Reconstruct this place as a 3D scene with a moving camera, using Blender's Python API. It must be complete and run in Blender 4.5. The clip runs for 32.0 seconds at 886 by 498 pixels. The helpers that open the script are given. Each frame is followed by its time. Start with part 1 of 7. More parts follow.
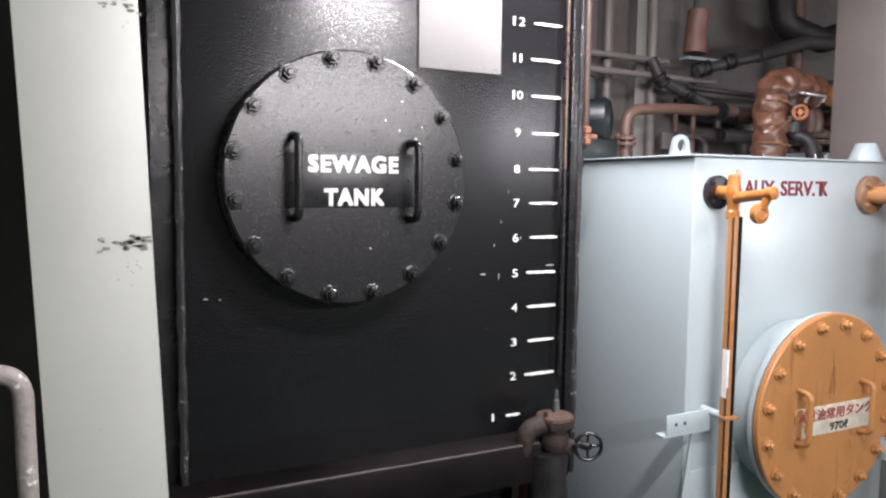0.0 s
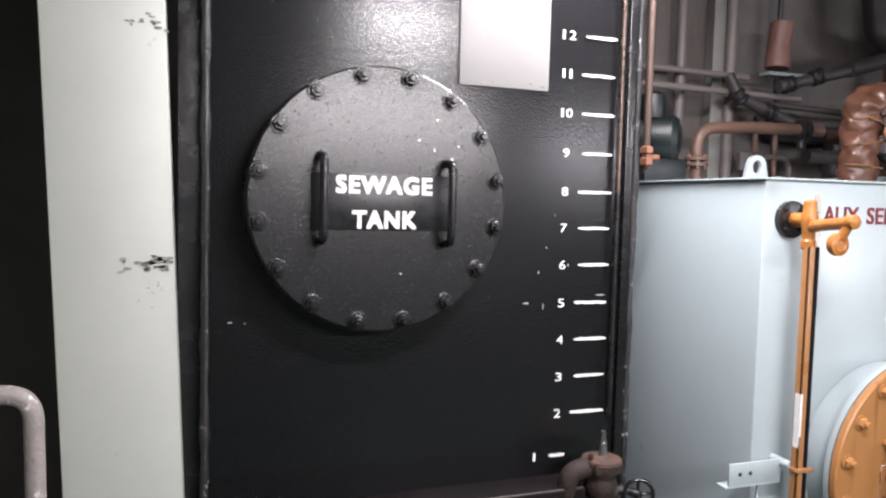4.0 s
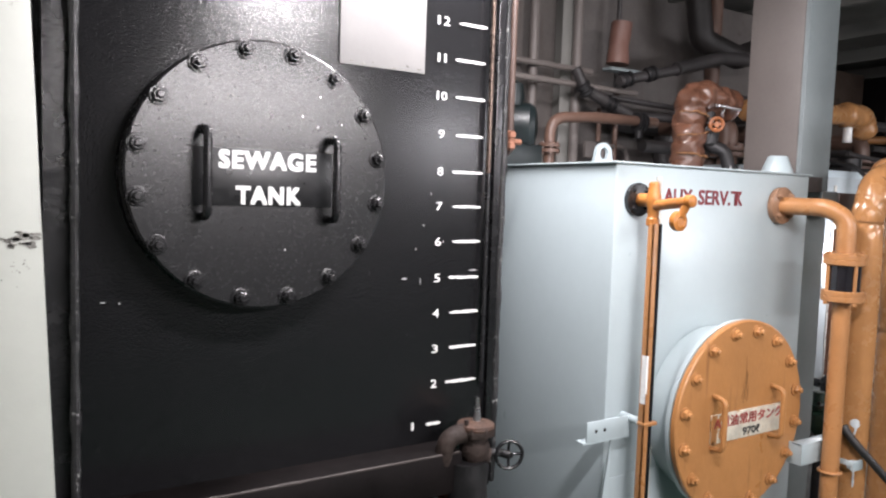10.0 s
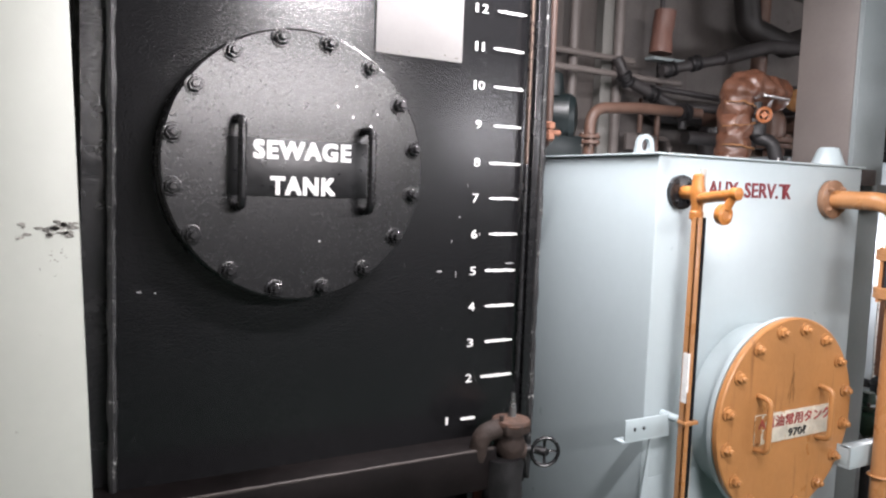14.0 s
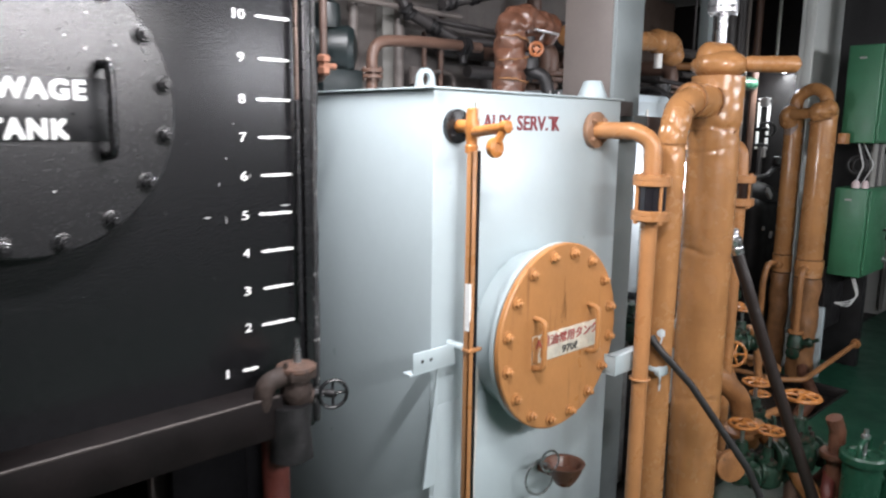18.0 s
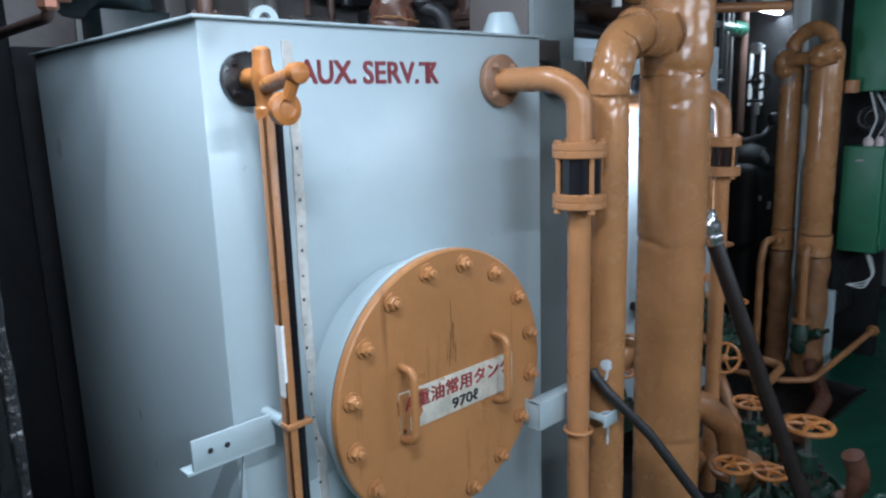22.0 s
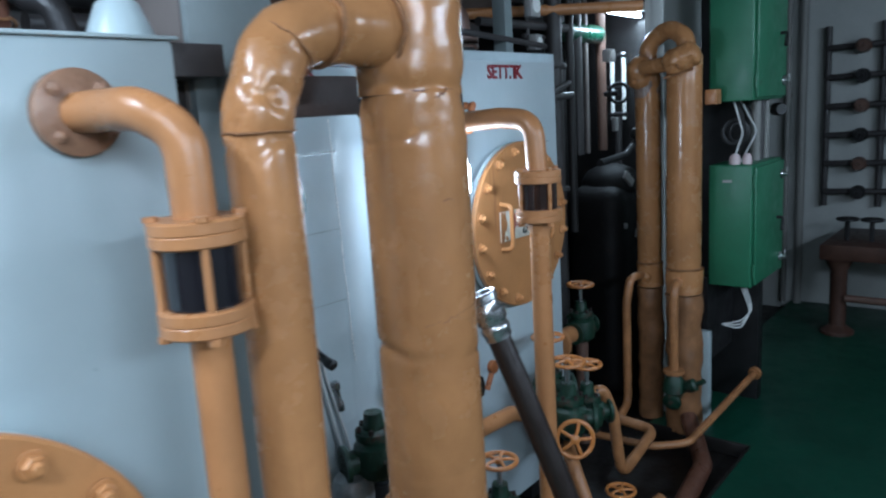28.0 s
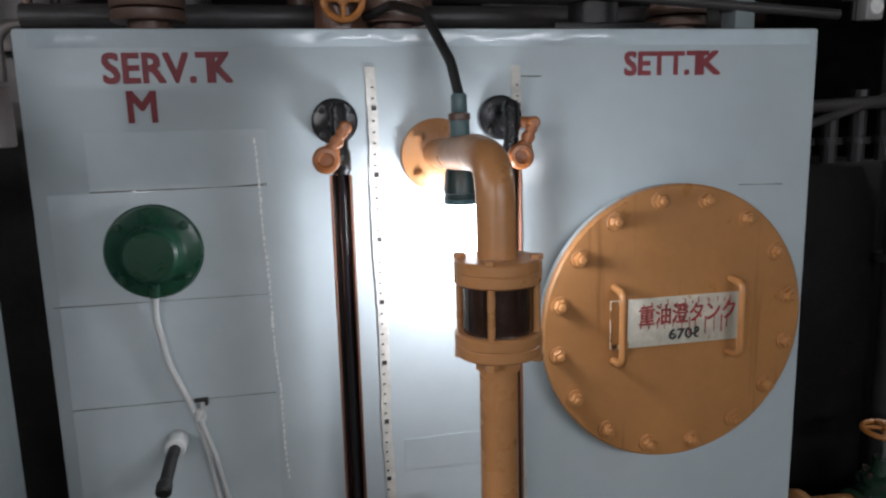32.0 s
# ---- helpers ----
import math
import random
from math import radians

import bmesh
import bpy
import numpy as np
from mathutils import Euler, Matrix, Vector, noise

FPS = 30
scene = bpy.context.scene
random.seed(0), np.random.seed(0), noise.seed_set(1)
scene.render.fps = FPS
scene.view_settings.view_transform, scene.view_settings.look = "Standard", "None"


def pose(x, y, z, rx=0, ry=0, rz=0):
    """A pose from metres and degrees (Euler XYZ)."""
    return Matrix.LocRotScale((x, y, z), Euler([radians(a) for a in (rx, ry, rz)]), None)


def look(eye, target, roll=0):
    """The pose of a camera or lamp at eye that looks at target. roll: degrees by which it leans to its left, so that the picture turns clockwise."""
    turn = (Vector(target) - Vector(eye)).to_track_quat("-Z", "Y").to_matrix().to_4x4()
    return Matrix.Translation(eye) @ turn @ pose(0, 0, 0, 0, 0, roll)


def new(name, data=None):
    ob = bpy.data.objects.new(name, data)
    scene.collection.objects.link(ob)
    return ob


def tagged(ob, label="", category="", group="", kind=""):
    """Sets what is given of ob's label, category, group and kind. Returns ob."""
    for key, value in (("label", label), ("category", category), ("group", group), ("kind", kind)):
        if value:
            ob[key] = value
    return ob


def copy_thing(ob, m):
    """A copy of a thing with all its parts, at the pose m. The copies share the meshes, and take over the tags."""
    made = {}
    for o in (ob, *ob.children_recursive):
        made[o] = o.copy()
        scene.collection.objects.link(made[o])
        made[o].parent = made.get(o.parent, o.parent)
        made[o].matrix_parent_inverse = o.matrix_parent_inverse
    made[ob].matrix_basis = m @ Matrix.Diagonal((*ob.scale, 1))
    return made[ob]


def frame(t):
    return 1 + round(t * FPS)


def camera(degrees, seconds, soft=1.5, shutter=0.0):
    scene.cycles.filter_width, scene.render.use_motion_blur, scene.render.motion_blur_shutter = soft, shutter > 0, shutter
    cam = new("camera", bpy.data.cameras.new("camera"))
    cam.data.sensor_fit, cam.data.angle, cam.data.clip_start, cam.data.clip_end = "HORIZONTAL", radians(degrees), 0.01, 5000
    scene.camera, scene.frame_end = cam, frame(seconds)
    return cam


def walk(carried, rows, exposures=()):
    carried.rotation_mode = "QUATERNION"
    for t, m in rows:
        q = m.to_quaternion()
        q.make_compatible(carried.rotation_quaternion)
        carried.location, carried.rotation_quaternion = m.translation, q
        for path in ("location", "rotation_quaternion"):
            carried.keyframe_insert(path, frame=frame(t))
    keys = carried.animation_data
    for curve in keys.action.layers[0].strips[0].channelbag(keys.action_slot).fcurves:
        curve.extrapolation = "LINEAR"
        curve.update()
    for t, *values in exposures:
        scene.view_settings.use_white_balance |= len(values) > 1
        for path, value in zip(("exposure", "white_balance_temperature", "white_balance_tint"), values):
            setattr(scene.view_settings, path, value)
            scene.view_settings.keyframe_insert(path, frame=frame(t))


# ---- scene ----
cam = camera(63.0, 32.0, 2.2, 0.5)
PATH = [
    (0, look((-1.534, -1.543, 1.611), (-0.666, 0.251, 1.438), 0.63)),
    (0.5, look((-1.502, -1.537, 1.622), (-0.670, 0.276, 1.467), 0.35)),
    (1, look((-1.442, -1.526, 1.617), (-0.668, 0.314, 1.485), 0.67)),
    (1.5, look((-1.381, -1.528, 1.623), (-0.696, 0.348, 1.505), 1.05)),
    (2, look((-1.359, -1.514, 1.622), (-0.658, 0.354, 1.488), 1.50)),
    (2.5, look((-1.375, -1.499, 1.627), (-0.712, 0.386, 1.536), 1.49)),
    (3, look((-1.380, -1.492, 1.626), (-0.713, 0.390, 1.518), 1.33)),
    (3.5, look((-1.390, -1.499, 1.626), (-0.745, 0.390, 1.498), 1.31)),
    (5.5, look((-1.411, -1.453, 1.624), (-0.654, 0.393, 1.493), 1.51)),
    (6, look((-1.414, -1.455, 1.624), (-0.653, 0.389, 1.483), 1.26)),
    (6.5, look((-1.422, -1.458, 1.622), (-0.671, 0.393, 1.504), 1.12)),
    (7, look((-1.416, -1.466, 1.623), (-0.612, 0.362, 1.514), 1.22)),
    (7.5, look((-1.392, -1.498, 1.623), (-0.595, 0.334, 1.544), 1.24)),
    (8, look((-1.392, -1.517, 1.614), (-0.607, 0.319, 1.493), 1.85)),
    (8.5, look((-1.434, -1.515, 1.612), (-0.548, 0.274, 1.496), 1.31)),
    (9, look((-1.488, -1.513, 1.607), (-0.532, 0.239, 1.468), 1.34)),
    (9.5, look((-1.501, -1.506, 1.602), (-0.475, 0.203, 1.437), 1.60)),
    (10, look((-1.496, -1.503, 1.598), (-0.450, 0.196, 1.449), 1.81)),
    (10.5, look((-1.483, -1.491, 1.597), (-0.488, 0.237, 1.443), 1.51)),
    (11, look((-1.475, -1.489, 1.601), (-0.512, 0.256, 1.440), 1.16)),
    (11.5, look((-1.484, -1.487, 1.598), (-0.506, 0.250, 1.433), 1.67)),
    (12, look((-1.498, -1.485, 1.602), (-0.503, 0.242, 1.438), 1.62)),
    (12.5, look((-1.506, -1.488, 1.603), (-0.529, 0.249, 1.439), 1.79)),
    (13, look((-1.495, -1.481, 1.595), (-0.533, 0.265, 1.428), 1.75)),
    (13.5, look((-1.487, -1.477, 1.594), (-0.530, 0.271, 1.420), 2.09)),
    (15.5, look((-1.455, -1.493, 1.601), (-0.490, 0.251, 1.433), 1.34)),
    (16, look((-1.456, -1.500, 1.595), (-0.437, 0.210, 1.402), 1.09)),
    (16.5, look((-1.507, -1.542, 1.601), (-0.442, 0.141, 1.418), 1.10)),
    (17, look((-1.537, -1.573, 1.609), (-0.467, 0.107, 1.419), 1.45)),
    (17.5, look((-1.519, -1.579, 1.592), (-0.387, 0.052, 1.346), 0.99)),
    (18, look((-1.386, -1.482, 1.598), (-0.017, -0.062, 1.267), 0.86)),
    (18.5, look((-1.168, -1.433, 1.583), (0.183, 0.020, 1.332), -1.38)),
    (19, look((-0.959, -1.360, 1.572), (0.441, -0.001, 1.130), -0.50)),
    (19.5, look((-0.790, -1.253, 1.540), (0.692, 0.005, 1.072), -0.64)),
    (20, look((-0.654, -1.149, 1.555), (0.855, 0.116, 1.205), -0.27)),
    (20.5, look((-0.558, -1.147, 1.552), (0.826, 0.257, 1.219), -1.27)),
    (21, look((-0.434, -1.200, 1.535), (0.765, 0.342, 1.105), -1.60)),
    (21.5, look((-0.450, -1.217, 1.518), (0.790, 0.276, 1.035), -1.90)),
    (22, look((-0.586, -1.213, 1.548), (0.762, 0.210, 1.154), -1.84)),
    (22.5, look((-0.666, -1.244, 1.537), (0.750, 0.119, 1.165), -1.92)),
    (23, look((-0.669, -1.242, 1.525), (0.735, 0.131, 1.147), -1.53)),
    (23.5, look((-0.584, -1.200, 1.530), (0.764, 0.224, 1.135), -1.62)),
    (24, look((-0.486, -1.186, 1.529), (0.832, 0.269, 1.146), -1.61)),
    (24.5, look((-0.404, -1.188, 1.517), (0.846, 0.325, 1.133), -1.97)),
    (26.5, look((-0.301, -1.120, 1.535), (0.943, 0.401, 1.162), -1.05)),
    (27, look((-0.187, -1.024, 1.571), (1.231, 0.321, 1.148), -1.32)),
    (27.5, look((-0.012, -0.994, 1.571), (1.573, 0.145, 1.135), -4.00)),
    (28, look((0.285, -1.069, 1.563), (1.791, 0.195, 1.199), -3.60)),
    (28.5, look((0.509, -1.105, 1.580), (1.921, 0.247, 1.160), -4.67)),
    (29, look((0.742, -1.100, 1.537), (2.094, 0.313, 1.121), -3.76)),
    (29.5, look((0.978, -1.061, 1.571), (2.151, 0.509, 1.172), -4.25)),
    (30, look((1.249, -1.098, 1.576), (2.041, 0.707, 1.237), -3.02)),
    (30.4, look((1.438, -1.128, 1.591), (2.061, 0.741, 1.247), -2.89)),
    (30.5, look((1.485, -1.133, 1.600), (2.044, 0.752, 1.235), -3.44)),
    (31, look((1.562, -1.077, 1.600), (2.052, 0.824, 1.218), -2.81)),
    (31.5, look((1.634, -0.966, 1.569), (2.133, 0.948, 1.274), -1.75)),
    (32, look((1.701, -0.985, 1.597), (2.096, 0.944, 1.244), -1.46)),
]
walk(cam, PATH, [(0, 0.43, 6350, 19), (8, 0.4, 6400, 19), (10, 0.48, 6400, 18), (17, 0.56, 6400, 18), (18, 0.66, 6250, 15), (19, 0.4, 5550, 7), (20, 0.15, 5480, 7), (21, -0.08, 5150, 7), (24.5, -0.06, 5280, 7), (26.5, -0.25, 5280, 6), (27, -0.32, 5280, 6), (28, 0.18, 4980, 3), (28.5, 0.18, 4700, 0), (29, 0.26, 4800, -1), (30, 0.12, 4980, 2), (31, -0.12, 5400, 8), (32, -0.22, 6150, 13)])

TUBE_W, BULB_W, FAR_W, BACK_W, AISLE_W, HEAD_W = 40.0, 4.4, 5.0, 26.5, 26.5, 23.0

# world: the room is closed, only its lamps light it
world = bpy.data.worlds.new("world")
world.use_nodes = True
world.node_tree.nodes["Background"].inputs[0].default_value = (0.02, 0.02, 0.022, 1)
world.node_tree.nodes["Background"].inputs[1].default_value = 0.3
scene.world = world


def area_lamp(name, eye, target, w, h, power, color=(1, 1, 1)):
    li = bpy.data.lights.new(name, "AREA")
    li.shape, li.size, li.size_y, li.energy, li.color = "RECTANGLE", w, h, power, color
    ob = new(name, li)
    ob.matrix_world = look(eye, target)
    return ob


def point_lamp(name, at, radius, power, color=(1, 1, 1)):
    li = bpy.data.lights.new(name, "POINT")
    li.shadow_soft_size, li.energy, li.color = radius, power, color
    ob = new(name, li)
    ob.location = at
    return ob


# lamps: two tubes along the gangway, one over the tank gap, the portable bulb, small tubes further off
area_lamp("tube_light", (-0.22, -2.90, 2.19), (-0.24, 0.05, 1.4), 1.5, 0.06, TUBE_W, (1.0, 0.98, 0.95))
area_lamp("aisle_tube_light", (2.75, -2.90, 2.09), (2.7, 0.2, 1.3), 1.9, 0.06, AISLE_W, (0.97, 0.99, 1.0))
area_lamp("head_tube_light", (-0.63, -1.20, 2.50), (-0.63, -0.6, 0.6), 0.62, 0.07, HEAD_W, (1.0, 0.98, 0.96))
point_lamp("bulb_light", (1.995, 0.300, 1.372), 0.040, BULB_W, (0.93, 0.97, 1.0))
area_lamp("far_tube_light", (4.20, 0.79, 2.035), (4.2, 0.4, 0.0), 0.5, 0.08, FAR_W, (0.95, 1.0, 0.97))
area_lamp("gap_tube_light", (-0.29, -0.05, 2.54), (-0.24, -0.03, 0.0), 0.07, 0.55, BACK_W, (1.0, 0.98, 0.96))

# ---- materials ----


def pmat(name, col, rough=0.5, metal=0.0, var=0.12, scale=6.0, bump=0.03, bscale=70.0, stain=None, amount=0.0, sscale=9.0, coat=0.0, rvar=0.1, emit=0.0, stretch=None, streak=None, streaks=0.0, spec=0.5, pebble=0.0, pscale=230.0):
    m = bpy.data.materials.new(name)
    m.use_nodes = True
    nt = m.node_tree
    bs = nt.nodes["Principled BSDF"]
    N = lambda kind: nt.nodes.new(kind)
    tc = N("ShaderNodeTexCoord")
    vec = tc.outputs["Object"]
    if stretch:
        mp = N("ShaderNodeMapping")
        mp.inputs["Scale"].default_value = stretch
        nt.links.new(vec, mp.inputs["Vector"])
        vec = mp.outputs["Vector"]

    def noise_node(s, detail, rough_=0.6):
        n = N("ShaderNodeTexNoise")
        n.inputs["Scale"].default_value, n.inputs["Detail"].default_value, n.inputs["Roughness"].default_value = s, detail, rough_
        nt.links.new(vec, n.inputs["Vector"])
        return n.outputs["Fac"]

    def ramp(src, a, b, ca, cb):
        r = N("ShaderNodeValToRGB")
        r.color_ramp.elements[0].position, r.color_ramp.elements[1].position = a, b
        r.color_ramp.elements[0].color, r.color_ramp.elements[1].color = (*ca, 1), (*cb, 1)
        nt.links.new(src, r.inputs["Fac"])
        return r.outputs["Color"]

    big, fine = noise_node(scale, 5), noise_node(bscale, 4)
    lo, hi = [c * (1 - var) for c in col], [min(1, c * (1 + var * 0.7)) for c in col]
    color = ramp(big, 0.3, 0.72, lo, hi)
    mix = N("ShaderNodeMix")
    mix.data_type, mix.blend_type = "RGBA", "MULTIPLY"
    mix.inputs["Factor"].default_value = 1.0
    nt.links.new(color, mix.inputs["A"])
    nt.links.new(ramp(fine, 0.25, 0.75, (1 - var * 0.6,) * 3, (1, 1, 1)), mix.inputs["B"])
    color = mix.outputs["Result"]
    rfac = ramp(noise_node(scale * 2.3, 4), 0.3, 0.7, (max(0.03, rough - rvar),) * 3, (min(1, rough + rvar),) * 3)
    if stain:
        sp = ramp(noise_node(sscale, 7, 0.72), 0.70 - amount * 0.5, 0.76 - amount * 0.5 + 0.02, (0, 0, 0), (1, 1, 1))
        ms = N("ShaderNodeMix")
        ms.data_type = "RGBA"
        nt.links.new(sp, ms.inputs["Factor"])
        nt.links.new(color, ms.inputs["A"])
        ms.inputs["B"].default_value = (*stain, 1)
        color = ms.outputs["Result"]
        mr = N("ShaderNodeMix")
        mr.data_type = "RGBA"
        nt.links.new(sp, mr.inputs["Factor"])
        nt.links.new(rfac, mr.inputs["A"])
        mr.inputs["B"].default_value = (0.8, 0.8, 0.8, 1)
        rfac = mr.outputs["Result"]
    if streak:
        mp = N("ShaderNodeMapping")
        mp.inputs["Scale"].default_value = (38, 38, 2.2)
        nt.links.new(tc.outputs["Object"], mp.inputs["Vector"])
        n = N("ShaderNodeTexNoise")
        n.inputs["Scale"].default_value, n.inputs["Detail"].default_value = 1.0, 5
        nt.links.new(mp.outputs["Vector"], n.inputs["Vector"])
        mk = ramp(n.outputs["Fac"], 0.60, 0.74, (0, 0, 0), (streaks,) * 3)
        ms = N("ShaderNodeMix")
        ms.data_type = "RGBA"
        nt.links.new(mk, ms.inputs["Factor"])
        nt.links.new(color, ms.inputs["A"])
        ms.inputs["B"].default_value = (*streak, 1)
        color = ms.outputs["Result"]
    nt.links.new(color, bs.inputs["Base Color"])
    nt.links.new(rfac, bs.inputs["Roughness"])
    bs.inputs["Metallic"].default_value = metal
    bs.inputs["Specular IOR Level"].default_value = spec
    bs.inputs["Coat Weight"].default_value = coat
    bs.inputs["Coat Roughness"].default_value = 0.12
    if bump:
        add = N("ShaderNodeMath")
        add.operation = "ADD"
        nt.links.new(fine, add.inputs[0])
        nt.links.new(big, add.inputs[1])
        b = N("ShaderNodeBump")
        b.inputs["Strength"].default_value, b.inputs["Distance"].default_value = min(1.0, bump * 8), 0.004
        nt.links.new(add.outputs[0], b.inputs["Height"])
        nt.links.new(b.outputs["Normal"], bs.inputs["Normal"])
    if pebble:
        vo = N("ShaderNodeTexVoronoi")
        vo.feature = "SMOOTH_F1"
        vo.inputs["Scale"].default_value = pscale
        wig = N("ShaderNodeMixRGB")
        wig.blend_type = "ADD"
        wig.inputs["Fac"].default_value = 0.012
        nt.links.new(vec, wig.inputs["Color1"])
        nz = N("ShaderNodeTexNoise")
        nz.inputs["Scale"].default_value = 60
        nt.links.new(vec, nz.inputs["Vector"])
        nt.links.new(nz.outputs["Color"], wig.inputs["Color2"])
        nt.links.new(wig.outputs["Color"], vo.inputs["Vector"])
        pb = N("ShaderNodeBump")
        pb.inputs["Strength"].default_value, pb.inputs["Distance"].default_value = 1.0, pebble
        pb.invert = True
        nt.links.new(vo.outputs["Distance"], pb.inputs["Height"])
        nt.links.new(pb.outputs["Normal"], bs.inputs["Normal"])
    if emit:
        bs.inputs["Emission Color"].default_value = (*col, 1)
        bs.inputs["Emission Strength"].default_value = emit
    return m


RUST = (0.10, 0.035, 0.014)
BLACK = pmat("black_gloss_paint", (0.011, 0.011, 0.012), 0.23, var=0.25, scale=90, bump=0.0, pebble=0.0005, pscale=210, bscale=130, rvar=0.04, stain=(0.10, 0.10, 0.10), amount=0.06, sscale=14)
COVERBLK = pmat("black_cover_paint", (0.012, 0.012, 0.013), 0.25, var=0.25, scale=90, bump=0.0, pebble=0.0003, pscale=210, bscale=130, rvar=0.04, stain=(0.16, 0.16, 0.16), amount=0.05, sscale=18)
BLACKPART = pmat("black_enamel", (0.012, 0.012, 0.013), 0.25, var=0.2, bump=0.03)
BEADBLK = pmat("black_worn_edge", (0.018, 0.018, 0.019), 0.35, var=0.3, bump=0.12, bscale=120, stain=(0.32, 0.32, 0.31), amount=0.22, sscale=40)
PALE = pmat("pale_blue_tank_paint", (0.375, 0.44, 0.455), 0.34, var=0.05, scale=2.2, bump=0.018, bscale=28, rvar=0.07, stain=(0.40, 0.46, 0.48), amount=0.02, sscale=11)
PALE2 = pmat("pale_tank_paint_gloss", (0.50, 0.565, 0.59), 0.13, var=0.05, scale=5.0, bump=0.03, bscale=18, rvar=0.06)
CREAM = pmat("cream_wall_paint", (0.44, 0.46, 0.415), 0.45, var=0.05, scale=2, bump=0.012, bscale=40, stain=(0.30, 0.29, 0.26), amount=0.04, sscale=16)
CHIP = pmat("chipped_bare_patch", (0.33, 0.32, 0.29), 0.8, var=0.5, scale=40, bump=0.1, bscale=160)
TAN = pmat("ochre_pipe_paint", (0.39, 0.182, 0.070), 0.33, var=0.13, scale=7, bump=0.025, bscale=60, rvar=0.1, stain=(0.20, 0.085, 0.03), amount=0.05, sscale=22)
TANCOVER = pmat("ochre_cover_paint", (0.41, 0.190, 0.066), 0.36, var=0.12, scale=5, bump=0.03, bscale=50, rvar=0.1, stain=(0.24, 0.10, 0.03), amount=0.045, sscale=12, streak=(0.13, 0.05, 0.02), streaks=0.55)
LAG = pmat("painted_cloth_lagging", (0.37, 0.178, 0.068), 0.24, var=0.16, scale=6, bump=0.035, bscale=34, rvar=0.1, stain=(0.17, 0.07, 0.025), amount=0.05, sscale=15, streak=(0.20, 0.085, 0.03), streaks=0.4)
LAGDARK = pmat("brown_lagging", (0.115, 0.050, 0.030), 0.33, var=0.3, scale=9, bump=0.08, bscale=26, stain=(0.07, 0.03, 0.018), amount=0.12, sscale=14)
CASING = pmat("dirty_brown_grey_casing", (0.135, 0.120, 0.112), 0.5, var=0.3, scale=3, bump=0.03, stain=(0.07, 0.055, 0.048), amount=0.15, sscale=4, streak=(0.08, 0.06, 0.05), streaks=0.5)
BROWNPIPE = pmat("brown_pipe_paint", (0.13, 0.075, 0.055), 0.42, var=0.2, bump=0.04)
RUSTM = pmat("rusty_iron", (0.036, 0.023, 0.018), 0.75, metal=0.2, var=0.45, scale=18, bump=0.12, bscale=90, stain=(0.11, 0.055, 0.035), amount=0.2, sscale=25)
DARKIRON = pmat("dark_iron", (0.022, 0.021, 0.022), 0.45, metal=0.3, var=0.3, bump=0.06)
GREEN = pmat("green_enamel", (0.010, 0.055, 0.030), 0.32, var=0.2, scale=9, bump=0.03, stain=(0.02, 0.02, 0.015), amount=0.05)
GREENBOX = pmat("green_cabinet_paint", (0.036, 0.150, 0.074), 0.42, var=0.14, scale=5, bump=0.02, stain=(0.05, 0.06, 0.04), amount=0.06, sscale=14)
VALVEGREEN = pmat("dirty_green_valve", (0.013, 0.042, 0.024), 0.4, var=0.45, scale=22, bump=0.1, stain=(0.045, 0.026, 0.016), amount=0.3, sscale=26)
ORANGE = pmat("orange_handwheel_paint", (0.44, 0.17, 0.04), 0.35, var=0.2, scale=30, bump=0.04, stain=(0.12, 0.05, 0.02), amount=0.12, sscale=40)
REDPAINT = pmat("dark_red_stencil_paint", (0.21, 0.022, 0.03), 0.5, var=0.22, scale=30, bump=0.0)
REDINK = pmat("red_ink", (0.36, 0.05, 0.045), 0.5, var=0.4, scale=50, stain=(0.45, 0.30, 0.16), amount=0.2, sscale=60, bump=0.0)
BLACKINK = pmat("black_ink", (0.03, 0.03, 0.03), 0.5, bump=0.0)
WHITE = pmat("white_marker_paint", (0.82, 0.82, 0.80), 0.5, var=0.12, scale=60, bump=0.03)
PLATE = pmat("off_white_plate", (0.31, 0.302, 0.295), 0.42, var=0.06, scale=3, bump=0.01, stain=(0.45, 0.43, 0.40), amount=0.03, sscale=20)
PAPER = pmat("stained_white_label", (0.60, 0.56, 0.46), 0.5, var=0.25, scale=25, bump=0.0, stain=(0.42, 0.24, 0.10), amount=0.24, sscale=45)
TAPEM = pmat("painted_over_tape", (0.62, 0.60, 0.55), 0.5, var=0.2, scale=40, bump=0.05, stain=(0.25, 0.23, 0.20), amount=0.12, sscale=60)
COPPER = pmat("copper_tube", (0.30, 0.14, 0.09), 0.42, metal=0.7, var=0.2, bump=0.02)
STEEL = pmat("bright_steel", (0.55, 0.55, 0.56), 0.27, metal=0.95, var=0.2, bump=0.03)
DARKGLASS = pmat("oily_sight_glass", (0.012, 0.011, 0.014), 0.08, var=0.3, bump=0.01, coat=0.6)
AMBERGLASS = pmat("amber_oil_glass", (0.030, 0.014, 0.010), 0.08, var=0.5, scale=30, bump=0.01, coat=0.6)
TANDIRTY = pmat("dirty_ochre_paint", (0.33, 0.15, 0.055), 0.4, var=0.35, scale=12, bump=0.05, stain=(0.05, 0.025, 0.014), amount=0.2, sscale=16)
WALLEAST = pmat("dim_grey_bulkhead_paint", (0.48, 0.49, 0.47), 0.5, var=0.15, scale=2, bump=0.02, stain=(0.12, 0.10, 0.09), amount=0.08, sscale=6)
REDPIPE = pmat("dark_red_pipe_paint", (0.10, 0.022, 0.016), 0.5, var=0.3, scale=15, bump=0.06)
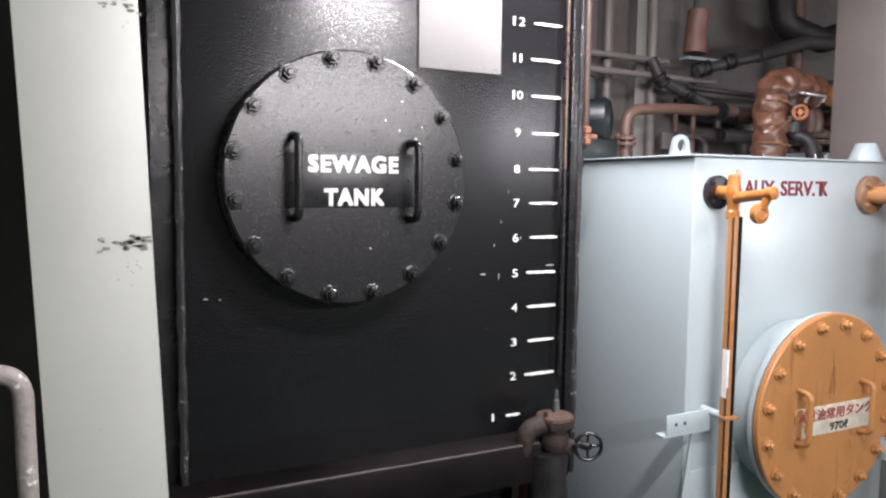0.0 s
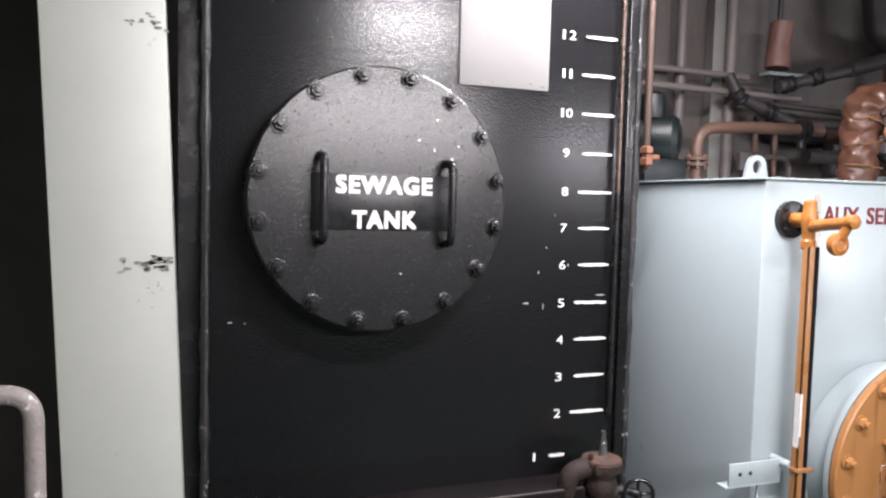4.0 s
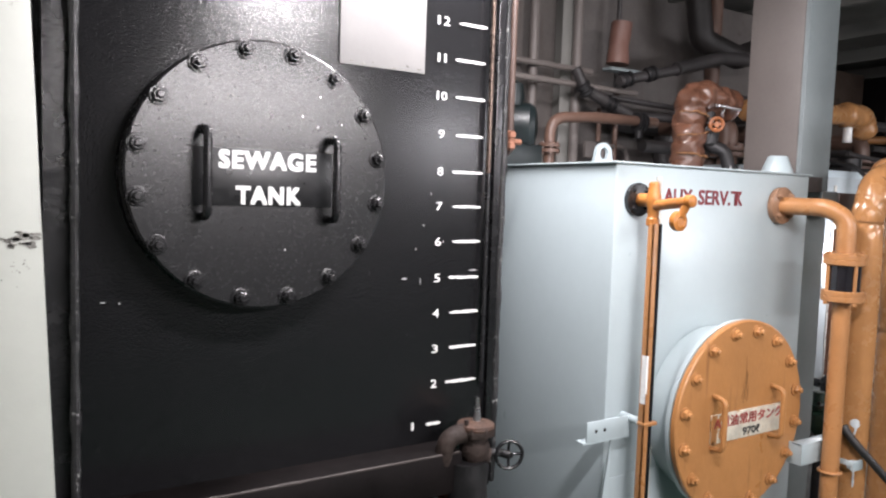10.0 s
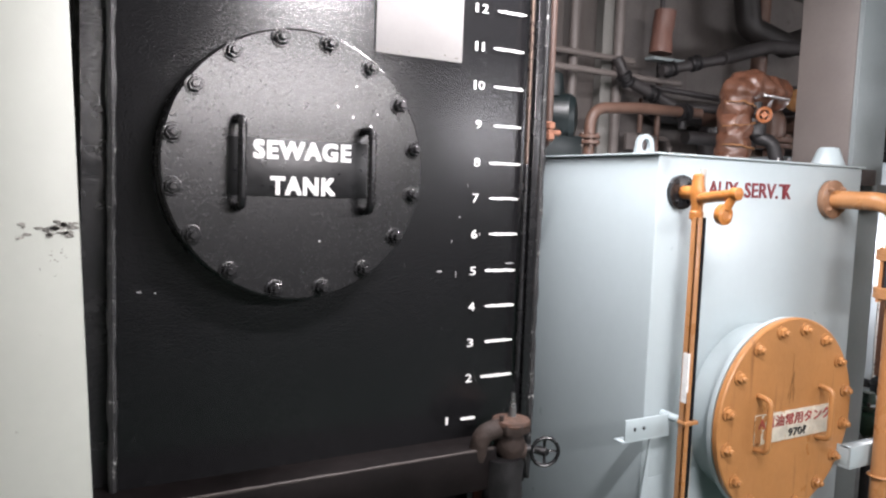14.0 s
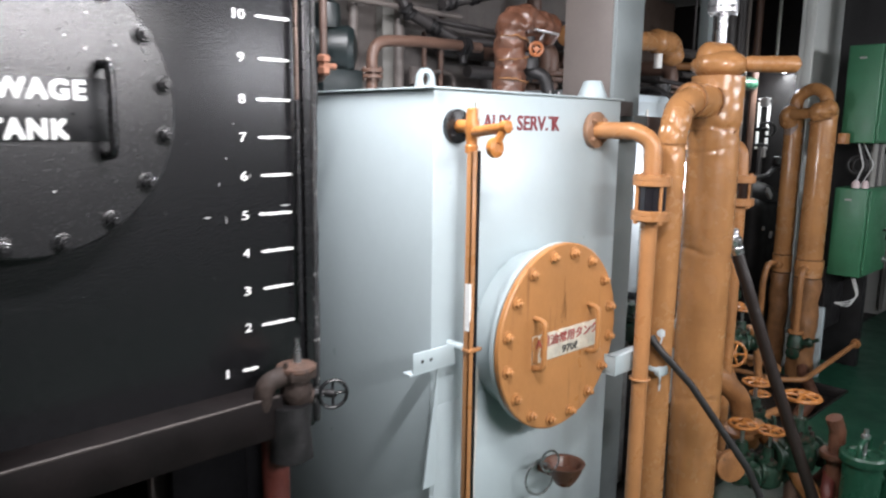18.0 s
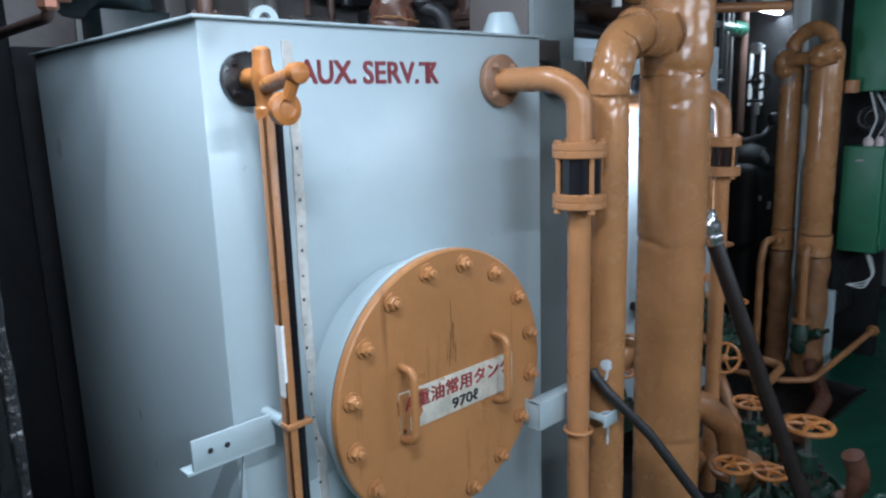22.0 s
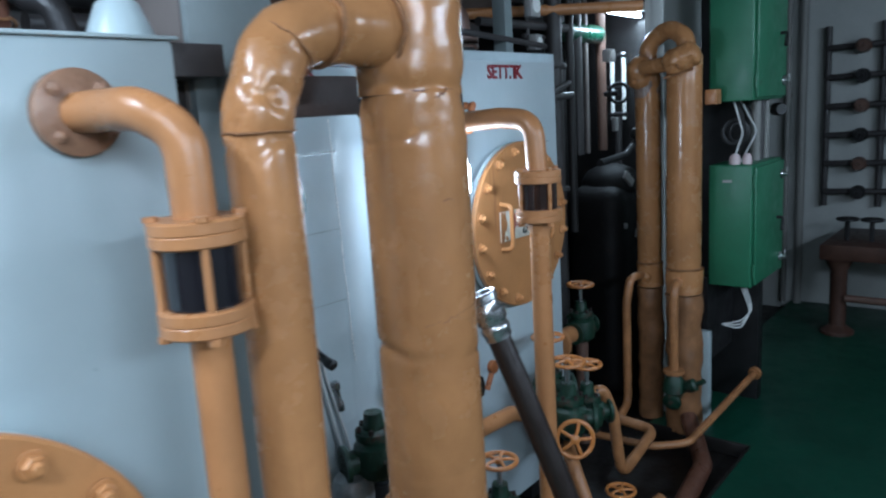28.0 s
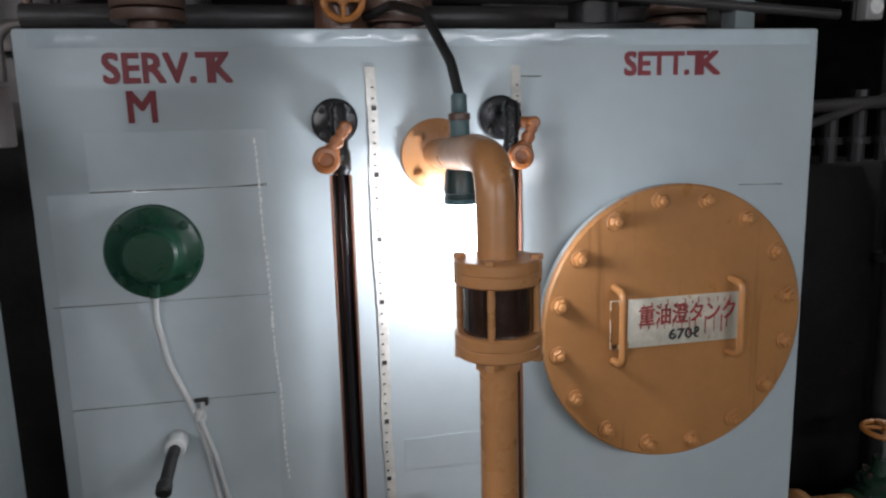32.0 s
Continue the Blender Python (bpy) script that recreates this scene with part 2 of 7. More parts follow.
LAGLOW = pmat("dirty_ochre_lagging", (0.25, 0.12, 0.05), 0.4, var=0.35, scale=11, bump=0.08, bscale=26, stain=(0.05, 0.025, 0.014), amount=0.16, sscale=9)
DIMBROWN = pmat("dim_brown_iron", (0.024, 0.020, 0.019), 0.55, var=0.4, scale=5, bump=0.05)
UNLITBLACK = pmat("unlit_black_iron", (0.007, 0.006, 0.006), 0.6, var=0.4, scale=6, bump=0.06, stain=(0.02, 0.013, 0.009), amount=0.2, sscale=9, spec=0.25)
FADED = pmat("faded_brown_ochre_paint", (0.26, 0.145, 0.085), 0.35, var=0.25, scale=14, bump=0.05, stain=(0.10, 0.05, 0.03), amount=0.12, sscale=25)
PALEROLL = pmat("glossy_rolled_edge_paint", (0.46, 0.53, 0.565), 0.12, var=0.06, scale=9, bump=0.015, bscale=60, rvar=0.04)
RUBBER = pmat("black_rubber", (0.014, 0.013, 0.013), 0.5, var=0.3, bump=0.04)
HOSEM = pmat("dark_brown_hose", (0.020, 0.013, 0.011), 0.4, var=0.3, bump=0.03)
CABLEM = pmat("grey_white_cable", (0.55, 0.56, 0.55), 0.5, var=0.1, bump=0.02)
FLOORM = pmat("green_deck_paint", (0.0065, 0.049, 0.027), 0.45, var=0.22, scale=3, bump=0.03, bscale=35, stain=(0.02, 0.04, 0.025), amount=0.09, sscale=6)
BILGE = pmat("oily_dark_bilge", (0.008, 0.006, 0.005), 0.5, var=0.5, scale=12, bump=0.05, bscale=40)
WALLGREY = pmat("grey_bulkhead_paint", (0.22, 0.215, 0.20), 0.5, var=0.12, scale=2, bump=0.02, stain=(0.16, 0.14, 0.12), amount=0.06, sscale=5)
WALLPALE = pmat("pale_bulkhead_paint", (0.50, 0.52, 0.50), 0.5, var=0.08, scale=2, bump=0.015)
PILLARM = pmat("grey_green_steel_paint", (0.19, 0.22, 0.225), 0.45, var=0.08, scale=3, bump=0.02)
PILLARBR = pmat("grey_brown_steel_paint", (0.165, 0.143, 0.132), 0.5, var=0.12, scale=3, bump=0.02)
CEILM = pmat("dark_ceiling_paint", (0.16, 0.16, 0.15), 0.6, var=0.2, scale=2, bump=0.02)
DARKPIPE = pmat("dark_pipe_paint", (0.05, 0.045, 0.045), 0.45, var=0.3, bump=0.04)
MOTORM = pmat("dark_teal_machine_paint", (0.004, 0.008, 0.0085), 0.4, var=0.2, bump=0.03)
TEALSHADE = pmat("shaded_teal_plastic", (0.022, 0.050, 0.056), 0.4, var=0.15, bump=0.03)
LAMPON = pmat("lit_lamp_glass", (1.0, 1.0, 1.0), 0.3, var=0.0, bump=0.0, emit=20.0)
PATCHM = pmat("satin_patch_paint", (0.48, 0.545, 0.57), 0.36, var=0.07, scale=5.0, bump=0.02, bscale=22, rvar=0.06)
TUBEON = pmat("lit_tube_glass", (1.0, 0.99, 0.96), 0.3, var=0.0, bump=0.0, emit=25.0)

SIGNBLK = pmat("matt_black_plate", (0.011, 0.011, 0.012), 0.34, var=0.2, scale=20, bump=0.01)

# ---- mesh helpers ----


def part(name, bm, material, parent=None, label="", smooth=35):
    me = bpy.data.meshes.new(name)
    bmesh.ops.recalc_face_normals(bm, faces=bm.faces)
    bm.to_mesh(me)
    bm.free()
    me.materials.append(material)
    if smooth:
        me.polygons.foreach_set("use_smooth", [True] * len(me.polygons))
        me.set_sharp_from_angle(angle=radians(smooth))
    return place(name, me, parent, label)


def place(name, me, parent=None, label="", m=None):
    ob = new(name, me)
    if parent is not None:
        ob.parent = parent
        if parent.type == "EMPTY":
            ob.matrix_parent_inverse = Matrix.Translation(-parent.location)
    if m is not None:
        ob.matrix_basis = m
    if label:
        tagged(ob, label)
    return ob


def thing(name, at, label, category, group=""):
    ob = new(name)
    ob.empty_display_size = 0.05
    ob.location = at
    return tagged(ob, label, category, group)


def structure(name, bm, material, label, smooth=35):
    return tagged(part(name, bm, material, None, "", smooth), label, name.split("_")[0], kind="structure")


def B():
    return bmesh.new()


def box(bm, x0, x1, y0, y1, z0, z1, bev=0.0, seg=2):
    r = bmesh.ops.create_cube(bm, size=1, matrix=Matrix.LocRotScale(((x0 + x1) / 2, (y0 + y1) / 2, (z0 + z1) / 2), None, (abs(x1 - x0), abs(y1 - y0), abs(z1 - z0))))
    if bev:
        es = list({e for v in r["verts"] for e in v.link_edges})
        bmesh.ops.bevel(bm, geom=es, offset=bev, segments=seg, affect="EDGES", profile=0.5)
    return bm


def obox(bm, m, sx, sy, sz, bev=0.0):
    r = bmesh.ops.create_cube(bm, size=1, matrix=m @ Matrix.Diagonal((sx, sy, sz, 1)))
    if bev:
        bmesh.ops.bevel(bm, geom=list({e for v in r["verts"] for e in v.link_edges}), offset=bev, segments=2, affect="EDGES", profile=0.5)
    return bm


def axis_to(a, b):
    a, b = Vector(a), Vector(b)
    return Matrix.Translation((a + b) / 2) @ (b - a).to_track_quat("Z", "Y").to_matrix().to_4x4(), (b - a).length


def cyl(bm, a, b, r, seg=20, r2=None, bev=0.0):
    m, ln = axis_to(a, b)
    res = bmesh.ops.create_cone(bm, cap_ends=True, segments=seg, radius1=r, radius2=r if r2 is None else r2, depth=ln, matrix=m)
    if bev:
        es = [e for e in {e for v in res["verts"] for e in v.link_edges} if len(e.link_faces) == 2 and any(len(f.verts) > 4 for f in e.link_faces)]
        bmesh.ops.bevel(bm, geom=es, offset=bev, segments=2, affect="EDGES", profile=0.5)
    return bm


def bend(pts, rad, n=8):
    """A polyline whose corners are rounded."""
    pts = [Vector(p) for p in pts]
    out = [pts[0]]
    for a, b, c in zip(pts, pts[1:], pts[2:]):
        u, v = (a - b), (c - b)
        lu, lv = u.length, v.length
        u, v = u / lu, v / lv
        half = u.angle(v) / 2
        d = min(rad / max(math.tan(half), 1e-3), lu * 0.49, lv * 0.49)
        p, q = b + u * d, b + v * d
        for i in range(n + 1):
            s = i / n
            out.append(p.lerp(b, s).lerp(b.lerp(q, s), s))
    return out + [pts[-1]]


def sweep(bm, pts, r, seg=14, caps=True, wob=0.0, seed=0.0):
    """A round tube along a line of points; wob gives a hand-wrapped unevenness."""
    pts = [Vector(p) for p in pts]
    keep = [pts[0]]
    for p in pts[1:]:
        if (p - keep[-1]).length > 1e-5:
            keep.append(p)
    pts = keep
    rings, ref = [], None
    for i, p in enumerate(pts):
        d = (pts[min(i + 1, len(pts) - 1)] - pts[max(i - 1, 0)]).normalized()
        if ref is None:
            ref = d.orthogonal().normalized()
        ref = (ref - d * ref.dot(d)).normalized()
        side = d.cross(ref)
        ring_ = []
        for k in range(seg):
            a = 2 * math.pi * k / seg
            o = ref * math.cos(a) + side * math.sin(a)
            rr = r if not wob else r * (1 + wob * noise.noise((p + o * r) * 11 + Vector((seed, 0, 0))) + wob * 0.6 * noise.noise((p + o * r) * 31 + Vector((0, seed, 0))))
            ring_.append(bm.verts.new(p + o * rr))
        rings.append(ring_)
    for ra, rb in zip(rings, rings[1:]):
        for k in range(seg):
            bm.faces.new((ra[k], ra[(k + 1) % seg], rb[(k + 1) % seg], rb[k]))
    if caps:
        bm.faces.new(rings[0][::-1])
        bm.faces.new(rings[-1])
    return bm


def fine_line(a, b, step=0.02):
    a, b = Vector(a), Vector(b)
    n = max(1, int((b - a).length / step))
    return [a.lerp(b, i / n) for i in range(n + 1)]


def torus(bm, m, R, r, seg=28, ms=8, arc=1.0):
    rings = []
    n = seg if arc >= 1 else seg + 1
    for i in range(n):
        a = 2 * math.pi * arc * i / seg
        c = Vector((math.cos(a), math.sin(a), 0))
        rings.append([bm.verts.new(m @ (c * (R + r * math.cos(2 * math.pi * k / ms)) + Vector((0, 0, r * math.sin(2 * math.pi * k / ms))))) for k in range(ms)])
    for i in range(seg if arc >= 1 else seg):
        ra, rb = rings[i], rings[(i + 1) % n]
        for k in range(ms):
            bm.faces.new((ra[k], ra[(k + 1) % ms], rb[(k + 1) % ms], rb[k]))
    return bm


def lathe(bm, m, profile, seg=28):
    """Profile of (radius, height) turned round the z axis of m."""
    rings = [[bm.verts.new(m @ Vector((r * math.cos(2 * math.pi * k / seg), r * math.sin(2 * math.pi * k / seg), h))) for k in range(seg)] for r, h in profile]
    for ra, rb in zip(rings, rings[1:]):
        for k in range(seg):
            bm.faces.new((ra[k], ra[(k + 1) % seg], rb[(k + 1) % seg], rb[k]))
    bm.faces.new(rings[0][::-1])
    bm.faces.new(rings[-1])
    return bm


def writing(name, text, x0, x1, z0, z1, y, material, parent, bold=0.0, thick=0.0008, label="", lean=None):
    """Letters standing in the x-z plane, facing -y, fitted to the given width and height."""
    cu = bpy.data.curves.new(name, "FONT")
    cu.body, cu.size, cu.extrude, cu.resolution_u = text, 1.0, 0.0, 3
    cu.space_character = 1.14 if bold > 0.002 else 1.0
    tmp = bpy.data.objects.new(name, cu)
    scene.collection.objects.link(tmp)
    bpy.context.view_layer.update()
    me = bpy.data.meshes.new_from_object(tmp.evaluated_get(bpy.context.evaluated_depsgraph_get()))
    bpy.data.objects.remove(tmp)
    bpy.data.curves.remove(cu)
    bm = B()
    bm.from_mesh(me)
    bpy.data.meshes.remove(me)
    if not bm.verts:
        box(bm, 0, 1, 0, 1, 0, 0.01)
    xs, ys = [v.co.x for v in bm.verts], [v.co.y for v in bm.verts]
    ax, bx, ay, by = min(xs), max(xs), min(ys), max(ys)
    for v in bm.verts:
        v.co = Vector((x0 + (v.co.x - ax) / (bx - ax) * (x1 - x0), y, z0 + (v.co.y - ay) / max(by - ay, 1e-6) * (z1 - z0)))
        if lean:
            v.co.z += (v.co.x - x0) * lean
    src = [[v.co.copy() for v in f.verts] for f in bm.faces]
    bm.clear()
    shifts = [(0, 0)] if not bold else [(dx * bold, dz * bold) for dx in (-1, 0, 1) for dz in (-1, 0, 1)]
    for k, (dx, dz) in enumerate(shifts):
        bm2 = B()
        for f in src:
            bm2.faces.new([bm2.verts.new(p + Vector((dx, 0, dz))) for p in f])
        bmesh.ops.remove_doubles(bm2, verts=bm2.verts, dist=1e-6)
        ext = bmesh.ops.extrude_face_region(bm2, geom=list(bm2.faces))
        for g in ext["geom"]:
            if isinstance(g, bmesh.types.BMVert):
                g.co.y -= thick + 0.00012 * k
        tmp_me = bpy.data.meshes.new("letters")
        bm2.to_mesh(tmp_me)
        bm2.free()
        bm.from_mesh(tmp_me)
        bpy.data.meshes.remove(tmp_me)
    return part(name, bm, material, parent, label, smooth=0)


def bolt_mesh(name, r, h, material, dome=True):
    """A hexagon nut on a washer with a stud end, its axis along -y."""
    bm = B()
    m = pose(0, 0, 0, 90)
    lathe(bm, m, [(r * 1.35, 0), (r * 1.35, r * 0.22), (r * 1.2, r * 0.25)], 16)
    lathe(bm, m, [(r, r * 0.2), (r * 1.02, r * 0.9), (r * 0.86, r * 1.05)], 6)
    lathe(bm, m, [(r * 0.55, r), (r * 0.55, h), (r * 0.4, h + r * 0.12)], 10)
    me = bpy.data.meshes.new(name)
    bmesh.ops.recalc_face_normals(bm, faces=bm.faces)
    bm.to_mesh(me)
    bm.free()
    me.materials.append(material)
    return me


def lagged(bm, pts, r, seg=36, creases=(), wob=0.02, seed=0.0, flare=()):
    """Cloth-wrapped pipe: slow unevenness, small wrinkles and soft creases round it at the given places along its length (0 to 1)."""
    pts = [Vector(p) for p in pts]
    total, run = sum((b - a).length for a, b in zip(pts, pts[1:])), 0.0
    rings, ref, last = [], None, pts[0]
    for i, p in enumerate(pts):
        d = (pts[min(i + 1, len(pts) - 1)] - pts[max(i - 1, 0)]).normalized()
        if ref is None:
            ref = d.orthogonal().normalized()
        ref = (ref - d * ref.dot(d)).normalized()
        side = d.cross(ref)
        run += (p - last).length
        last = p
        ring_ = []
        for k in range(seg):
            a = 2 * math.pi * k / seg
            o = ref * math.cos(a) + side * math.sin(a)
            q = p + o * r
            f = 1 + wob * noise.noise(q * 5 + Vector((seed, 0, 0)))
            near = 0.0
            for at, depth, width in creases:
                off = run - at * total + 0.012 * math.sin(a + at * 40) + 0.012 * noise.noise(q * 16 + Vector((0, seed, at)))
                f -= depth * math.exp(-(off / width) ** 2) * (0.55 + 0.45 * math.sin(2 * a + at * 23))
                near += math.exp(-(off / (width * 5)) ** 2)
            f += (0.0012 + 0.020 * min(1.0, near)) * noise.noise(Vector((q.x * 22, q.y * 22, q.z * 30 + seed)))
            ring_.append(bm.verts.new(p + o * r * f))
        rings.append(ring_)
    for ra, rb in zip(rings, rings[1:]):
        for k in range(seg):
            bm.faces.new((ra[k], ra[(k + 1) % seg], rb[(k + 1) % seg], rb[k]))
    bm.faces.new(rings[0][::-1])
    bm.faces.new(rings[-1])
    return bm


def wrapped(bm, pts, r, seed, wob=0.06, seg=28, round_a=True, round_b=True, crease=0.0):
    """A lumpy cloth-wrapped length whose ends close in a dome, with sharp creases if asked."""
    pts = [Vector(p) for p in pts]
    runs = [0.0]
    for a, b in zip(pts, pts[1:]):
        runs.append(runs[-1] + (b - a).length)
    rings, ref = [], None
    for i, p in enumerate(pts):
        d = (pts[min(i + 1, len(pts) - 1)] - pts[max(i - 1, 0)]).normalized()
        ref = d.orthogonal().normalized() if ref is None else (ref - d * ref.dot(d)).normalized()
        side = d.cross(ref)
        f = 1.0
        for on, away in ((round_a, runs[i]), (round_b, runs[-1] - runs[i])):
            if on and away < r * 0.8:
                f *= math.sqrt(max(0.03, 1 - (1 - away / (r * 0.8)) ** 2))
        ring_ = []
        for k in range(seg):
            t = 2 * math.pi * k / seg
            o = ref * math.cos(t) + side * math.sin(t)
            q = p + o * r
            fold = noise.noise(q * 34 + Vector((seed, 0, 0)))
            n = noise.noise(q * 17 + Vector((seed, seed, 0)))
            fold -= 0 if not crease else 2 * crease / wob * max(0.0, 1 - abs(n) / 0.09)
            ring_.append(bm.verts.new(p + o * r * f * (1 + wob * noise.noise(q * 13 + Vector((0, seed, 0))) + wob * 0.5 * fold)))
        rings.append(ring_)
    for ra, rb in zip(rings, rings[1:]):
        for k in range(seg):
            bm.faces.new((ra[k], ra[(k + 1) % seg], rb[(k + 1) % seg], rb[k]))
    bm.faces.new(rings[0][::-1])
    bm.faces.new(rings[-1])
    return bm


def dense(pts, rad, step, n=10):
    bp, line = bend(pts, rad, n), []
    for a, b in zip(bp, bp[1:]):
        line += fine_line(a, b, step)[:-1]
    return line + [bp[-1]]

# ---- setting ----
SF, AF, VF = 0.083, 0.0, 0.445      # front planes of the sewage, auxiliary and service tanks
DECK_EDGE = -0.135

bm = B()
box(bm, -3.0, 6.2, -4.2, DECK_EDGE, -0.06, 0.0)
box(bm, 3.46, 6.2, DECK_EDGE, 0.35, -0.06, -0.0002)
structure("floor", bm, FLOORM, "glossy green painted steel deck, scuffed and dark")
bm = B()
box(bm, -3.0, 6.2, DECK_EDGE, 2.6, -0.10, -0.062)
structure("floor_bilge", bm, BILGE, "dark oily recessed deck under the tanks and valves")
bm = B()
box(bm, -3.0, 3.46, DECK_EDGE - 0.004, DECK_EDGE + 0.006, -0.06, 0.012, 0.002)
box(bm, 3.455, 3.465, DECK_EDGE, 0.35, -0.06, 0.012, 0.002)
structure("trim_coaming", bm, BILGE, "dark oily steel coaming along the deck edge")
bm = B()
box(bm, -3.0, 6.2, -4.2, 2.6, 2.75, 2.85)
for i in range(12):
    box(bm, -3.0 + i * 0.76, -2.96 + i * 0.76, -4.2, 2.6, 2.66, 2.75)
structure("ceiling", bm, CEILM, "dark painted steel deckhead with stiffeners")
bm = B()
box(bm, -3.0, 6.2, 2.5, 2.6, -0.1, 2.75)
structure("wall_north", bm, WALLGREY, "grey painted steel bulkhead behind the tanks")
bm = B()
box(bm, -3.0, 6.2, -4.3, -4.2, -0.1, 2.75)
structure("wall_south", bm, WALLPALE, "pale painted steel bulkhead")
bm = B()
box(bm, -3.1, -3.0, -4.2, 2.5, -0.1, 2.75)
structure("wall_west", bm, WALLGREY, "grey painted steel bulkhead in the dark")
bm = B()
box(bm, 6.1, 6.2, -4.2, 2.5, -0.1, 2.75)
structure("wall_east", bm, WALLEAST, "grey painted bulkhead with black piping on it")

# stiffened grey casing panel behind the tanks
bm = B()
box(bm, -0.35, 2.3, 1.25, 1.29, -0.06, 2.7)
structure("wall_casing", bm, CASING, "grey-brown painted steel casing behind the auxiliary tank")
for i, x in enumerate((-0.12, 0.22, 0.50, 0.80)):
    bm = B()
    box(bm, x - 0.006, x + 0.006, 1.17, 1.249, -0.06, 2.7, 0.002)
    box(bm, x - 0.035, x + 0.035, 1.162, 1.172, -0.06, 2.7, 0.002)
    ob = thing("steel_stiffener", (x, 1.2, -0.06), "grey painted vertical steel stiffener on the casing", "stiffener", "casing stiffeners")
    part("web", bm, WALLGREY if i % 2 else CASING, ob)



def chip(bm, x, y, z, w, h, rr, thick=0.0015):
    """An irregular flake lying on a face that looks towards -y."""
    n = rr.randint(6, 9)
    vs = []
    for k in range(n):
        a = 2 * math.pi * k / n + rr.uniform(-0.25, 0.25)
        q = rr.uniform(0.55, 1.1) * 0.5
        vs.append(bm.verts.new((x + w * q * math.cos(a), y, z + h * q * math.sin(a))))
    f = bm.faces.new(vs)
    top = bmesh.ops.extrude_face_region(bm, geom=[f])["geom"]
    for g in top:
        if isinstance(g, bmesh.types.BMVert):
            g.co.y -= thick


# cream column beside the sewage tank; it rakes a little, its foot further to the tank
RAKE = 0.036


def raked(bm, z_ref=1.55):
    for v in bm.verts:
        v.co.x -= RAKE * (v.co.z - z_ref)
    return bm


bm = B()
box(bm, -1.648, -1.430, 0.018, 0.24, 0.0, 2.7, 0.004)
column = structure("wall_column", raked(bm), CREAM, "cream painted steel column with a chipped weld patch")
bm = B()
rs = random.Random(5)
for i in range(26):
    x, z = -1.432 - abs(rs.gauss(0, 0.035)) - 0.004, 1.492 + rs.gauss(0, 0.008)
    chip(bm, x, 0.0185, z, rs.uniform(0.008, 0.022), rs.uniform(0.005, 0.011), rs, 0.003)
part("chipped_weld", bm, CHIP, column, "dark chipped paint along a weld")
bm = B()
for i in range(14):
    x, z = -1.46 + rs.gauss(0, 0.015), 1.46 - abs(rs.gauss(0, 0.03))
    chip(bm, x, 0.0183, z, rs.uniform(0.002, 0.006), rs.uniform(0.002, 0.006), rs, 0.0008)
tagged(part("paint_specks", bm, CHIP, column), kind="stuff")
for i in range(10):
    bm = B()
    x, z = -1.478 + rs.gauss(0, 0.022), 1.956 - rs.gauss(0, 0.008)
    chip(bm, x, 0.0183, z, rs.uniform(0.006, 0.022), rs.uniform(0.004, 0.011), rs, 0.0010)
    part("paint_chip", bm, CHIP, column)

# bent guard rail in front of the dark opening
rail = thing("guard_rail", (-1.72, -0.1, 0), "worn grey painted bent pipe guard rail", "rail")
bm = B()
sweep(bm, bend([(-2.1, -0.10, 1.278), (-1.655, -0.10, 1.278), (-1.640, -0.10, 0.0)], 0.05), 0.017, 14, wob=0.06)
part("rail_pipe", bm, pmat("worn_rail_paint", (0.30, 0.27, 0.25), 0.5, var=0.3, bump=0.08, stain=(0.6, 0.58, 0.55), amount=0.2, sscale=40), rail)

# ---- sewage tank ----
sewage = thing("sewage_tank", (-0.88, 0.4, 0), "large gloss black steel sewage tank with a bolted round manhole", "tank")
bm = B()
box(bm, -1.372, -0.345, SF, 1.05, 0.80, 2.65, 0.004)
part("body", bm, BLACK, sewage)
bm = B()
box(bm, -1.423, -1.374, SF + 0.03, 1.0, 0.80, 2.65)
part("side_strip", bm, BLACKPART, sewage)
bm = B()
sweep(bm, fine_line((-1.370, SF - 0.002, 0.81), (-1.370, SF - 0.002, 2.64), 0.012), 0.009, 8, wob=0.35)
part("edge_weld", bm, BEADBLK, sewage, "chipped black weld bead along the tank edge")
bm = B()
sweep(bm, fine_line((-0.338, SF + 0.002, 0.81), (-0.338, SF + 0.002, 2.64), 0.012), 0.010, 8, wob=0.35)
part("edge_weld", bm, BEADBLK, sewage, "chipped black weld bead along the tank edge")
bm = B()
box(bm, -0.375, -0.352, SF - 0.012, SF, 0.95, 2.64, 0.003)
part("edge_bar", bm, BLACKPART, sewage)

RUSTDRIP = pmat("rusty_grime", (0.17, 0.072, 0.024), 0.5, var=0.4, scale=60)


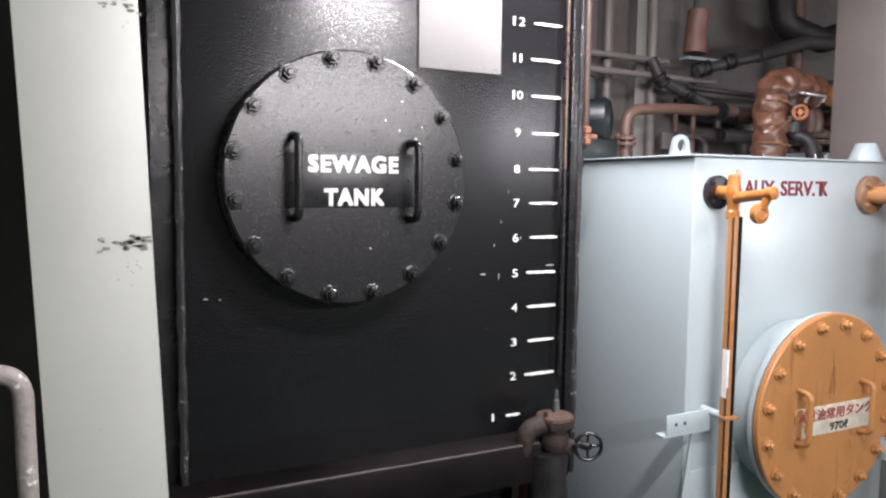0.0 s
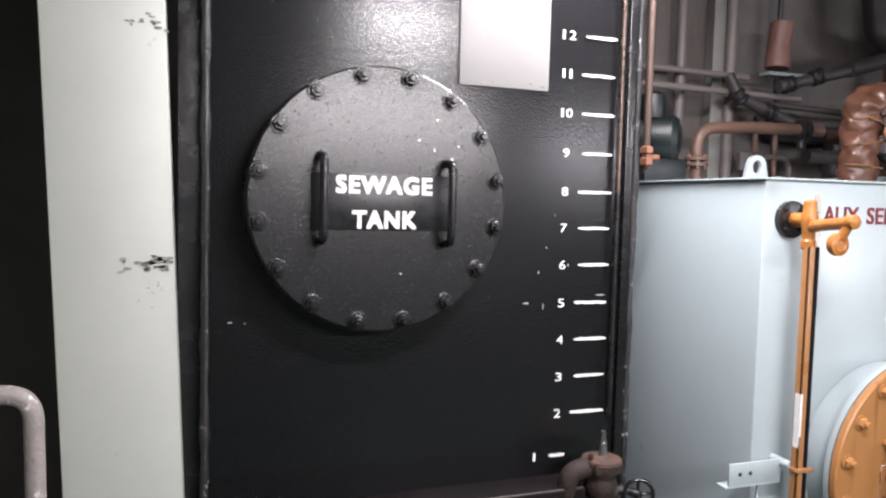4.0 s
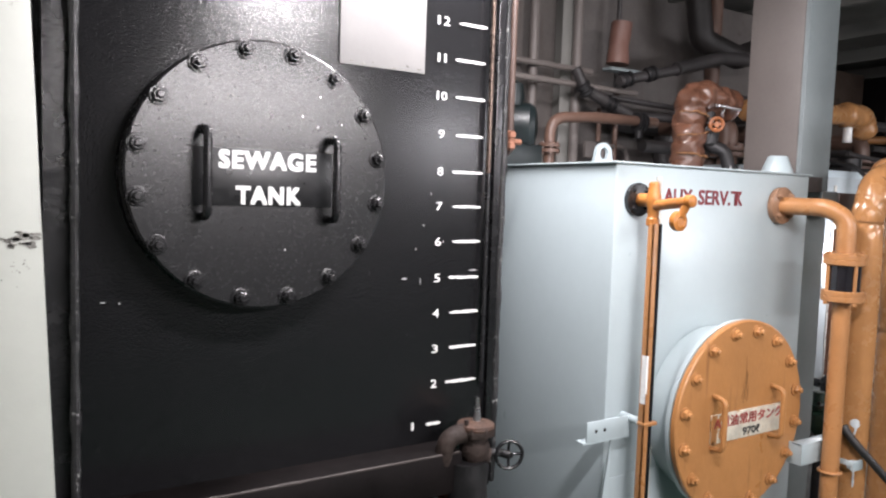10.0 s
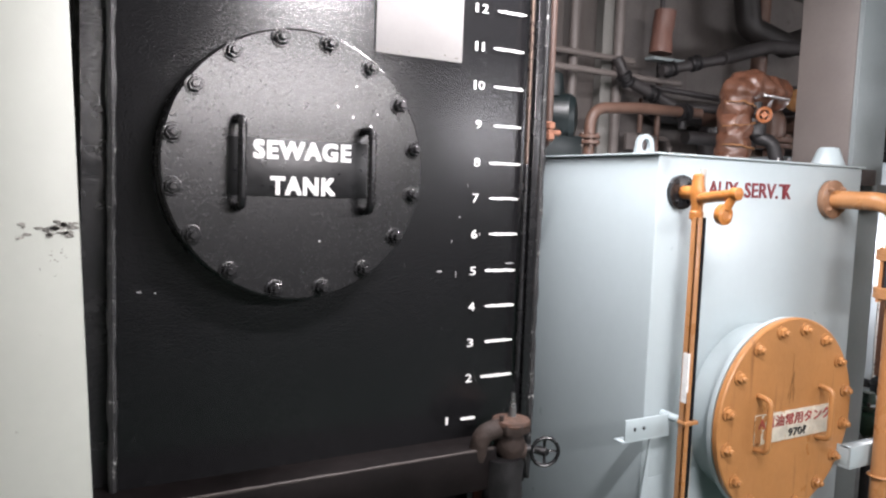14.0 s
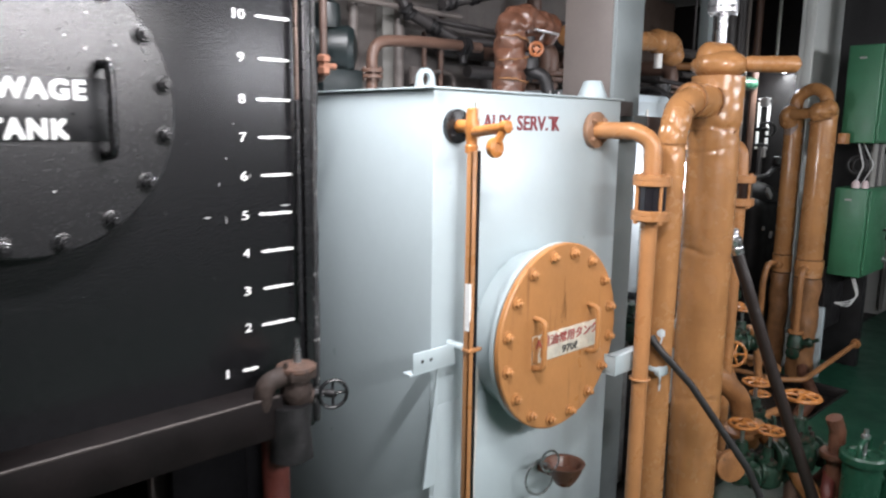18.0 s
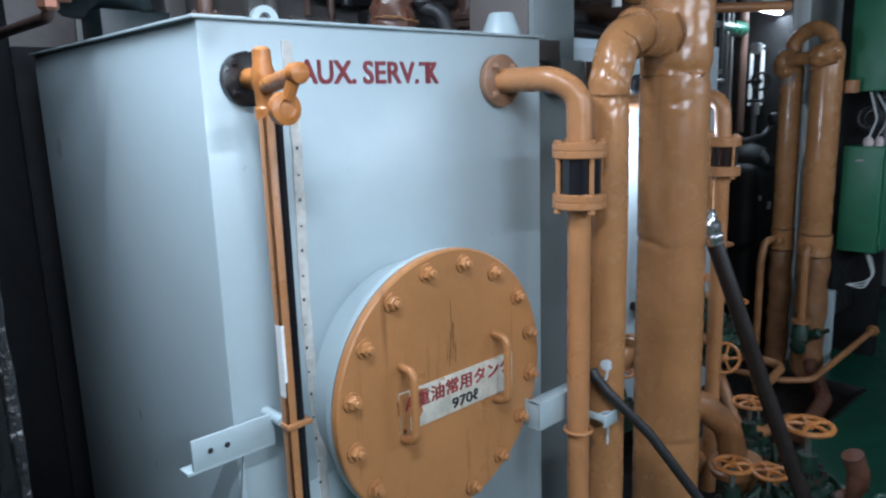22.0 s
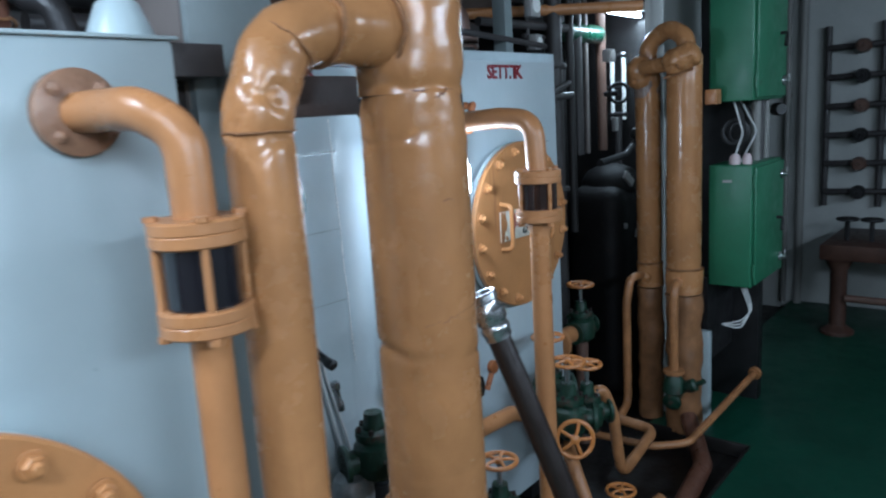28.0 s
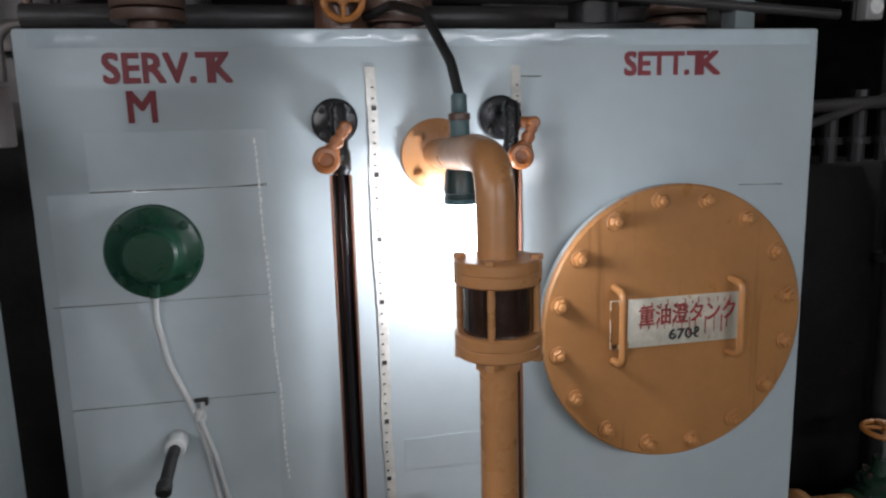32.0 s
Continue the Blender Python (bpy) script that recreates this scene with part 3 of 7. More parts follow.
def manhole(parent, name, cx, cz, face, front, r, bolt_r, phase, cover_mat, neck_mat, label, nut, neck_r, grips, plate, grip_r=0.009, stand=0.05):
    """Neck, cover, bolts, two grips and a name plate; the cover's front lies at y = front."""
    up = pose(cx, 0, cz, 90)
    bm = B()
    lathe(bm, pose(cx, face, cz, 90), [(neck_r, -0.002), (neck_r, face - front - 0.042), (r - 0.002, face - front - 0.040), (r - 0.002, face - front - 0.024)], 64)
    neck = part("neck", bm, neck_mat, parent, "round steel manhole coaming")
    bm = B()
    lathe(bm, pose(cx, front, cz, 90), [(r - 0.003, -0.020), (r, -0.018), (r, -0.003), (r - 0.004, 0.0)], 72)
    cover = part("manhole_cover", bm, cover_mat, parent, label)
    me = bolt_mesh("bolt", nut, nut * 1.55, cover_mat)
    for k in range(16):
        a = 2 * math.pi * k / 16 + phase
        place("bolt", me, cover, "", Matrix.Translation((cx - bolt_r * math.sin(a), front - 0.0005, cz + bolt_r * math.cos(a))) @ pose(0, 0, 0, 0, 37 * k % 60, 0))
    if cover_mat is TANCOVER:
        rr = random.Random(cx)
        for k in range(16):
            a = 2 * math.pi * k / 16 + phase
            bm = B()
            torus(bm, pose(cx - bolt_r * math.sin(a) + rr.uniform(-0.001, 0.001), front + 0.0002, cz + bolt_r * math.cos(a) - 0.001, 90), nut * rr.uniform(1.22, 1.34), 0.0016, 18, 5)
            part("grime_ring", bm, RUSTDRIP, cover)
    for gx, gz0, gz1, lean in grips:
        bm = B()
        sweep(bm, bend([(gx, front + 0.002, gz0), (gx + lean, front - stand, gz0 + 0.004), (gx + lean, front - stand, gz1 - 0.004), (gx, front + 0.002, gz1)], 0.022, 6), grip_r, 12)
        part("grip", bm, cover_mat, cover, "bent round-bar grip handle")
    px0, px1, pz0, pz1, pmatl = plate
    bm = B()
    box(bm, px0, px1, front - 0.004, front + 0.002, pz0, pz1, 0.001)
    name_plate = part("name_plate", bm, pmatl, cover)
    return cover, name_plate


cover, plate = manhole(sewage, "sewage", -1.0165, 1.626, SF, -0.012, 0.279, 0.260, 0.186, COVERBLK, BLACKPART, "glossy black round manhole cover with sixteen bolts", 0.0150, 0.281,
                       [(-1.150, 1.540, 1.715, 0.0), (-0.880, 1.535, 1.708, 0.0)], (-1.168, -0.872, 1.563, 1.680, SIGNBLK))
writing("lettering", "SEWAGE", -1.116, -0.912, 1.640, 1.674, -0.0162, WHITE, plate, 0.0022, label="white block capitals")
writing("lettering", "TANK", -1.081, -0.946, 1.568, 1.602, -0.0162, WHITE, plate, 0.0022, label="white block capitals")
bm = B()
for x, z, s in ((-0.865, 1.716, 0.006), (-0.868, 1.700, 0.004), (-0.905, 1.735, 0.004), (-0.975, 1.470, 0.004), (-0.94, 1.755, 0.003), (-0.85, 1.745, 0.003), (-0.90, 1.80, 0.003), (-1.06, 1.565, 0.004)):
    bm = B()
    chip(bm, x, -0.0118, z, s * 1.2, s * 1.6, random.Random(int(x * -1000)), 0.0012)
    part("paint_chip", bm, WHITE, cover)

# level scale: numerals and strokes painted by hand
MARK_Z = [1.001, 1.107, 1.199, 1.292, 1.384, 1.478, 1.569, 1.658, 1.752, 1.848, 1.942, 2.034]
for k, z in enumerate(MARK_Z, start=1):
    bm = B()
    x0, x1 = (-0.556, -0.512) if k == 1 else (-0.492 - 0.004 * (k % 3), -0.405 - 0.003 * (k % 2))
    rr = random.Random(k)
    n = 9
    top, bot = [], []
    for i in range(n + 1):
        x = x0 + (x1 - x0) * i / n
        w = 0.0038 * (0.75 + rr.random() * 0.4) * (0.55 if i in (0, n) else 1)
        top.append(bm.verts.new((x, SF - 0.0022, z + w + rr.uniform(-0.0008, 0.0008))))
        bot.append(bm.verts.new((x, SF - 0.0022, z - w + rr.uniform(-0.0008, 0.0008))))
    for i in range(n):
        bm.faces.new((bot[i], bot[i + 1], top[i + 1], top[i]))
    ext = bmesh.ops.extrude_face_region(bm, geom=list(bm.faces))
    for g in ext["geom"]:
        if isinstance(g, bmesh.types.BMVert):
            g.co.y += 0.003
    part("level_mark", bm, WHITE, sewage, "hand-painted white level stroke")
    nx, w, hgt = (-0.596, 0.0065, 0.020) if k == 1 else (-0.536, 0.017 if k < 10 else 0.040, 0.021)
    if k >= 10:
        nx -= 0.005
    digits = str(k)
    step = 0.024 if k == 12 else 0.019
    for i, ch in enumerate(digits):
        cx = nx + (i - (len(digits) - 1) / 2) * step
        dw = 0.0065 if ch == "1" else 0.017
        writing("numeral", ch, cx - dw / 2, cx + dw / 2, z - hgt / 2, z + hgt / 2, SF - 0.0006, WHITE, sewage, 0.0003, label="white stencilled level number")
SCRATCH = pmat("grey_scratch", (0.35, 0.35, 0.35), 0.6, var=0.4, scale=90)
for x, z, w, h, a in ((-0.63, 1.385, 0.022, 0.005, -25), (-0.585, 1.378, 0.004, 0.020, 8), (-0.425, 1.402, 0.030, 0.004, 3), (-0.60, 1.46, 0.004, 0.01, 0), (-0.52, 1.478, 0.004, 0.008, 0), (-0.58, 1.52, 0.004, 0.006, 0), (-0.56, 1.60, 0.003, 0.006, 0), (-1.32, 1.36, 0.012, 0.004, 0), (-1.29, 1.357, 0.006, 0.004, 0)):
    bm = B()
    chip(bm, x, SF + 0.0005, z, w, h * 1.2, random.Random(int(z * 1000)), 0.0015)
    part("scratch", bm, SCRATCH, sewage)

bm = B()
box(bm, -0.820, -0.592, SF - 0.006, SF - 0.0005, 1.895, 2.34, 0.0015)
notice = tagged(part("notice_plate", bm, PLATE, None), "blank off-white painted plate fixed to the black tank", "plate")
for x, z, w in ((-0.79, 1.905, 0.008), (-0.76, 1.902, 0.016), (-0.735, 1.906, 0.006), (-0.68, 1.9, 0.012), (-0.64, 1.908, 0.01), (-0.61, 1.904, 0.014)):
    bm = B()
    chip(bm, x, SF - 0.0058, z, w, 0.005, random.Random(int(x * -1000)), 0.0012)
    part("scuff_mark", bm, CHIP, notice)

# copper sounding tube beside the scale
ob = thing("gauge_tube", (-0.395, SF, 1.0), "tarnished level tube running up the tank edge", "tube")
bm = B()
cyl(bm, (-0.396, SF - 0.014, 1.10), (-0.396, SF - 0.014, 1.66), 0.006, 12)
part("lower_tube", bm, BLACKPART, ob, "blackened lower length of tube")
bm = B()
cyl(bm, (-0.396, SF - 0.014, 1.66), (-0.396, SF - 0.014, 2.6), 0.006, 12)
part("upper_tube", bm, pmat("tarnished_tube", (0.13, 0.092, 0.075), 0.3, metal=0.6, var=0.3, scale=12, bump=0.03), ob, "tarnished brown upper length of tube")

# ledge and drain gear under the tank
ob = thing("tank_bearer", (-0.9, 0.05, 0.8), "rust-brown painted steel bearer under the sewage tank", "beam")
bm = B()
box(bm, -1.42, -0.50, -0.012, 0.20, 0.845, 0.952, 0.006)
part("bearer", bm, pmat("scuffed_brown_black_paint", (0.007, 0.005, 0.005), 0.6, var=0.5, scale=6, bump=0.02, stain=(0.03, 0.02, 0.016), amount=0.06, sscale=12, spec=0.15), ob)
bm = B()
sweep(bm, fine_line((-1.41, -0.010, 0.950), (-0.51, -0.010, 0.950), 0.01), 0.0035, 6, wob=0.5)
part("worn_edge", bm, pmat("worn_brown_edge", (0.05, 0.038, 0.034), 0.6, var=0.5, scale=20, bump=0.05), ob, "scuffed brown edge")
bm = B()
cyl(bm, (-0.49, 0.05, -0.06), (-0.49, 0.05, 0.84), 0.035, 18)
part("leg", bm, REDPIPE, ob, "reddish rusty drain pipe")
bm = B()
box(bm, -1.40, -1.33, 0.05, 0.12, -0.06, 0.845, 0.004)
part("leg", bm, DARKIRON, ob)

valve = thing("drain_valve", (-0.45, 0.0, 0.9), "rusty iron drain valve with a black handwheel", "valve")
bm = B()
sweep(bm, bend([(-0.540, SF + 0.02, 0.86), (-0.545, 0.012, 0.91), (-0.545, 0.0, 0.990), (-0.465, -0.0, 0.996)], 0.05, 8), 0.024, 14, wob=0.10)
cyl(bm, (-0.455, 0.004, 0.885), (-0.455, 0.0, 0.985), 0.030, 18, bev=0.005)
lathe(bm, pose(-0.455, 0.002, 0.925), [(0.034, 0), (0.040, 0.012), (0.040, 0.03), (0.034, 0.045)], 14)
lathe(bm, pose(-0.455, 0.0, 0.985), [(0.048, 0), (0.05, 0.006), (0.05, 0.024), (0.046, 0.03)], 8)
sweep(bm, [(-0.455, 0, 0.935), (-0.42, -0.012, 0.928)], 0.024, 12)
part("valve_body", bm, RUSTM, valve)
bm = B()
lathe(bm, pose(-0.455, 0.0, 0.995), [(0.034, 0), (0.046, 0.004), (0.050, 0.012), (0.048, 0.020), (0.030, 0.024), (0.014, 0.027)], 14)
part("bonnet_plate", bm, pmat("orange_rust", (0.085, 0.043, 0.027), 0.7, var=0.5, scale=30, bump=0.1, bscale=90), valve, "orange-rusted flange plate")
bm = B()
sweep(bm, fine_line((-0.475, 0.0, 0.78), (-0.475, 0.0, 0.92), 0.02), 0.052, 16, wob=0.2, seed=8)
part("lower_body", bm, DARKIRON, valve)
bm = B()
cyl(bm, (-0.452, 0.0, 1.012), (-0.452, 0.0, 1.055), 0.011, 12, 0.008)
cyl(bm, (-0.452, 0.0, 1.055), (-0.452, 0.0, 1.082), 0.0065, 10)
part("stud", bm, STEEL, valve)
bm = B()
cyl(bm, (-0.49, -0.01, 1.010), (-0.49, -0.01, 1.030), 0.006, 6)
part("stud", bm, RUSTM, valve)
bm = B()
sweep(bm, [(-0.44, -0.004, 0.935), (-0.385, -0.012, 0.93), (-0.366, -0.034, 0.926)], 0.011, 12)
part("stem", bm, DARKIRON, valve)


def wheel_bm(R=0.05, r=0.006, spokes=4, hub=0.012):
    bm = B()
    torus(bm, Matrix.Identity(4), R, r, 28, 8)
    for k in range(spokes):
        a = 2 * math.pi * k / spokes
        sweep(bm, [(hub * 0.6 * math.cos(a), hub * 0.6 * math.sin(a), 0.004), (R * 0.55 * math.cos(a), R * 0.55 * math.sin(a), 0.006), (R * math.cos(a), R * math.sin(a), 0)], r * 0.75, 8)
    lathe(bm, pose(0, 0, -0.004), [(hub, 0), (hub, 0.014), (hub * 0.6, 0.017)], 12)
    return bm


ob = part("handwheel", wheel_bm(0.036, 0.0052, 4, 0.010), BLACKPART, valve, "small black four-spoke handwheel")
ob.matrix_basis = look((-0.366, -0.030, 0.926), (-0.75, -1.2, 0.98))

# ---- auxiliary service tank ----
TOP = 1.71
aux = thing("auxiliary_tank", (0.465, 0.48, 0), "pale blue welded steel oil tank with an ochre manhole", "tank")
bm = B()
box(bm, 0.0, 0.93, AF, 0.95, 0.06, TOP - 0.006, 0.006)
part("body", bm, PALE, aux)
bm = B()
box(bm, -0.010, 0.937, AF - 0.009, 0.958, TOP - 0.006, TOP, 0.002)
part("top_plate", bm, PALE, aux)
for x in (0.05, 0.80):
    bm = B()
    box(bm, x, x + 0.08, 0.03, 0.9, -0.06, 0.06, 0.003)
    part("foot", bm, DARKIRON, aux)
bm = B()
box(bm, 0.015, 0.917, AF - 0.0015, AF + 0.003, 0.10, 0.78, 0.001)
part("doubler_plate", bm, PALE, aux)
bm = B()
LH = 0.063
rings = []
for y in (0.512, 0.527):
    for hole in (True, False):
        row = []
        for k in range(48):
            a = 2 * math.pi * k / 48
            c, n = math.cos(a), math.sin(a)
            q = 0.0225
            if not hole:
                q = 0.040
                if n < 0:
                    q = min(LH / max(1e-6, -n), 0.040 / max(1e-6, abs(c) + 0.22 * n))
            row.append(bm.verts.new((0.441 + q * c * (0.86 if hole else 1), y, TOP + LH - 0.001 + q * n)))
        rings.append(row)
for ra, rb in ((0, 1), (3, 2), (1, 3), (2, 0)):
    for k in range(48):
        bm.faces.new((rings[ra][k], rings[ra][(k + 1) % 48], rings[rb][(k + 1) % 48], rings[rb][k]))
part("lifting_lug", bm, PALE, aux, "pale painted lifting eye plate")
bm = B()
lathe(bm, pose(0.905, 0.11, TOP), [(0.056, 0), (0.054, 0.012), (0.034, 0.062), (0.030, 0.066)], 20)
part("vent_cap", bm, PALE, aux, "off-white conical vent cap")

cover, aux_plate = manhole(aux, "auxiliary", 0.441, 0.946, AF, -0.140, 0.301, 0.269, -0.172, TANCOVER, PALE, "ochre round manhole cover with sixteen bolts and drip stains", 0.0150, 0.262,
                       [(0.300, 0.872, 1.030, 0.0), (0.580, 0.872, 1.030, 0.0)], (0.292, 0.640, 0.884, 0.972, PAPER), 0.0085, 0.042)
writing("lettering", "A重油常用タンク", 0.304, 0.630, 0.929, 0.964, -0.1441, REDINK, aux_plate, 0.0006, label="red painted characters")
writing("lettering", "970ℓ", 0.440, 0.520, 0.893, 0.918, -0.1441, BLACKINK, aux_plate, 0.0006, label="black painted figures")
bm = B()
rr = random.Random(3)
for i in range(9):
    z0 = rr.uniform(0.99, 1.06)
    x = 0.432 + i * 0.0035
    box(bm, x, x + rr.uniform(0.0008, 0.0022), -0.1404, -0.139, z0, z0 + rr.uniform(0.03, 0.10) * (1.2 - abs(i - 4) / 5))
part("drip_stain", bm, pmat("oil_drip", (0.20, 0.09, 0.03), 0.4, var=0.3, scale=50), cover, "brown drip stain")

for txt, xa, xb, dy in (("AUX.", 0.199, 0.333, 0), ("SERV.", 0.354, 0.504, 0), ("T", 0.509, 0.553, 0), ("K", 0.533, 0.562, 0.0015)):
    writing("lettering", txt, xa, xb, 1.594, 1.638, -0.0004 - dy, REDPAINT, aux, 0.0013, label="dark red stencilled capitals")

# sight gauge on the auxiliary tank


def gauge_cock(parent, x, z, y, s=1.0, lever=-28, body=TAN):
    """Flange, cock body and hanging lever of a level gauge at the tank face y."""
    bm = B()
    lathe(bm, pose(x, y, z, 90), [(0.036 * s, 0), (0.036 * s, 0.014), (0.030 * s, 0.016)], 24)
    fl = part("flange", bm, BLACKPART, parent, "black flange")
    me = bolt_mesh("bolt", 0.0055, 0.009, BLACKPART)
    for k in range(4):
        a = math.pi / 4 + k * math.pi / 2
        place("bolt", me, fl, "", Matrix.Translation((x + 0.027 * s * math.cos(a), y - 0.0155, z + 0.027 * s * math.sin(a))))
    bm = B()
    cyl(bm, (x, y - 0.01, z), (x, y - 0.07, z), 0.014 * s, 16, bev=0.002)
    lathe(bm, pose(x, y - 0.066, z - 0.075), [(0.015, 0), (0.019, 0.004), (0.019, 0.022), (0.016, 0.026), (0.017, 0.05), (0.021, 0.065), (0.021, 0.085), (0.017, 0.096), (0.016, 0.122), (0.010, 0.127)], 12)
    sweep(bm, bend([(x, y - 0.066, z - 0.016), (x - 0.012, y - 0.14, z - 0.008), (x - 0.026, y - 0.205, z - 0.003)], 0.02), 0.015, 12)
    part("cock_body", bm, body, parent, "orange-painted gauge cock")
    bm = B()
    d = Vector((math.sin(radians(lever)) * 0.4, 0.42, -0.9)).normalized()
    p = Vector((x - 0.026, y - 0.212, z + 0.0))
    sweep(bm, [p, p + d * 0.032 * s], 0.011, 10)
    lathe(bm, Matrix.Translation(p + d * 0.045 * s + Vector((0, 0.008, 0))) @ pose(0, 0, 0, 90), [(0.025, 0), (0.027, 0.004), (0.027, 0.018), (0.016, 0.022), (0.012, 0.019)], 18)
    lathe(bm, Matrix.Translation(p + Vector((0, 0.008, 0))) @ pose(0, 0, 0, 90), [(0.017, 0), (0.017, 0.020), (0.010, 0.024)], 14)
    part("lever", bm, body, parent, "orange drop lever with a round end")


gauge = thing("level_gauge", (0.085, -0.06, 1.0), "ochre tank level gauge with a dark glass tube", "gauge")
gauge_cock(gauge, 0.083, 1.602, -0.0005, 1.35, -30, ORANGE)
bm = B()
box(bm, 0.066, 0.086, -0.088, -0.082, 0.16, 1.535, 0.001)
box(bm, 0.066, 0.071, -0.088, -0.066, 0.16, 1.535, 0.001)
part("guard_strip", bm, TAN, gauge, "ochre painted guard angle")
bm = B()
box(bm, 0.088, 0.112, -0.072, -0.066, 0.16, 1.535, 0.001)
cyl(bm, (0.099, -0.079, 0.16), (0.099, -0.079, 1.535), 0.0075, 12)
part("glass_tube", bm, DARKGLASS, gauge, "dark oily gauge glass")
bm = B()
box(bm, 0.062, 0.116, -0.094, -0.062, 0.955, 0.966, 0.002)
part("clip", bm, TAN, gauge)
bm = B()
cyl(bm, (0.070, 0.0, 0.965), (0.070, -0.066, 0.965), 0.012, 12)
part("stay", bm, PALE, gauge)
bm = B()
box(bm, 0.0655, 0.0665, -0.0885, -0.070, 1.02, 1.16, 0)
box(bm, 0.0665, 0.072, -0.0890, -0.0883, 1.05, 1.16, 0)
part("paint_smear", bm, WHITE, gauge, "white paint smear")
ob = thing("measuring_tape", (0.175, 0, 1.0), "painted-over white measuring tape stuck beside the gauge", "tape")
bm = B()
pl = []
rr = random.Random(9)
for i in range(61):
    z = 1.672 - i * 0.024
    dx = 0.005 * math.sin(i * 0.21) + rr.uniform(-0.0012, 0.0012) + 0.0003 * i
    pl.append((bm.verts.new((0.163 + dx, -0.0045 - 0.002 * math.sin(i * 0.9), z)), bm.verts.new((0.185 + dx, -0.0035 + 0.001 * math.sin(i * 0.7), z))))
for a, b in zip(pl, pl[1:]):
    bm.faces.new((a[0], a[1], b[1], b[0]))
ext = bmesh.ops.extrude_face_region(bm, geom=list(bm.faces))
for g in ext["geom"]:
    if isinstance(g, bmesh.types.BMVert):
        g.co.y = -0.0005
part("tape_strip", bm, TAPEM, ob)
bm = B()
for i in range(28):
    z = 1.62 - i * 0.05
    box(bm, 0.172 + 0.005 * math.sin(i * 0.44), 0.1765 + 0.005 * math.sin(i * 0.44), -0.0072, -0.006, z, z + (0.006 if i % 2 else 0.003))
tagged(part("scale_marks", bm, BLACKINK, ob), "faint black scale marks", kind="stuff")

# brackets on the tank front
ob = thing("angle_bracket", (-0.02, -0.03, 0.92), "white painted angle bracket with bolt holes", "bracket")
bm = B()
box(bm, -0.100, 0.066, -0.036, -0.030, 0.915, 0.975, 0.001)
box(bm, -0.112, 0.066, -0.036, -0.002, 0.911, 0.917, 0.001)
part("bracket_plate", bm, PALE, ob)
for x in (-0.066, -0.033):
    bm = B()
    lathe(bm, pose(x, -0.0362, 0.946, 90), [(0.0055, 0), (0.0055, 0.0008)], 12)
    part("bolt_hole", bm, BLACKINK, ob)
# wedge modelled in the shape of the bracket's cast shadow, not a stiffener
bm = B()
v = [bm.verts.new(p) for p in ((0.002, -0.028, 0.91), (0.002, -0.022, 0.91), (-0.05, -0.028, 0.55), (0.002, -0.028, 0.55), (0.002, -0.022, 0.55), (-0.05, -0.022, 0.55))]
bm.faces.new((v[0], v[2], v[3]))
bm.faces.new((v[1], v[4], v[5]))
bm.faces.new((v[0], v[1], v[5], v[2]))
bm.faces.new((v[2], v[5], v[4], v[3]))
bm.faces.new((v[0], v[3], v[4], v[1]))
part("shadow_wedge", bm, PALE, ob)

# drain cup low on the auxiliary tank
ob = thing("drain_funnel", (0.52, -0.1, 0.46), "brown drain cup with a wire ring on the tank", "funnel")
bm = B()
lathe(bm, pose(0.53, -0.11, 0.40), [(0.03, 0), (0.05, 0.03), (0.066, 0.07), (0.070, 0.075), (0.060, 0.072), (0.045, 0.04)], 24)
cyl(bm, (0.53, 0.0, 0.42), (0.53, -0.09, 0.42), 0.014, 12)
part("cup", bm, LAGDARK, ob)
bm = B()
torus(bm, look((0.46, -0.10, 0.50), (0.2, -0.9, 0.55)), 0.035, 0.004, 24, 6)
torus(bm, look((0.43, -0.08, 0.44), (0.2, -0.9, 0.5)), 0.055, 0.004, 24, 6)
part("wire_ring", bm, STEEL, ob)

# ---- outlet pipe with sight glass ----


def sight_glass(parent, x, y, z0, z1, r, glass, rod=0.009):
    h = 0.036
    for za in (z0, z1 - h):
        bm = B()
        lathe(bm, pose(x, y, za), [(r - 0.004, 0), (r, 0.003), (r, h * 0.45), (r - 0.0015, h * 0.5), (r, h * 0.55), (r, h - 0.003), (r - 0.004, h)], 40)
        part("flange", bm, TAN, parent, "ochre glass flange with a gasket line")
    bm = B()
    cyl(bm, (x, y, z0 + h), (x, y, z1 - h), r * 0.80, 32)
    part("glass", bm, glass, parent, "dark oily sight glass cylinder")
    for k in range(4):
        a = math.pi / 4 + k * math.pi / 2 + 0.35
        bm = B()
        c = (x + r * 0.88 * math.cos(a), y + r * 0.88 * math.sin(a))
        cyl(bm, (*c, z0 - 0.006), (*c, z1 + 0.004), rod * 0.62, 10)
        cyl(bm, (*c, z0 - 0.008), (*c, z0 + 0.001), rod * 1.1, 6)
        cyl(bm, (*c, z1 - 0.001), (*c, z1 + 0.006), rod * 1.1, 6)
        part("tie_rod", bm, TAN, parent)


def flanged_outlet(parent, x, y, z, r=0.055, mat=TAN):
    bm = B()
    lathe(bm, pose(x, y, z, 90), [(r, 0), (r, 0.018), (r - 0.003, 0.020)], 32)
    fl = part("flange", bm, mat, parent)
    me = bolt_mesh("bolt", 0.009, 0.014, mat)
    for k in range(4):
        a = math.pi / 4 + k * math.pi / 2
        place("bolt", me, fl, "", Matrix.Translation((x + r * 0.74 * math.cos(a), y - 0.019, z + r * 0.74 * math.sin(a))))


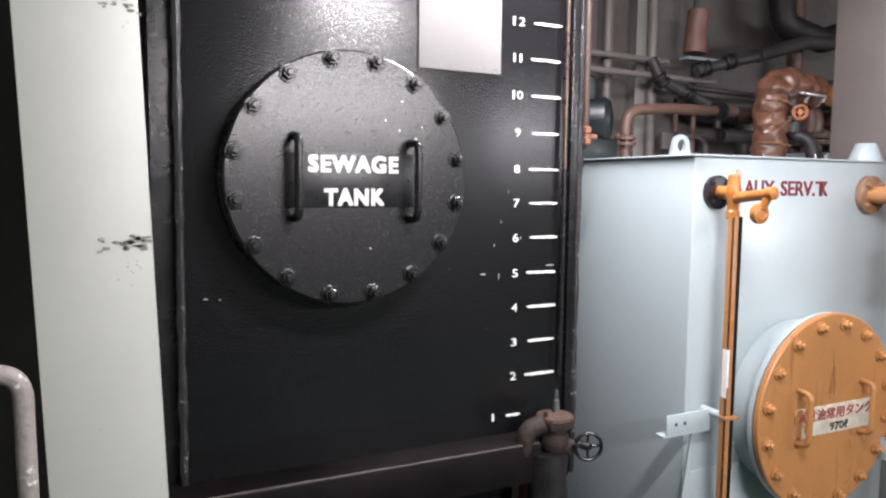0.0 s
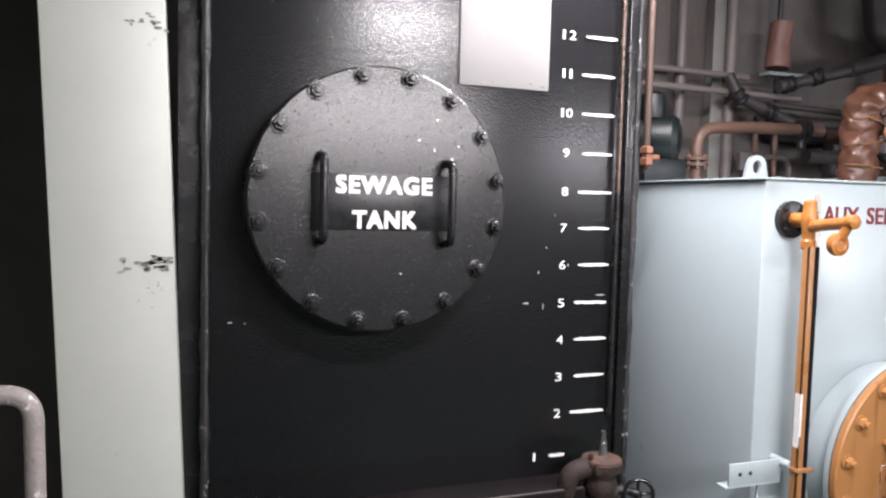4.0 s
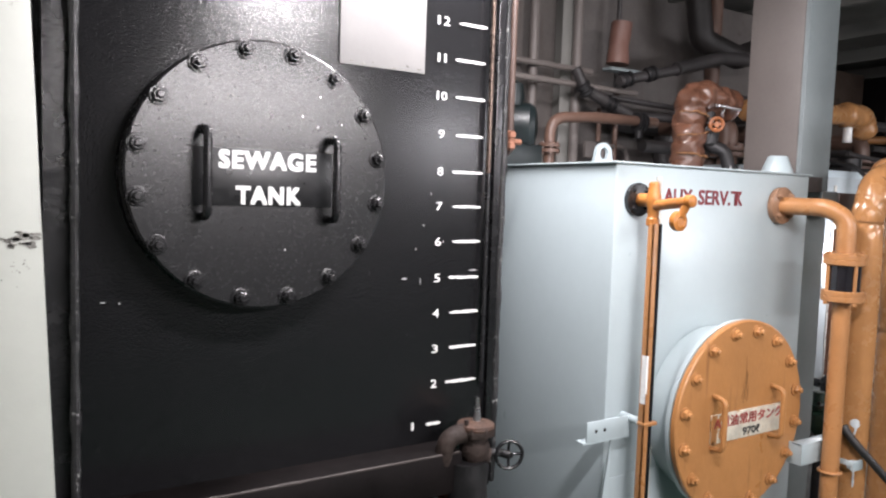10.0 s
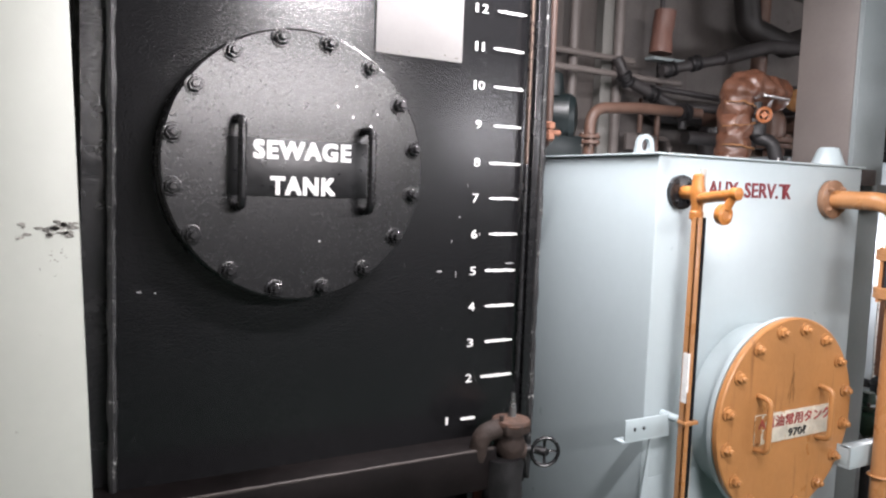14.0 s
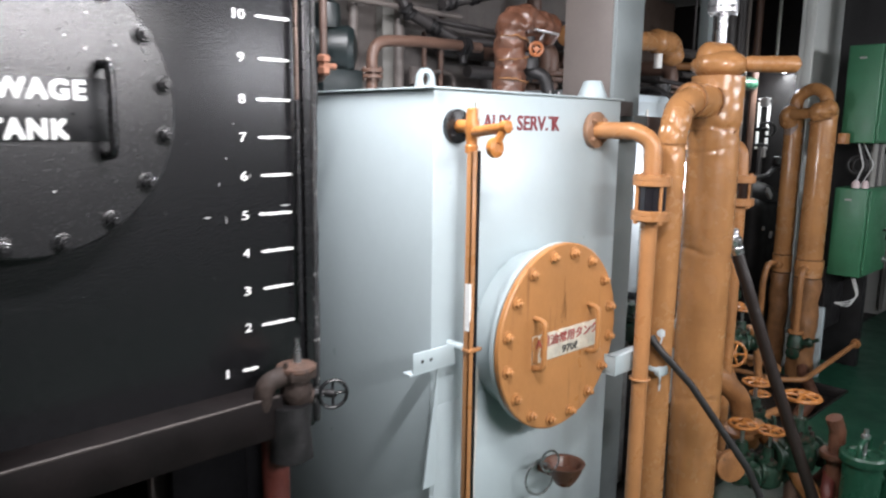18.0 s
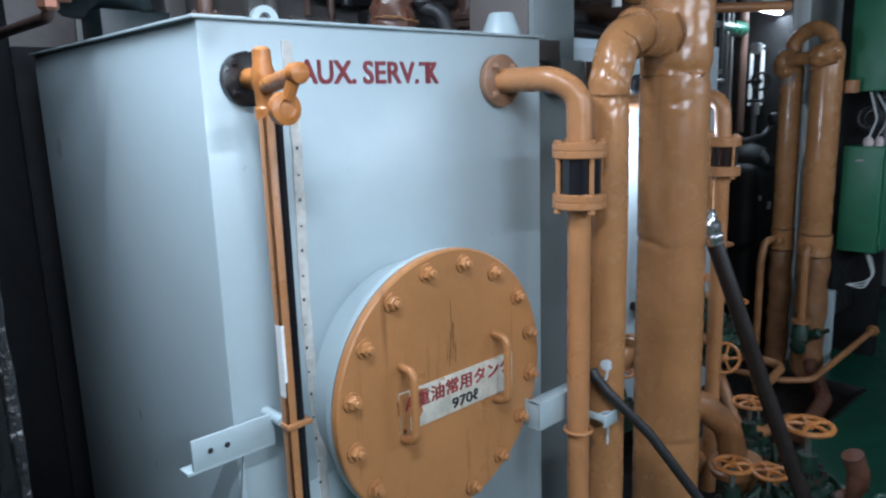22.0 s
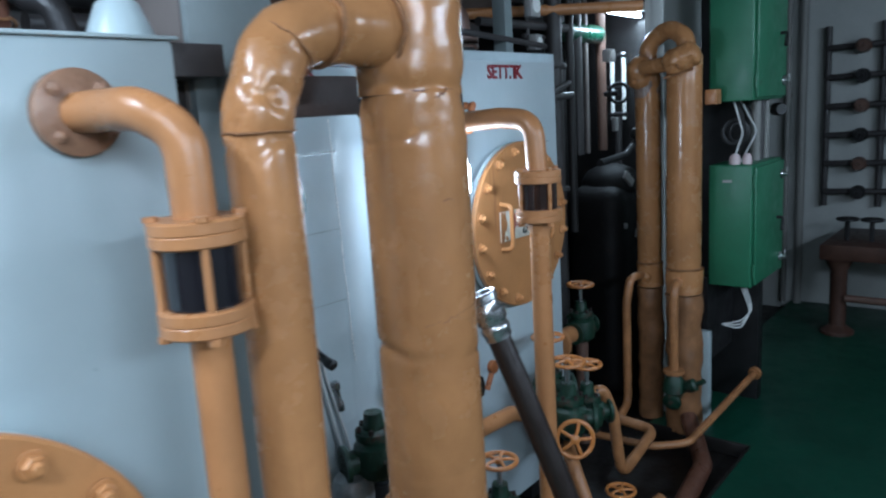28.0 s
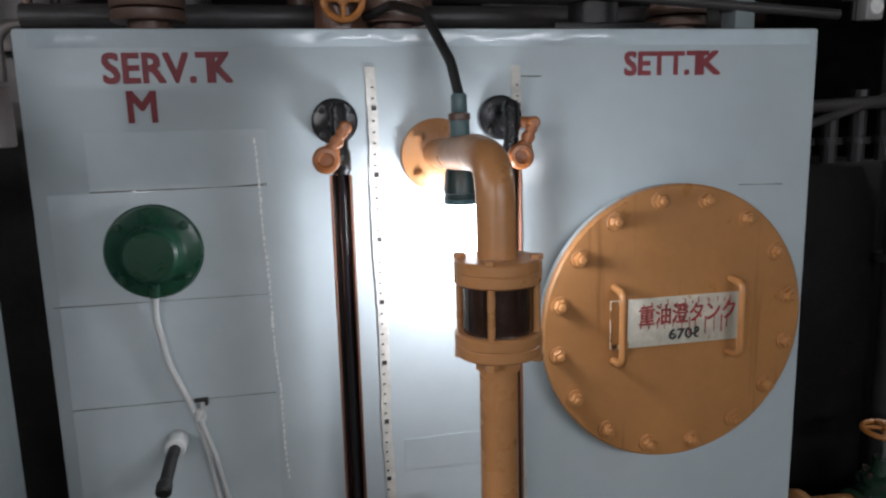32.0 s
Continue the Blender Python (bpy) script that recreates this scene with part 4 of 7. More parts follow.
outlet = thing("outlet_pipe", (0.80, -0.22, 0), "ochre outlet pipe with a sight glass beside the tank", "pipe", "sight glass pipes")
flanged_outlet(outlet, 0.762, -0.0005, 1.598, 0.062, FADED)
bm = B()
sweep(bm, bend([(0.762, -0.01, 1.598), (0.770, -0.17, 1.596), (0.800, -0.215, 1.56), (0.800, -0.218, 1.42)], 0.075, 10), 0.029, 20)
part("elbow", bm, TAN, outlet)
sight_glass(outlet, 0.800, -0.218, 1.299, 1.452, 0.063, DARKGLASS)
bm = B()
cyl(bm, (0.800, -0.218, 0.0), (0.800, -0.218, 1.300), 0.0275, 20)
part("down_pipe", bm, TAN, outlet)
bm = B()
torus(bm, pose(0.80, -0.218, 0.742), 0.033, 0.0048, 24, 8)
part("pipe_clip", bm, TAN, outlet, "ochre painted round pipe clip")
bm = B()
box(bm, 0.69, 0.868, -0.186, -0.180, 0.765, 0.835, 0.001)
box(bm, 0.69, 0.868, -0.180, -0.150, 0.829, 0.835, 0.001)
box(bm, 0.69, 0.76, -0.18, 0.0, 0.765, 0.771, 0.001)
box(bm, 0.69, 0.696, -0.18, 0.0, 0.771, 0.835, 0.001)
part("pipe_bracket", bm, PALE, outlet, "white painted steel bracket")
bm = B()
box(bm, 0.829, 0.886, -0.277, -0.270, 0.752, 0.784, 0.002)
box(bm, 0.829, 0.836, -0.270, -0.186, 0.768, 0.784, 0.001)
part("bracket_tail", bm, PALE, outlet, "white painted clip end lapping the bypass pipe")

# ---- big lagged pipes ----


def seam(bm, x, y, z, r):
    torus(bm, pose(x, y, z), r, 0.0035, 36, 6)


CRACK = pmat("dark_cloth_crack", (0.24, 0.11, 0.040), 0.8, var=0.4, scale=60)
lag = thing("lagged_riser", (1.255, -0.205, 0), "thick ochre cloth-lagged vertical pipe with a wrapped branch", "pipe")
BX, BY, BR = 1.262, -0.198, 0.094
bm = B()
lagged(bm, fine_line((BX - 0.02, BY - 0.02, 0.0), (BX, BY, 1.5994), 0.006), BR, 56, ((0.35, 0.05, 0.012), (0.58, 0.02, 0.01), (0.715, 0.07, 0.010), (0.955, 0.035, 0.008), (0.999, 0.075, 0.016)), 0.014, 1)
part("lagging", bm, LAG, lag)
bm = B()
lagged(bm, fine_line((BX, BY, 1.6006), (BX + 0.002, BY, 1.80), 0.005), BR * 1.01, 56, ((0.005, 0.09, 0.020), (0.11, 0.05, 0.009), (0.5, 0.02, 0.02)), 0.018, 4)
part("upper_lagging", bm, LAG, lag)
bm = B()
sweep(bm, fine_line((BX, BY, 1.594), (BX, BY, 1.606), 0.006), BR * 0.915, 36)
part("seam", bm, pmat("seam_shadow_gap", (0.05, 0.025, 0.012), 0.7, var=0.3), lag, "dark seam in the lagging")
bm = B()
P0 = [(0.916, -0.216, 0.0), (0.916, -0.216, 1.575), (0.962, -0.214, 1.680), (1.07, -0.205, 1.710), (1.20, -0.198, 1.707)]
lagged(bm, dense(P0, 0.09, 0.007), 0.051, 40, ((0.66, 0.03, 0.01), (0.80, 0.10, 0.007), (0.835, 0.05, 0.008), (0.875, 0.10, 0.007)), 0.03, 7)
for v in bm.verts:
    p = v.co.copy()
    k = max(0.0, 1 - abs(p.z - 1.60) / 0.16) if p.x < 1.02 else 0.0
    n = noise.noise(p * 15)
    out = Vector((p.x - 0.916, p.y + 0.216, 0)).normalized()
    v.co += out * k * (0.006 * noise.noise(p * 17 + Vector((3, 0, 0))) - 0.007 * max(0.0, 1 - abs(n) / 0.12))
part("branch_lagging", bm, LAG, lag, "ochre lagged bypass pipe bending into the riser")
bm = B()
lagged(bm, fine_line((1.05, -0.207, 1.707), (1.188, -0.2, 1.707), 0.006), 0.062, 40, ((0.06, 0.06, 0.008), (0.94, 0.08, 0.01)), 0.05, 9)
part("branch_sleeve", bm, LAG, lag)
for p in ((0.916, -0.216, 1.555, 0), (0.972, -0.213, 1.670, 45)):
    bm = B()
    rr = random.Random(p[3] + 2)
    m = pose(p[0], p[1], p[2], 0, p[3], 0)
    off = [0.0035 * noise.noise(Vector((k * 0.55, p[3], 1))) for k in range(31)]
    sweep(bm, [m @ Vector((0.0506 * math.cos(k * math.pi / 15), 0.0506 * math.sin(k * math.pi / 15), off[k % 30] + rr.uniform(-0.0008, 0.0008))) for k in range(31)], 0.0019, 6, wob=0.5, seed=p[3])
    part("branch_seam", bm, CRACK, lag)


def paint_run(cx, cy, r, ang, half, z_top, z_mid, z_end, seed, parent):
    """A spot of spilt paint on an upright pipe with one run below it: angles in degrees."""
    rr = random.Random(seed)
    bm = B()
    rows_ = []
    for i in range(25):
        z = z_top + (z_end - z_top) * i / 24
        if z > z_mid:
            w = half * math.sqrt(max(0.02, 1 - ((z - (z_top + z_mid) / 2) / ((z_top - z_mid) / 2)) ** 2)) * rr.uniform(0.85, 1.1)
        else:
            w = 4.0 * rr.uniform(0.7, 1.1) * (0.4 if i == 24 else 1)
        row = []
        for k in range(7):
            f = -1 + k / 3
            a = radians(ang + w * f + 5 * noise.noise(Vector((z * 45, seed, 0))))
            q = r + 0.0016 * (1 - f * f) + 0.0001
            row.append(bm.verts.new((cx + q * math.cos(a), cy + q * math.sin(a), z)))
        rows_.append(row)
    for ra, rb in zip(rows_, rows_[1:]):
        for k in range(6):
            bm.faces.new((ra[k], ra[k + 1], rb[k + 1], rb[k]))
    part("paint_run", bm, SPILT, parent, "spilt pale paint with a run")


SPILT = pmat("spilt_pale_paint", (0.56, 0.60, 0.62), 0.3, var=0.1, scale=30, bump=0.02)
paint_run(0.916, -0.216, 0.0513, -141, 17, 0.912, 0.882, 0.856, 3, lag)
paint_run(0.916, -0.216, 0.0513, -136, 26, 0.776, 0.740, 0.684, 5, lag)
# ragged cracks and scuffs in the riser's paint


def crack(z, a0, a1, rise, thick, seed, rad=1.0):
    """A torn line round the riser from angle a0 to a1 (degrees), climbing by rise."""
    rr = random.Random(seed)
    n = max(6, int(abs(a1 - a0) / 4))
    pts = []
    for i in range(n + 1):
        a = radians(a0 + (a1 - a0) * i / n)
        f = z / 1.597 - 1
        cx, cy = BX + 0.02 * min(0, f), BY + 0.02 * min(0, f)
        pts.append((cx + BR * rad * math.cos(a), cy + BR * rad * math.sin(a), z + rise * i / n + rr.uniform(-0.004, 0.004)))
    bm = B()
    sweep(bm, pts, thick, 6, wob=0.6, seed=seed)
    part("crack", bm, CRACK, lag)


crack(1.205, -140, -75, 0.020, 0.0017, 3, 0.993)
crack(1.226, -75, -15, 0.014, 0.0019, 4, 0.994)
crack(1.418, -112, -98, 0.001, 0.0014, 5, 0.996)
crack(1.592, -114, -98, 0.012, 0.0034, 9, 0.992)
for x, r in ((1.052, 0.0615), (1.182, 0.0625)):
    bm = B()
    sweep(bm, [(x + 0.006 * noise.noise(Vector((k * 0.5, x * 9, 2))), -0.2035 + r * math.cos(k * math.pi / 18), 1.707 + r * math.sin(k * math.pi / 18)) for k in range(37)], 0.0034, 7, wob=0.6, seed=x)
    part("fold", bm, CRACK, lag)
# wrapped valve on the riser head: a drum with an arm, its spindle and a bolted flange above
bm = B()
wrapped(bm, fine_line((BX, BY, 1.782), (BX, BY, 1.900), 0.006), 0.122, 14, 0.07, 44, crease=0.05)
part("valve_lagging", bm, LAG, lag, "lumpy ochre lagging round a valve")
bm = B()
wrapped(bm, fine_line((BX + 0.02, BY - 0.08, 1.845), (BX + 0.08, BY - 0.265, 1.837), 0.008), 0.029, 12, 0.06, 24)
part("arm_lagging", bm, LAG, lag, "short wrapped arm on the riser head")
bm = B()
wrapped(bm, fine_line((BX - 0.07, BY + 0.05, 1.868), (BX + 0.05, BY - 0.03, 1.865), 0.008), 0.060, 15, 0.12, 28)
part("cross_lagging", bm, LAG, lag, "lumpy ochre lagging across the riser head")
bm = B()
cyl(bm, (BX, BY, 1.88), (BX, BY, 2.03), 0.021, 16)
part("spindle", bm, STEEL, lag, "bare steel valve spindle")
bm = B()
cyl(bm, (BX, BY, 2.06), (BX, BY, 2.75), 0.030, 16)
part("riser_pipe", bm, BROWNPIPE, lag)
bm = B()
for z in (2.028, 2.050):
    lathe(bm, pose(BX, BY, z), [(0.055, 0), (0.055, 0.018)], 24)
for k in range(4):
    a = k * math.pi / 2 + 0.4
    cyl(bm, (BX + 0.042 * math.cos(a), BY + 0.042 * math.sin(a), 2.018), (BX + 0.042 * math.cos(a), BY + 0.042 * math.sin(a), 2.078), 0.008, 8)
part("flange_pair", bm, STEEL, lag, "bare steel bolted flange pair")

# ---- column between the tanks ----
# dark strip painting the shade of the narrow gap beside the pillar
bm = B()
box(bm, 0.936, 1.017, 0.118, 0.124, 0.0, 1.70, 0.001)
structure("trim_gap_plate", bm, DIMBROWN, "dark strip put in as the shade of the gap between tank and pillar")
bm = B()
box(bm, 1.02, 1.205, 0.095, 0.103, 0.0, 2.7, 0.001)
box(bm, 1.02, 1.028, 0.103, 0.33, 0.0, 2.7, 0.001)
box(bm, 1.197, 1.205, 0.103, 0.33, 0.0, 2.7, 0.001)
structure("wall_pillar", bm, PILLARM, "grey-green painted steel box pillar between the tanks")
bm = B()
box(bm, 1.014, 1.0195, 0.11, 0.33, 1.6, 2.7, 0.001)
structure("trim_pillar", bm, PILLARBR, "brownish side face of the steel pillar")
ob = thing("tank_tie", (0.98, 0.05, 1.66), "dark steel tie plate between tank and pillar", "plate")
bm = B()
box(bm, 0.934, 1.03, 0.012, 0.10, 1.65, 1.703, 0.002)
part("tie_plate", bm, DARKPIPE, ob)

ob = thing("cross_beam", (1.15, 0.06, 1.6), "dark brown steel cross beam behind the lagged riser", "beam")
bm = B()
box(bm, 1.16, 1.345, 0.02, 0.088, 1.575, 1.652, 0.004)
part("beam", bm, pmat("dark_brown_steel", (0.06, 0.042, 0.036), 0.5, var=0.3, bump=0.05), ob)
bm = B()
box(bm, 1.06, 1.158, 0.025, 0.088, 1.565, 1.655, 0.004)
part("end_plate", bm, PILLARM, ob, "pale painted end plate")

# ---- suction hoses with couplings ----
ob = thing("suction_hose", (0.9, -0.35, 0), "thin black rubber hose leaning against the pipes", "hose")
bm = B()
sweep(bm, bend([(0.846, -0.236, 0.872), (0.856, -0.268, 0.835), (0.93, -0.345, 0.72), (1.07, -0.51, 0.42), (1.20, -0.66, 0.012)], 0.2), 0.013, 12)
part("hose", bm, RUBBER, ob)
bm = B()
cyl(bm, (0.846, -0.238, 0.868), (0.844, -0.226, 0.888), 0.015, 12)
part("hose_end", bm, RUBBER, ob)
ob = thing("coupled_hose", (1.39, -0.24, 0), "dark brown hose with a bright cam-lock coupling", "hose")
bm = B()
sweep(bm, bend([(1.395, -0.262, 1.135), (1.42, -0.305, 1.0), (1.475, -0.395, 0.70), (1.535, -0.49, 0.40), (1.60, -0.585, 0.10), (1.66, -0.62, 0.024)], 0.25), 0.024, 16)
part("hose", bm, HOSEM, ob)
bm = B()
m, _ = axis_to((1.397, -0.266, 1.125), (1.379, -0.238, 1.215))
lathe(bm, m, [(0.027, -0.048), (0.0275, -0.036), (0.0305, -0.030), (0.0305, -0.022), (0.027, -0.016), (0.0325, -0.008), (0.0335, 0.012), (0.028, 0.020), (0.0275, 0.030), (0.031, 0.034), (0.031, 0.046), (0.028, 0.049), (0.023, 0.049), (0.022, 0.020)], 26)
part("coupling", bm, STEEL, ob, "bright aluminium cam-lock coupling")

# ---- service and settling tank ----
VTOP = 1.772
serv = thing("service_tank", (2.03, 0.9, 0), "glossy pale painted twin oil tank with two gauges", "tank")
bm = B()
box(bm, 1.234, 2.842, VF, 1.35, 0.06, VTOP, 0.006)
part("body", bm, PALE2, serv)
for x in (1.3, 2.6):
    bm = B()
    box(bm, x, x + 0.1, VF + 0.03, 1.3, -0.03, 0.06, 0.003)
    part("foot", bm, DARKIRON, serv)
for x0, x1, z0, z1, d in ((1.335, 1.656, 1.482, 1.588, 0.0016), (1.262, 1.640, 1.270, 1.478, 0.0010), (1.262, 1.642, 1.066, 1.267, 0.0016), (1.262, 1.640, 0.700, 1.063, 0.0010), (1.90, 2.09, 0.86, 0.93, 0.0012)):
    bm = B()
    box(bm, x0, x1, VF - d, VF + 0.002, z0, z1)
    part("patch_plate", bm, PATCHM, serv)
SEAMDIRT = pmat("dirty_plate_seam", (0.16, 0.16, 0.155), 0.7, var=0.4, scale=40, bump=0.0)
for xa, za, xb, zb, r in ((1.335, 1.4805, 1.652, 1.4815, 0.0012), (1.60, 1.482, 1.652, 1.484, 0.0016), (1.25, 1.2685, 1.640, 1.267, 0.0006), (1.262, 1.0645, 1.642, 1.063, 0.0007), (2.664, 1.439, 2.772, 1.436, 0.0010), (2.141, 1.679, 2.206, 1.678, 0.0012), (2.150, 1.679, 2.152, 1.640, 0.0008)):
    bm = B()
    sweep(bm, fine_line((xa, VF - 0.0012, za), (xb, VF - 0.0012, zb), 0.012), r, 6, wob=0.6, seed=xa)
    part("plate_seam", bm, SEAMDIRT, serv, "dark gap along a patch plate")
bm = B()
rs = random.Random(17)
for i in range(56):
    z = 1.566 - i * 0.0125
    chip(bm, 1.634 + 0.0004 * i + 0.0012 * math.sin(i * 0.35) + rs.uniform(-0.0008, 0.0008), VF - 0.0002, z, rs.uniform(0.004, 0.007), rs.uniform(0.010, 0.018), rs, 0.0022)
tagged(part("weld_bead", bm, WHITE, serv), "row of pale tack welds beside the patches", kind="stuff")
for txt, xa, xb, za, zb, dy in (("SERV.", 1.380, 1.537, 1.676, 1.728, 0), ("T", 1.541, 1.586, 1.676, 1.728, 0), ("K", 1.566, 1.602, 1.676, 1.728, 0.0015), ("SETT.", 2.388, 2.532, 1.678, 1.724, 0), ("T", 2.529, 2.577, 1.678, 1.724, 0), ("K", 2.557, 2.604, 1.678, 1.724, 0.0015)):
    writing("lettering", txt, xa, xb, za, zb, VF - 0.0004 - dy, REDPAINT, serv, 0.0019, label="dark red stencilled capitals")
writing("lettering", "M", 1.416, 1.464, 1.606, 1.660, VF - 0.0004, REDPAINT, serv, 0.0018, label="dark red stencilled capital")
cover, plate = manhole(serv, "settling", 2.489, 1.152, VF, 0.384, 0.301, 0.272, 0.170, TANCOVER, PALE2, "ochre round manhole cover with sixteen bolts", 0.0145, 0.27,
                       [(2.345, 1.082, 1.243, 0.0), (2.615, 1.080, 1.245, 0.0)], (2.336, 2.644, 1.108, 1.214, PAPER), 0.0085, 0.045)
writing("lettering", "重油澄タンク", 2.400, 2.625, 1.155, 1.198, 0.3799, REDINK, plate, 0.0006, label="red painted characters")
writing("lettering", "670ℓ", 2.470, 2.540, 1.120, 1.144, 0.3799, BLACKINK, plate, 0.0006, label="black painted figures")



def overpaint(plate, x0, x1, z0, z1, y, seed):
    """Cover paint brushed over a name plate's end, with ragged streaks."""
    rr = random.Random(seed)
    bm = B()
    for i in range(26):
        f = (i % 13) / 12
        w, h = rr.uniform(0.016, 0.030), rr.uniform(0.018, 0.034)
        chip(bm, min(x0 + w * 0.30 + rr.uniform(0.0, 1.0) ** 2 * (x1 - x0 - w * 0.4), x1), y, z0 + h * 0.5 + f * (z1 - z0 - h), w, h, rr, 0.0002 + 0.00002 * i)
    box(bm, x0 + 0.0002, x0 + 0.45 * (x1 - x0), y - 0.0002, y + 0.0005, z0 + 0.001, z1 - 0.001)
    tagged(part("overpaint", bm, TANCOVER, plate), "ochre paint brushed over the plate", kind="stuff")


overpaint(aux_plate, 0.292, 0.350, 0.884, 0.972, -0.1440, 4)
overpaint(plate, 2.336, 2.372, 1.108, 1.214, 0.3800, 3)
bm = B()
ri = random.Random(8)
for i in range(12):
    x = 2.405 + i * 0.0185 + ri.uniform(-0.005, 0.005)
    box(bm, x, x + ri.uniform(0.0015, 0.0035), 0.3794, 0.3806, 1.158 - ri.uniform(0.006, 0.034), 1.166)
    box(bm, x + 0.006, x + 0.006 + ri.uniform(0.002, 0.004), 0.3795, 0.3806, 1.196, 1.196 + ri.uniform(0.004, 0.014))
tagged(part("ink_run", bm, REDINK, plate), "red ink run down the plate", kind="stuff")
# green level-switch head with its cable
# buckled glossy sheet along the tank's upper edge


def rolled_edge(x0, x1, z0, z1, seed):
    bm = B()
    nx, nz = int((x1 - x0) / 0.008), max(4, int((z1 - z0) / 0.005))
    rows_ = []
    for j in range(nz + 1):
        z = z0 + (z1 - z0) * j / nz
        edge = min(1.0, j / 2, (nz - j) / 2 + 0.3)
        row = []
        for i in range(nx + 1):
            x = x0 + (x1 - x0) * i / nx
            edge_x = min(1.0, i / 4, (nx - i) / 4)
            h = 0.0012 + 0.0018 * noise.noise(Vector((x * 21, z * 40, seed))) + 0.0008 * noise.noise(Vector((x * 60, z * 75, seed + 3)))
            row.append(bm.verts.new((x, VF - 0.0003 - max(0.0, h) * edge * edge_x, z)))
        rows_.append(row)
    for ra, rb in zip(rows_, rows_[1:]):
        for i in range(nx):
            f = bm.faces.new((ra[i], ra[i + 1], rb[i + 1], rb[i]))
            f.smooth = True
    ob = part("rolled_edge", bm, PALEROLL, serv, "buckled glossy strip under the tank top")
    return ob


rolled_edge(1.26, 2.82, 1.738, 1.769, 2.0)
ob = thing("level_switch", (1.44, VF, 1.37), "round green enamel level-switch head on the tank", "switch")
bm = B()
lathe(bm, pose(1.437, VF, 1.365, 90), [(0.088, -0.001), (0.090, 0.004), (0.086, 0.014), (0.060, 0.022), (0.056, 0.026), (0.050, 0.055), (0.044, 0.060)], 40)
body = part("head", bm, GREEN, ob)
me = bolt_mesh("screw", 0.008, 0.012, GREEN)
for a in (40, 140, 220, 320):
    place("screw", me, body, "", Matrix.Translation((1.437 + 0.075 * math.cos(radians(a)), VF - 0.015, 1.365 + 0.075 * math.sin(radians(a)))))
bm = B()
cyl(bm, (1.435, VF - 0.02, 1.305), (1.434, VF - 0.02, 1.280), 0.010, 10)
part("cable_gland", bm, GREEN, ob)
bm = B()
sweep(bm, bend([(1.434, VF - 0.02, 1.285), (1.430, VF - 0.012, 1.235), (1.446, VF - 0.010, 1.14), (1.480, VF - 0.010, 1.055), (1.498, VF - 0.010, 0.99), (1.516, VF - 0.010, 0.864), (1.56, VF - 0.010, 0.66), (1.60, VF - 0.01, 0.4), (1.60, VF - 0.01, 0.1)], 0.1), 0.006, 10)
part("cable", bm, CABLEM, ob, "grey-white cable")
bm = B()
sweep(bm, bend([(1.495, VF - 0.016, 1.025), (1.516, VF - 0.014, 0.953), (1.533, VF - 0.012, 0.861), (1.59, VF - 0.012, 0.66), (1.63, VF - 0.01, 0.4), (1.63, VF - 0.01, 0.1)], 0.1), 0.005, 10)
part("cable", bm, CABLEM, ob, "grey-white cable")
bm = B()
torus(bm, pose(1.494, VF - 0.013, 1.030, 90, 0, 20), 0.008, 0.0045, 20, 8)
lathe(bm, pose(1.492, VF - 0.012, 1.036, 0, 25, 0), [(0.006, -0.012), (0.0105, -0.008), (0.0105, 0.006), (0.006, 0.012)], 14)
part("cable_knot", bm, CABLEM, ob)
bm = B()
box(bm, 1.485, 1.511, VF - 0.014, VF - 0.001, 1.062, 1.0675, 0.001)
box(bm, 1.505, 1.511, VF - 0.014, VF - 0.001, 1.054, 1.062, 0.001)
part("cable_hook", bm, RUBBER, ob, "black hook holding the cable")
bm = B()
cyl(bm, (1.500, VF - 0.010, 1.03), (1.500, VF - 0.010, 1.062), 0.0045, 10)
part("tie", bm, CABLEM, ob)
bm = B()
lathe(bm, pose(1.566, VF - 0.016, 0.80, 0, -10, 0), [(0.008, -0.05), (0.012, -0.045), (0.012, -0.02), (0.009, -0.015), (0.009, 0.015), (0.013, 0.02), (0.013, 0.04), (0.008, 0.045)], 12)
part("connector", bm, STEEL, ob, "bright metal cable connector")

ob = thing("test_cock", (1.45, VF, 1.0), "black-handled test cock with a white collar", "valve")
bm = B()
cyl(bm, (1.448, VF, 0.986), (1.448, VF - 0.05, 0.986), 0.020, 16, bev=0.003)
part("collar", bm, CABLEM, ob)
bm = B()
sweep(bm, bend([(1.448, VF - 0.045, 0.985), (1.446, VF - 0.075, 0.982), (1.441, VF - 0.150, 0.955)], 0.02), 0.0115, 12)
lathe(bm, look((1.441, VF - 0.150, 0.955), (1.441, VF - 1.0, 0.70)) @ pose(0, 0, 0, 180), [(0.012, -0.02), (0.0145, -0.012), (0.0145, 0.006), (0.010, 0.010)], 14)
part("handle", bm, RUBBER, ob)

# two level gauges and their tapes


LEVER = pmat("worn_orange_lever_paint", (0.33, 0.115, 0.035), 0.34, var=0.25, scale=25, bump=0.04, stain=(0.12, 0.04, 0.02), amount=0.2, sscale=45)


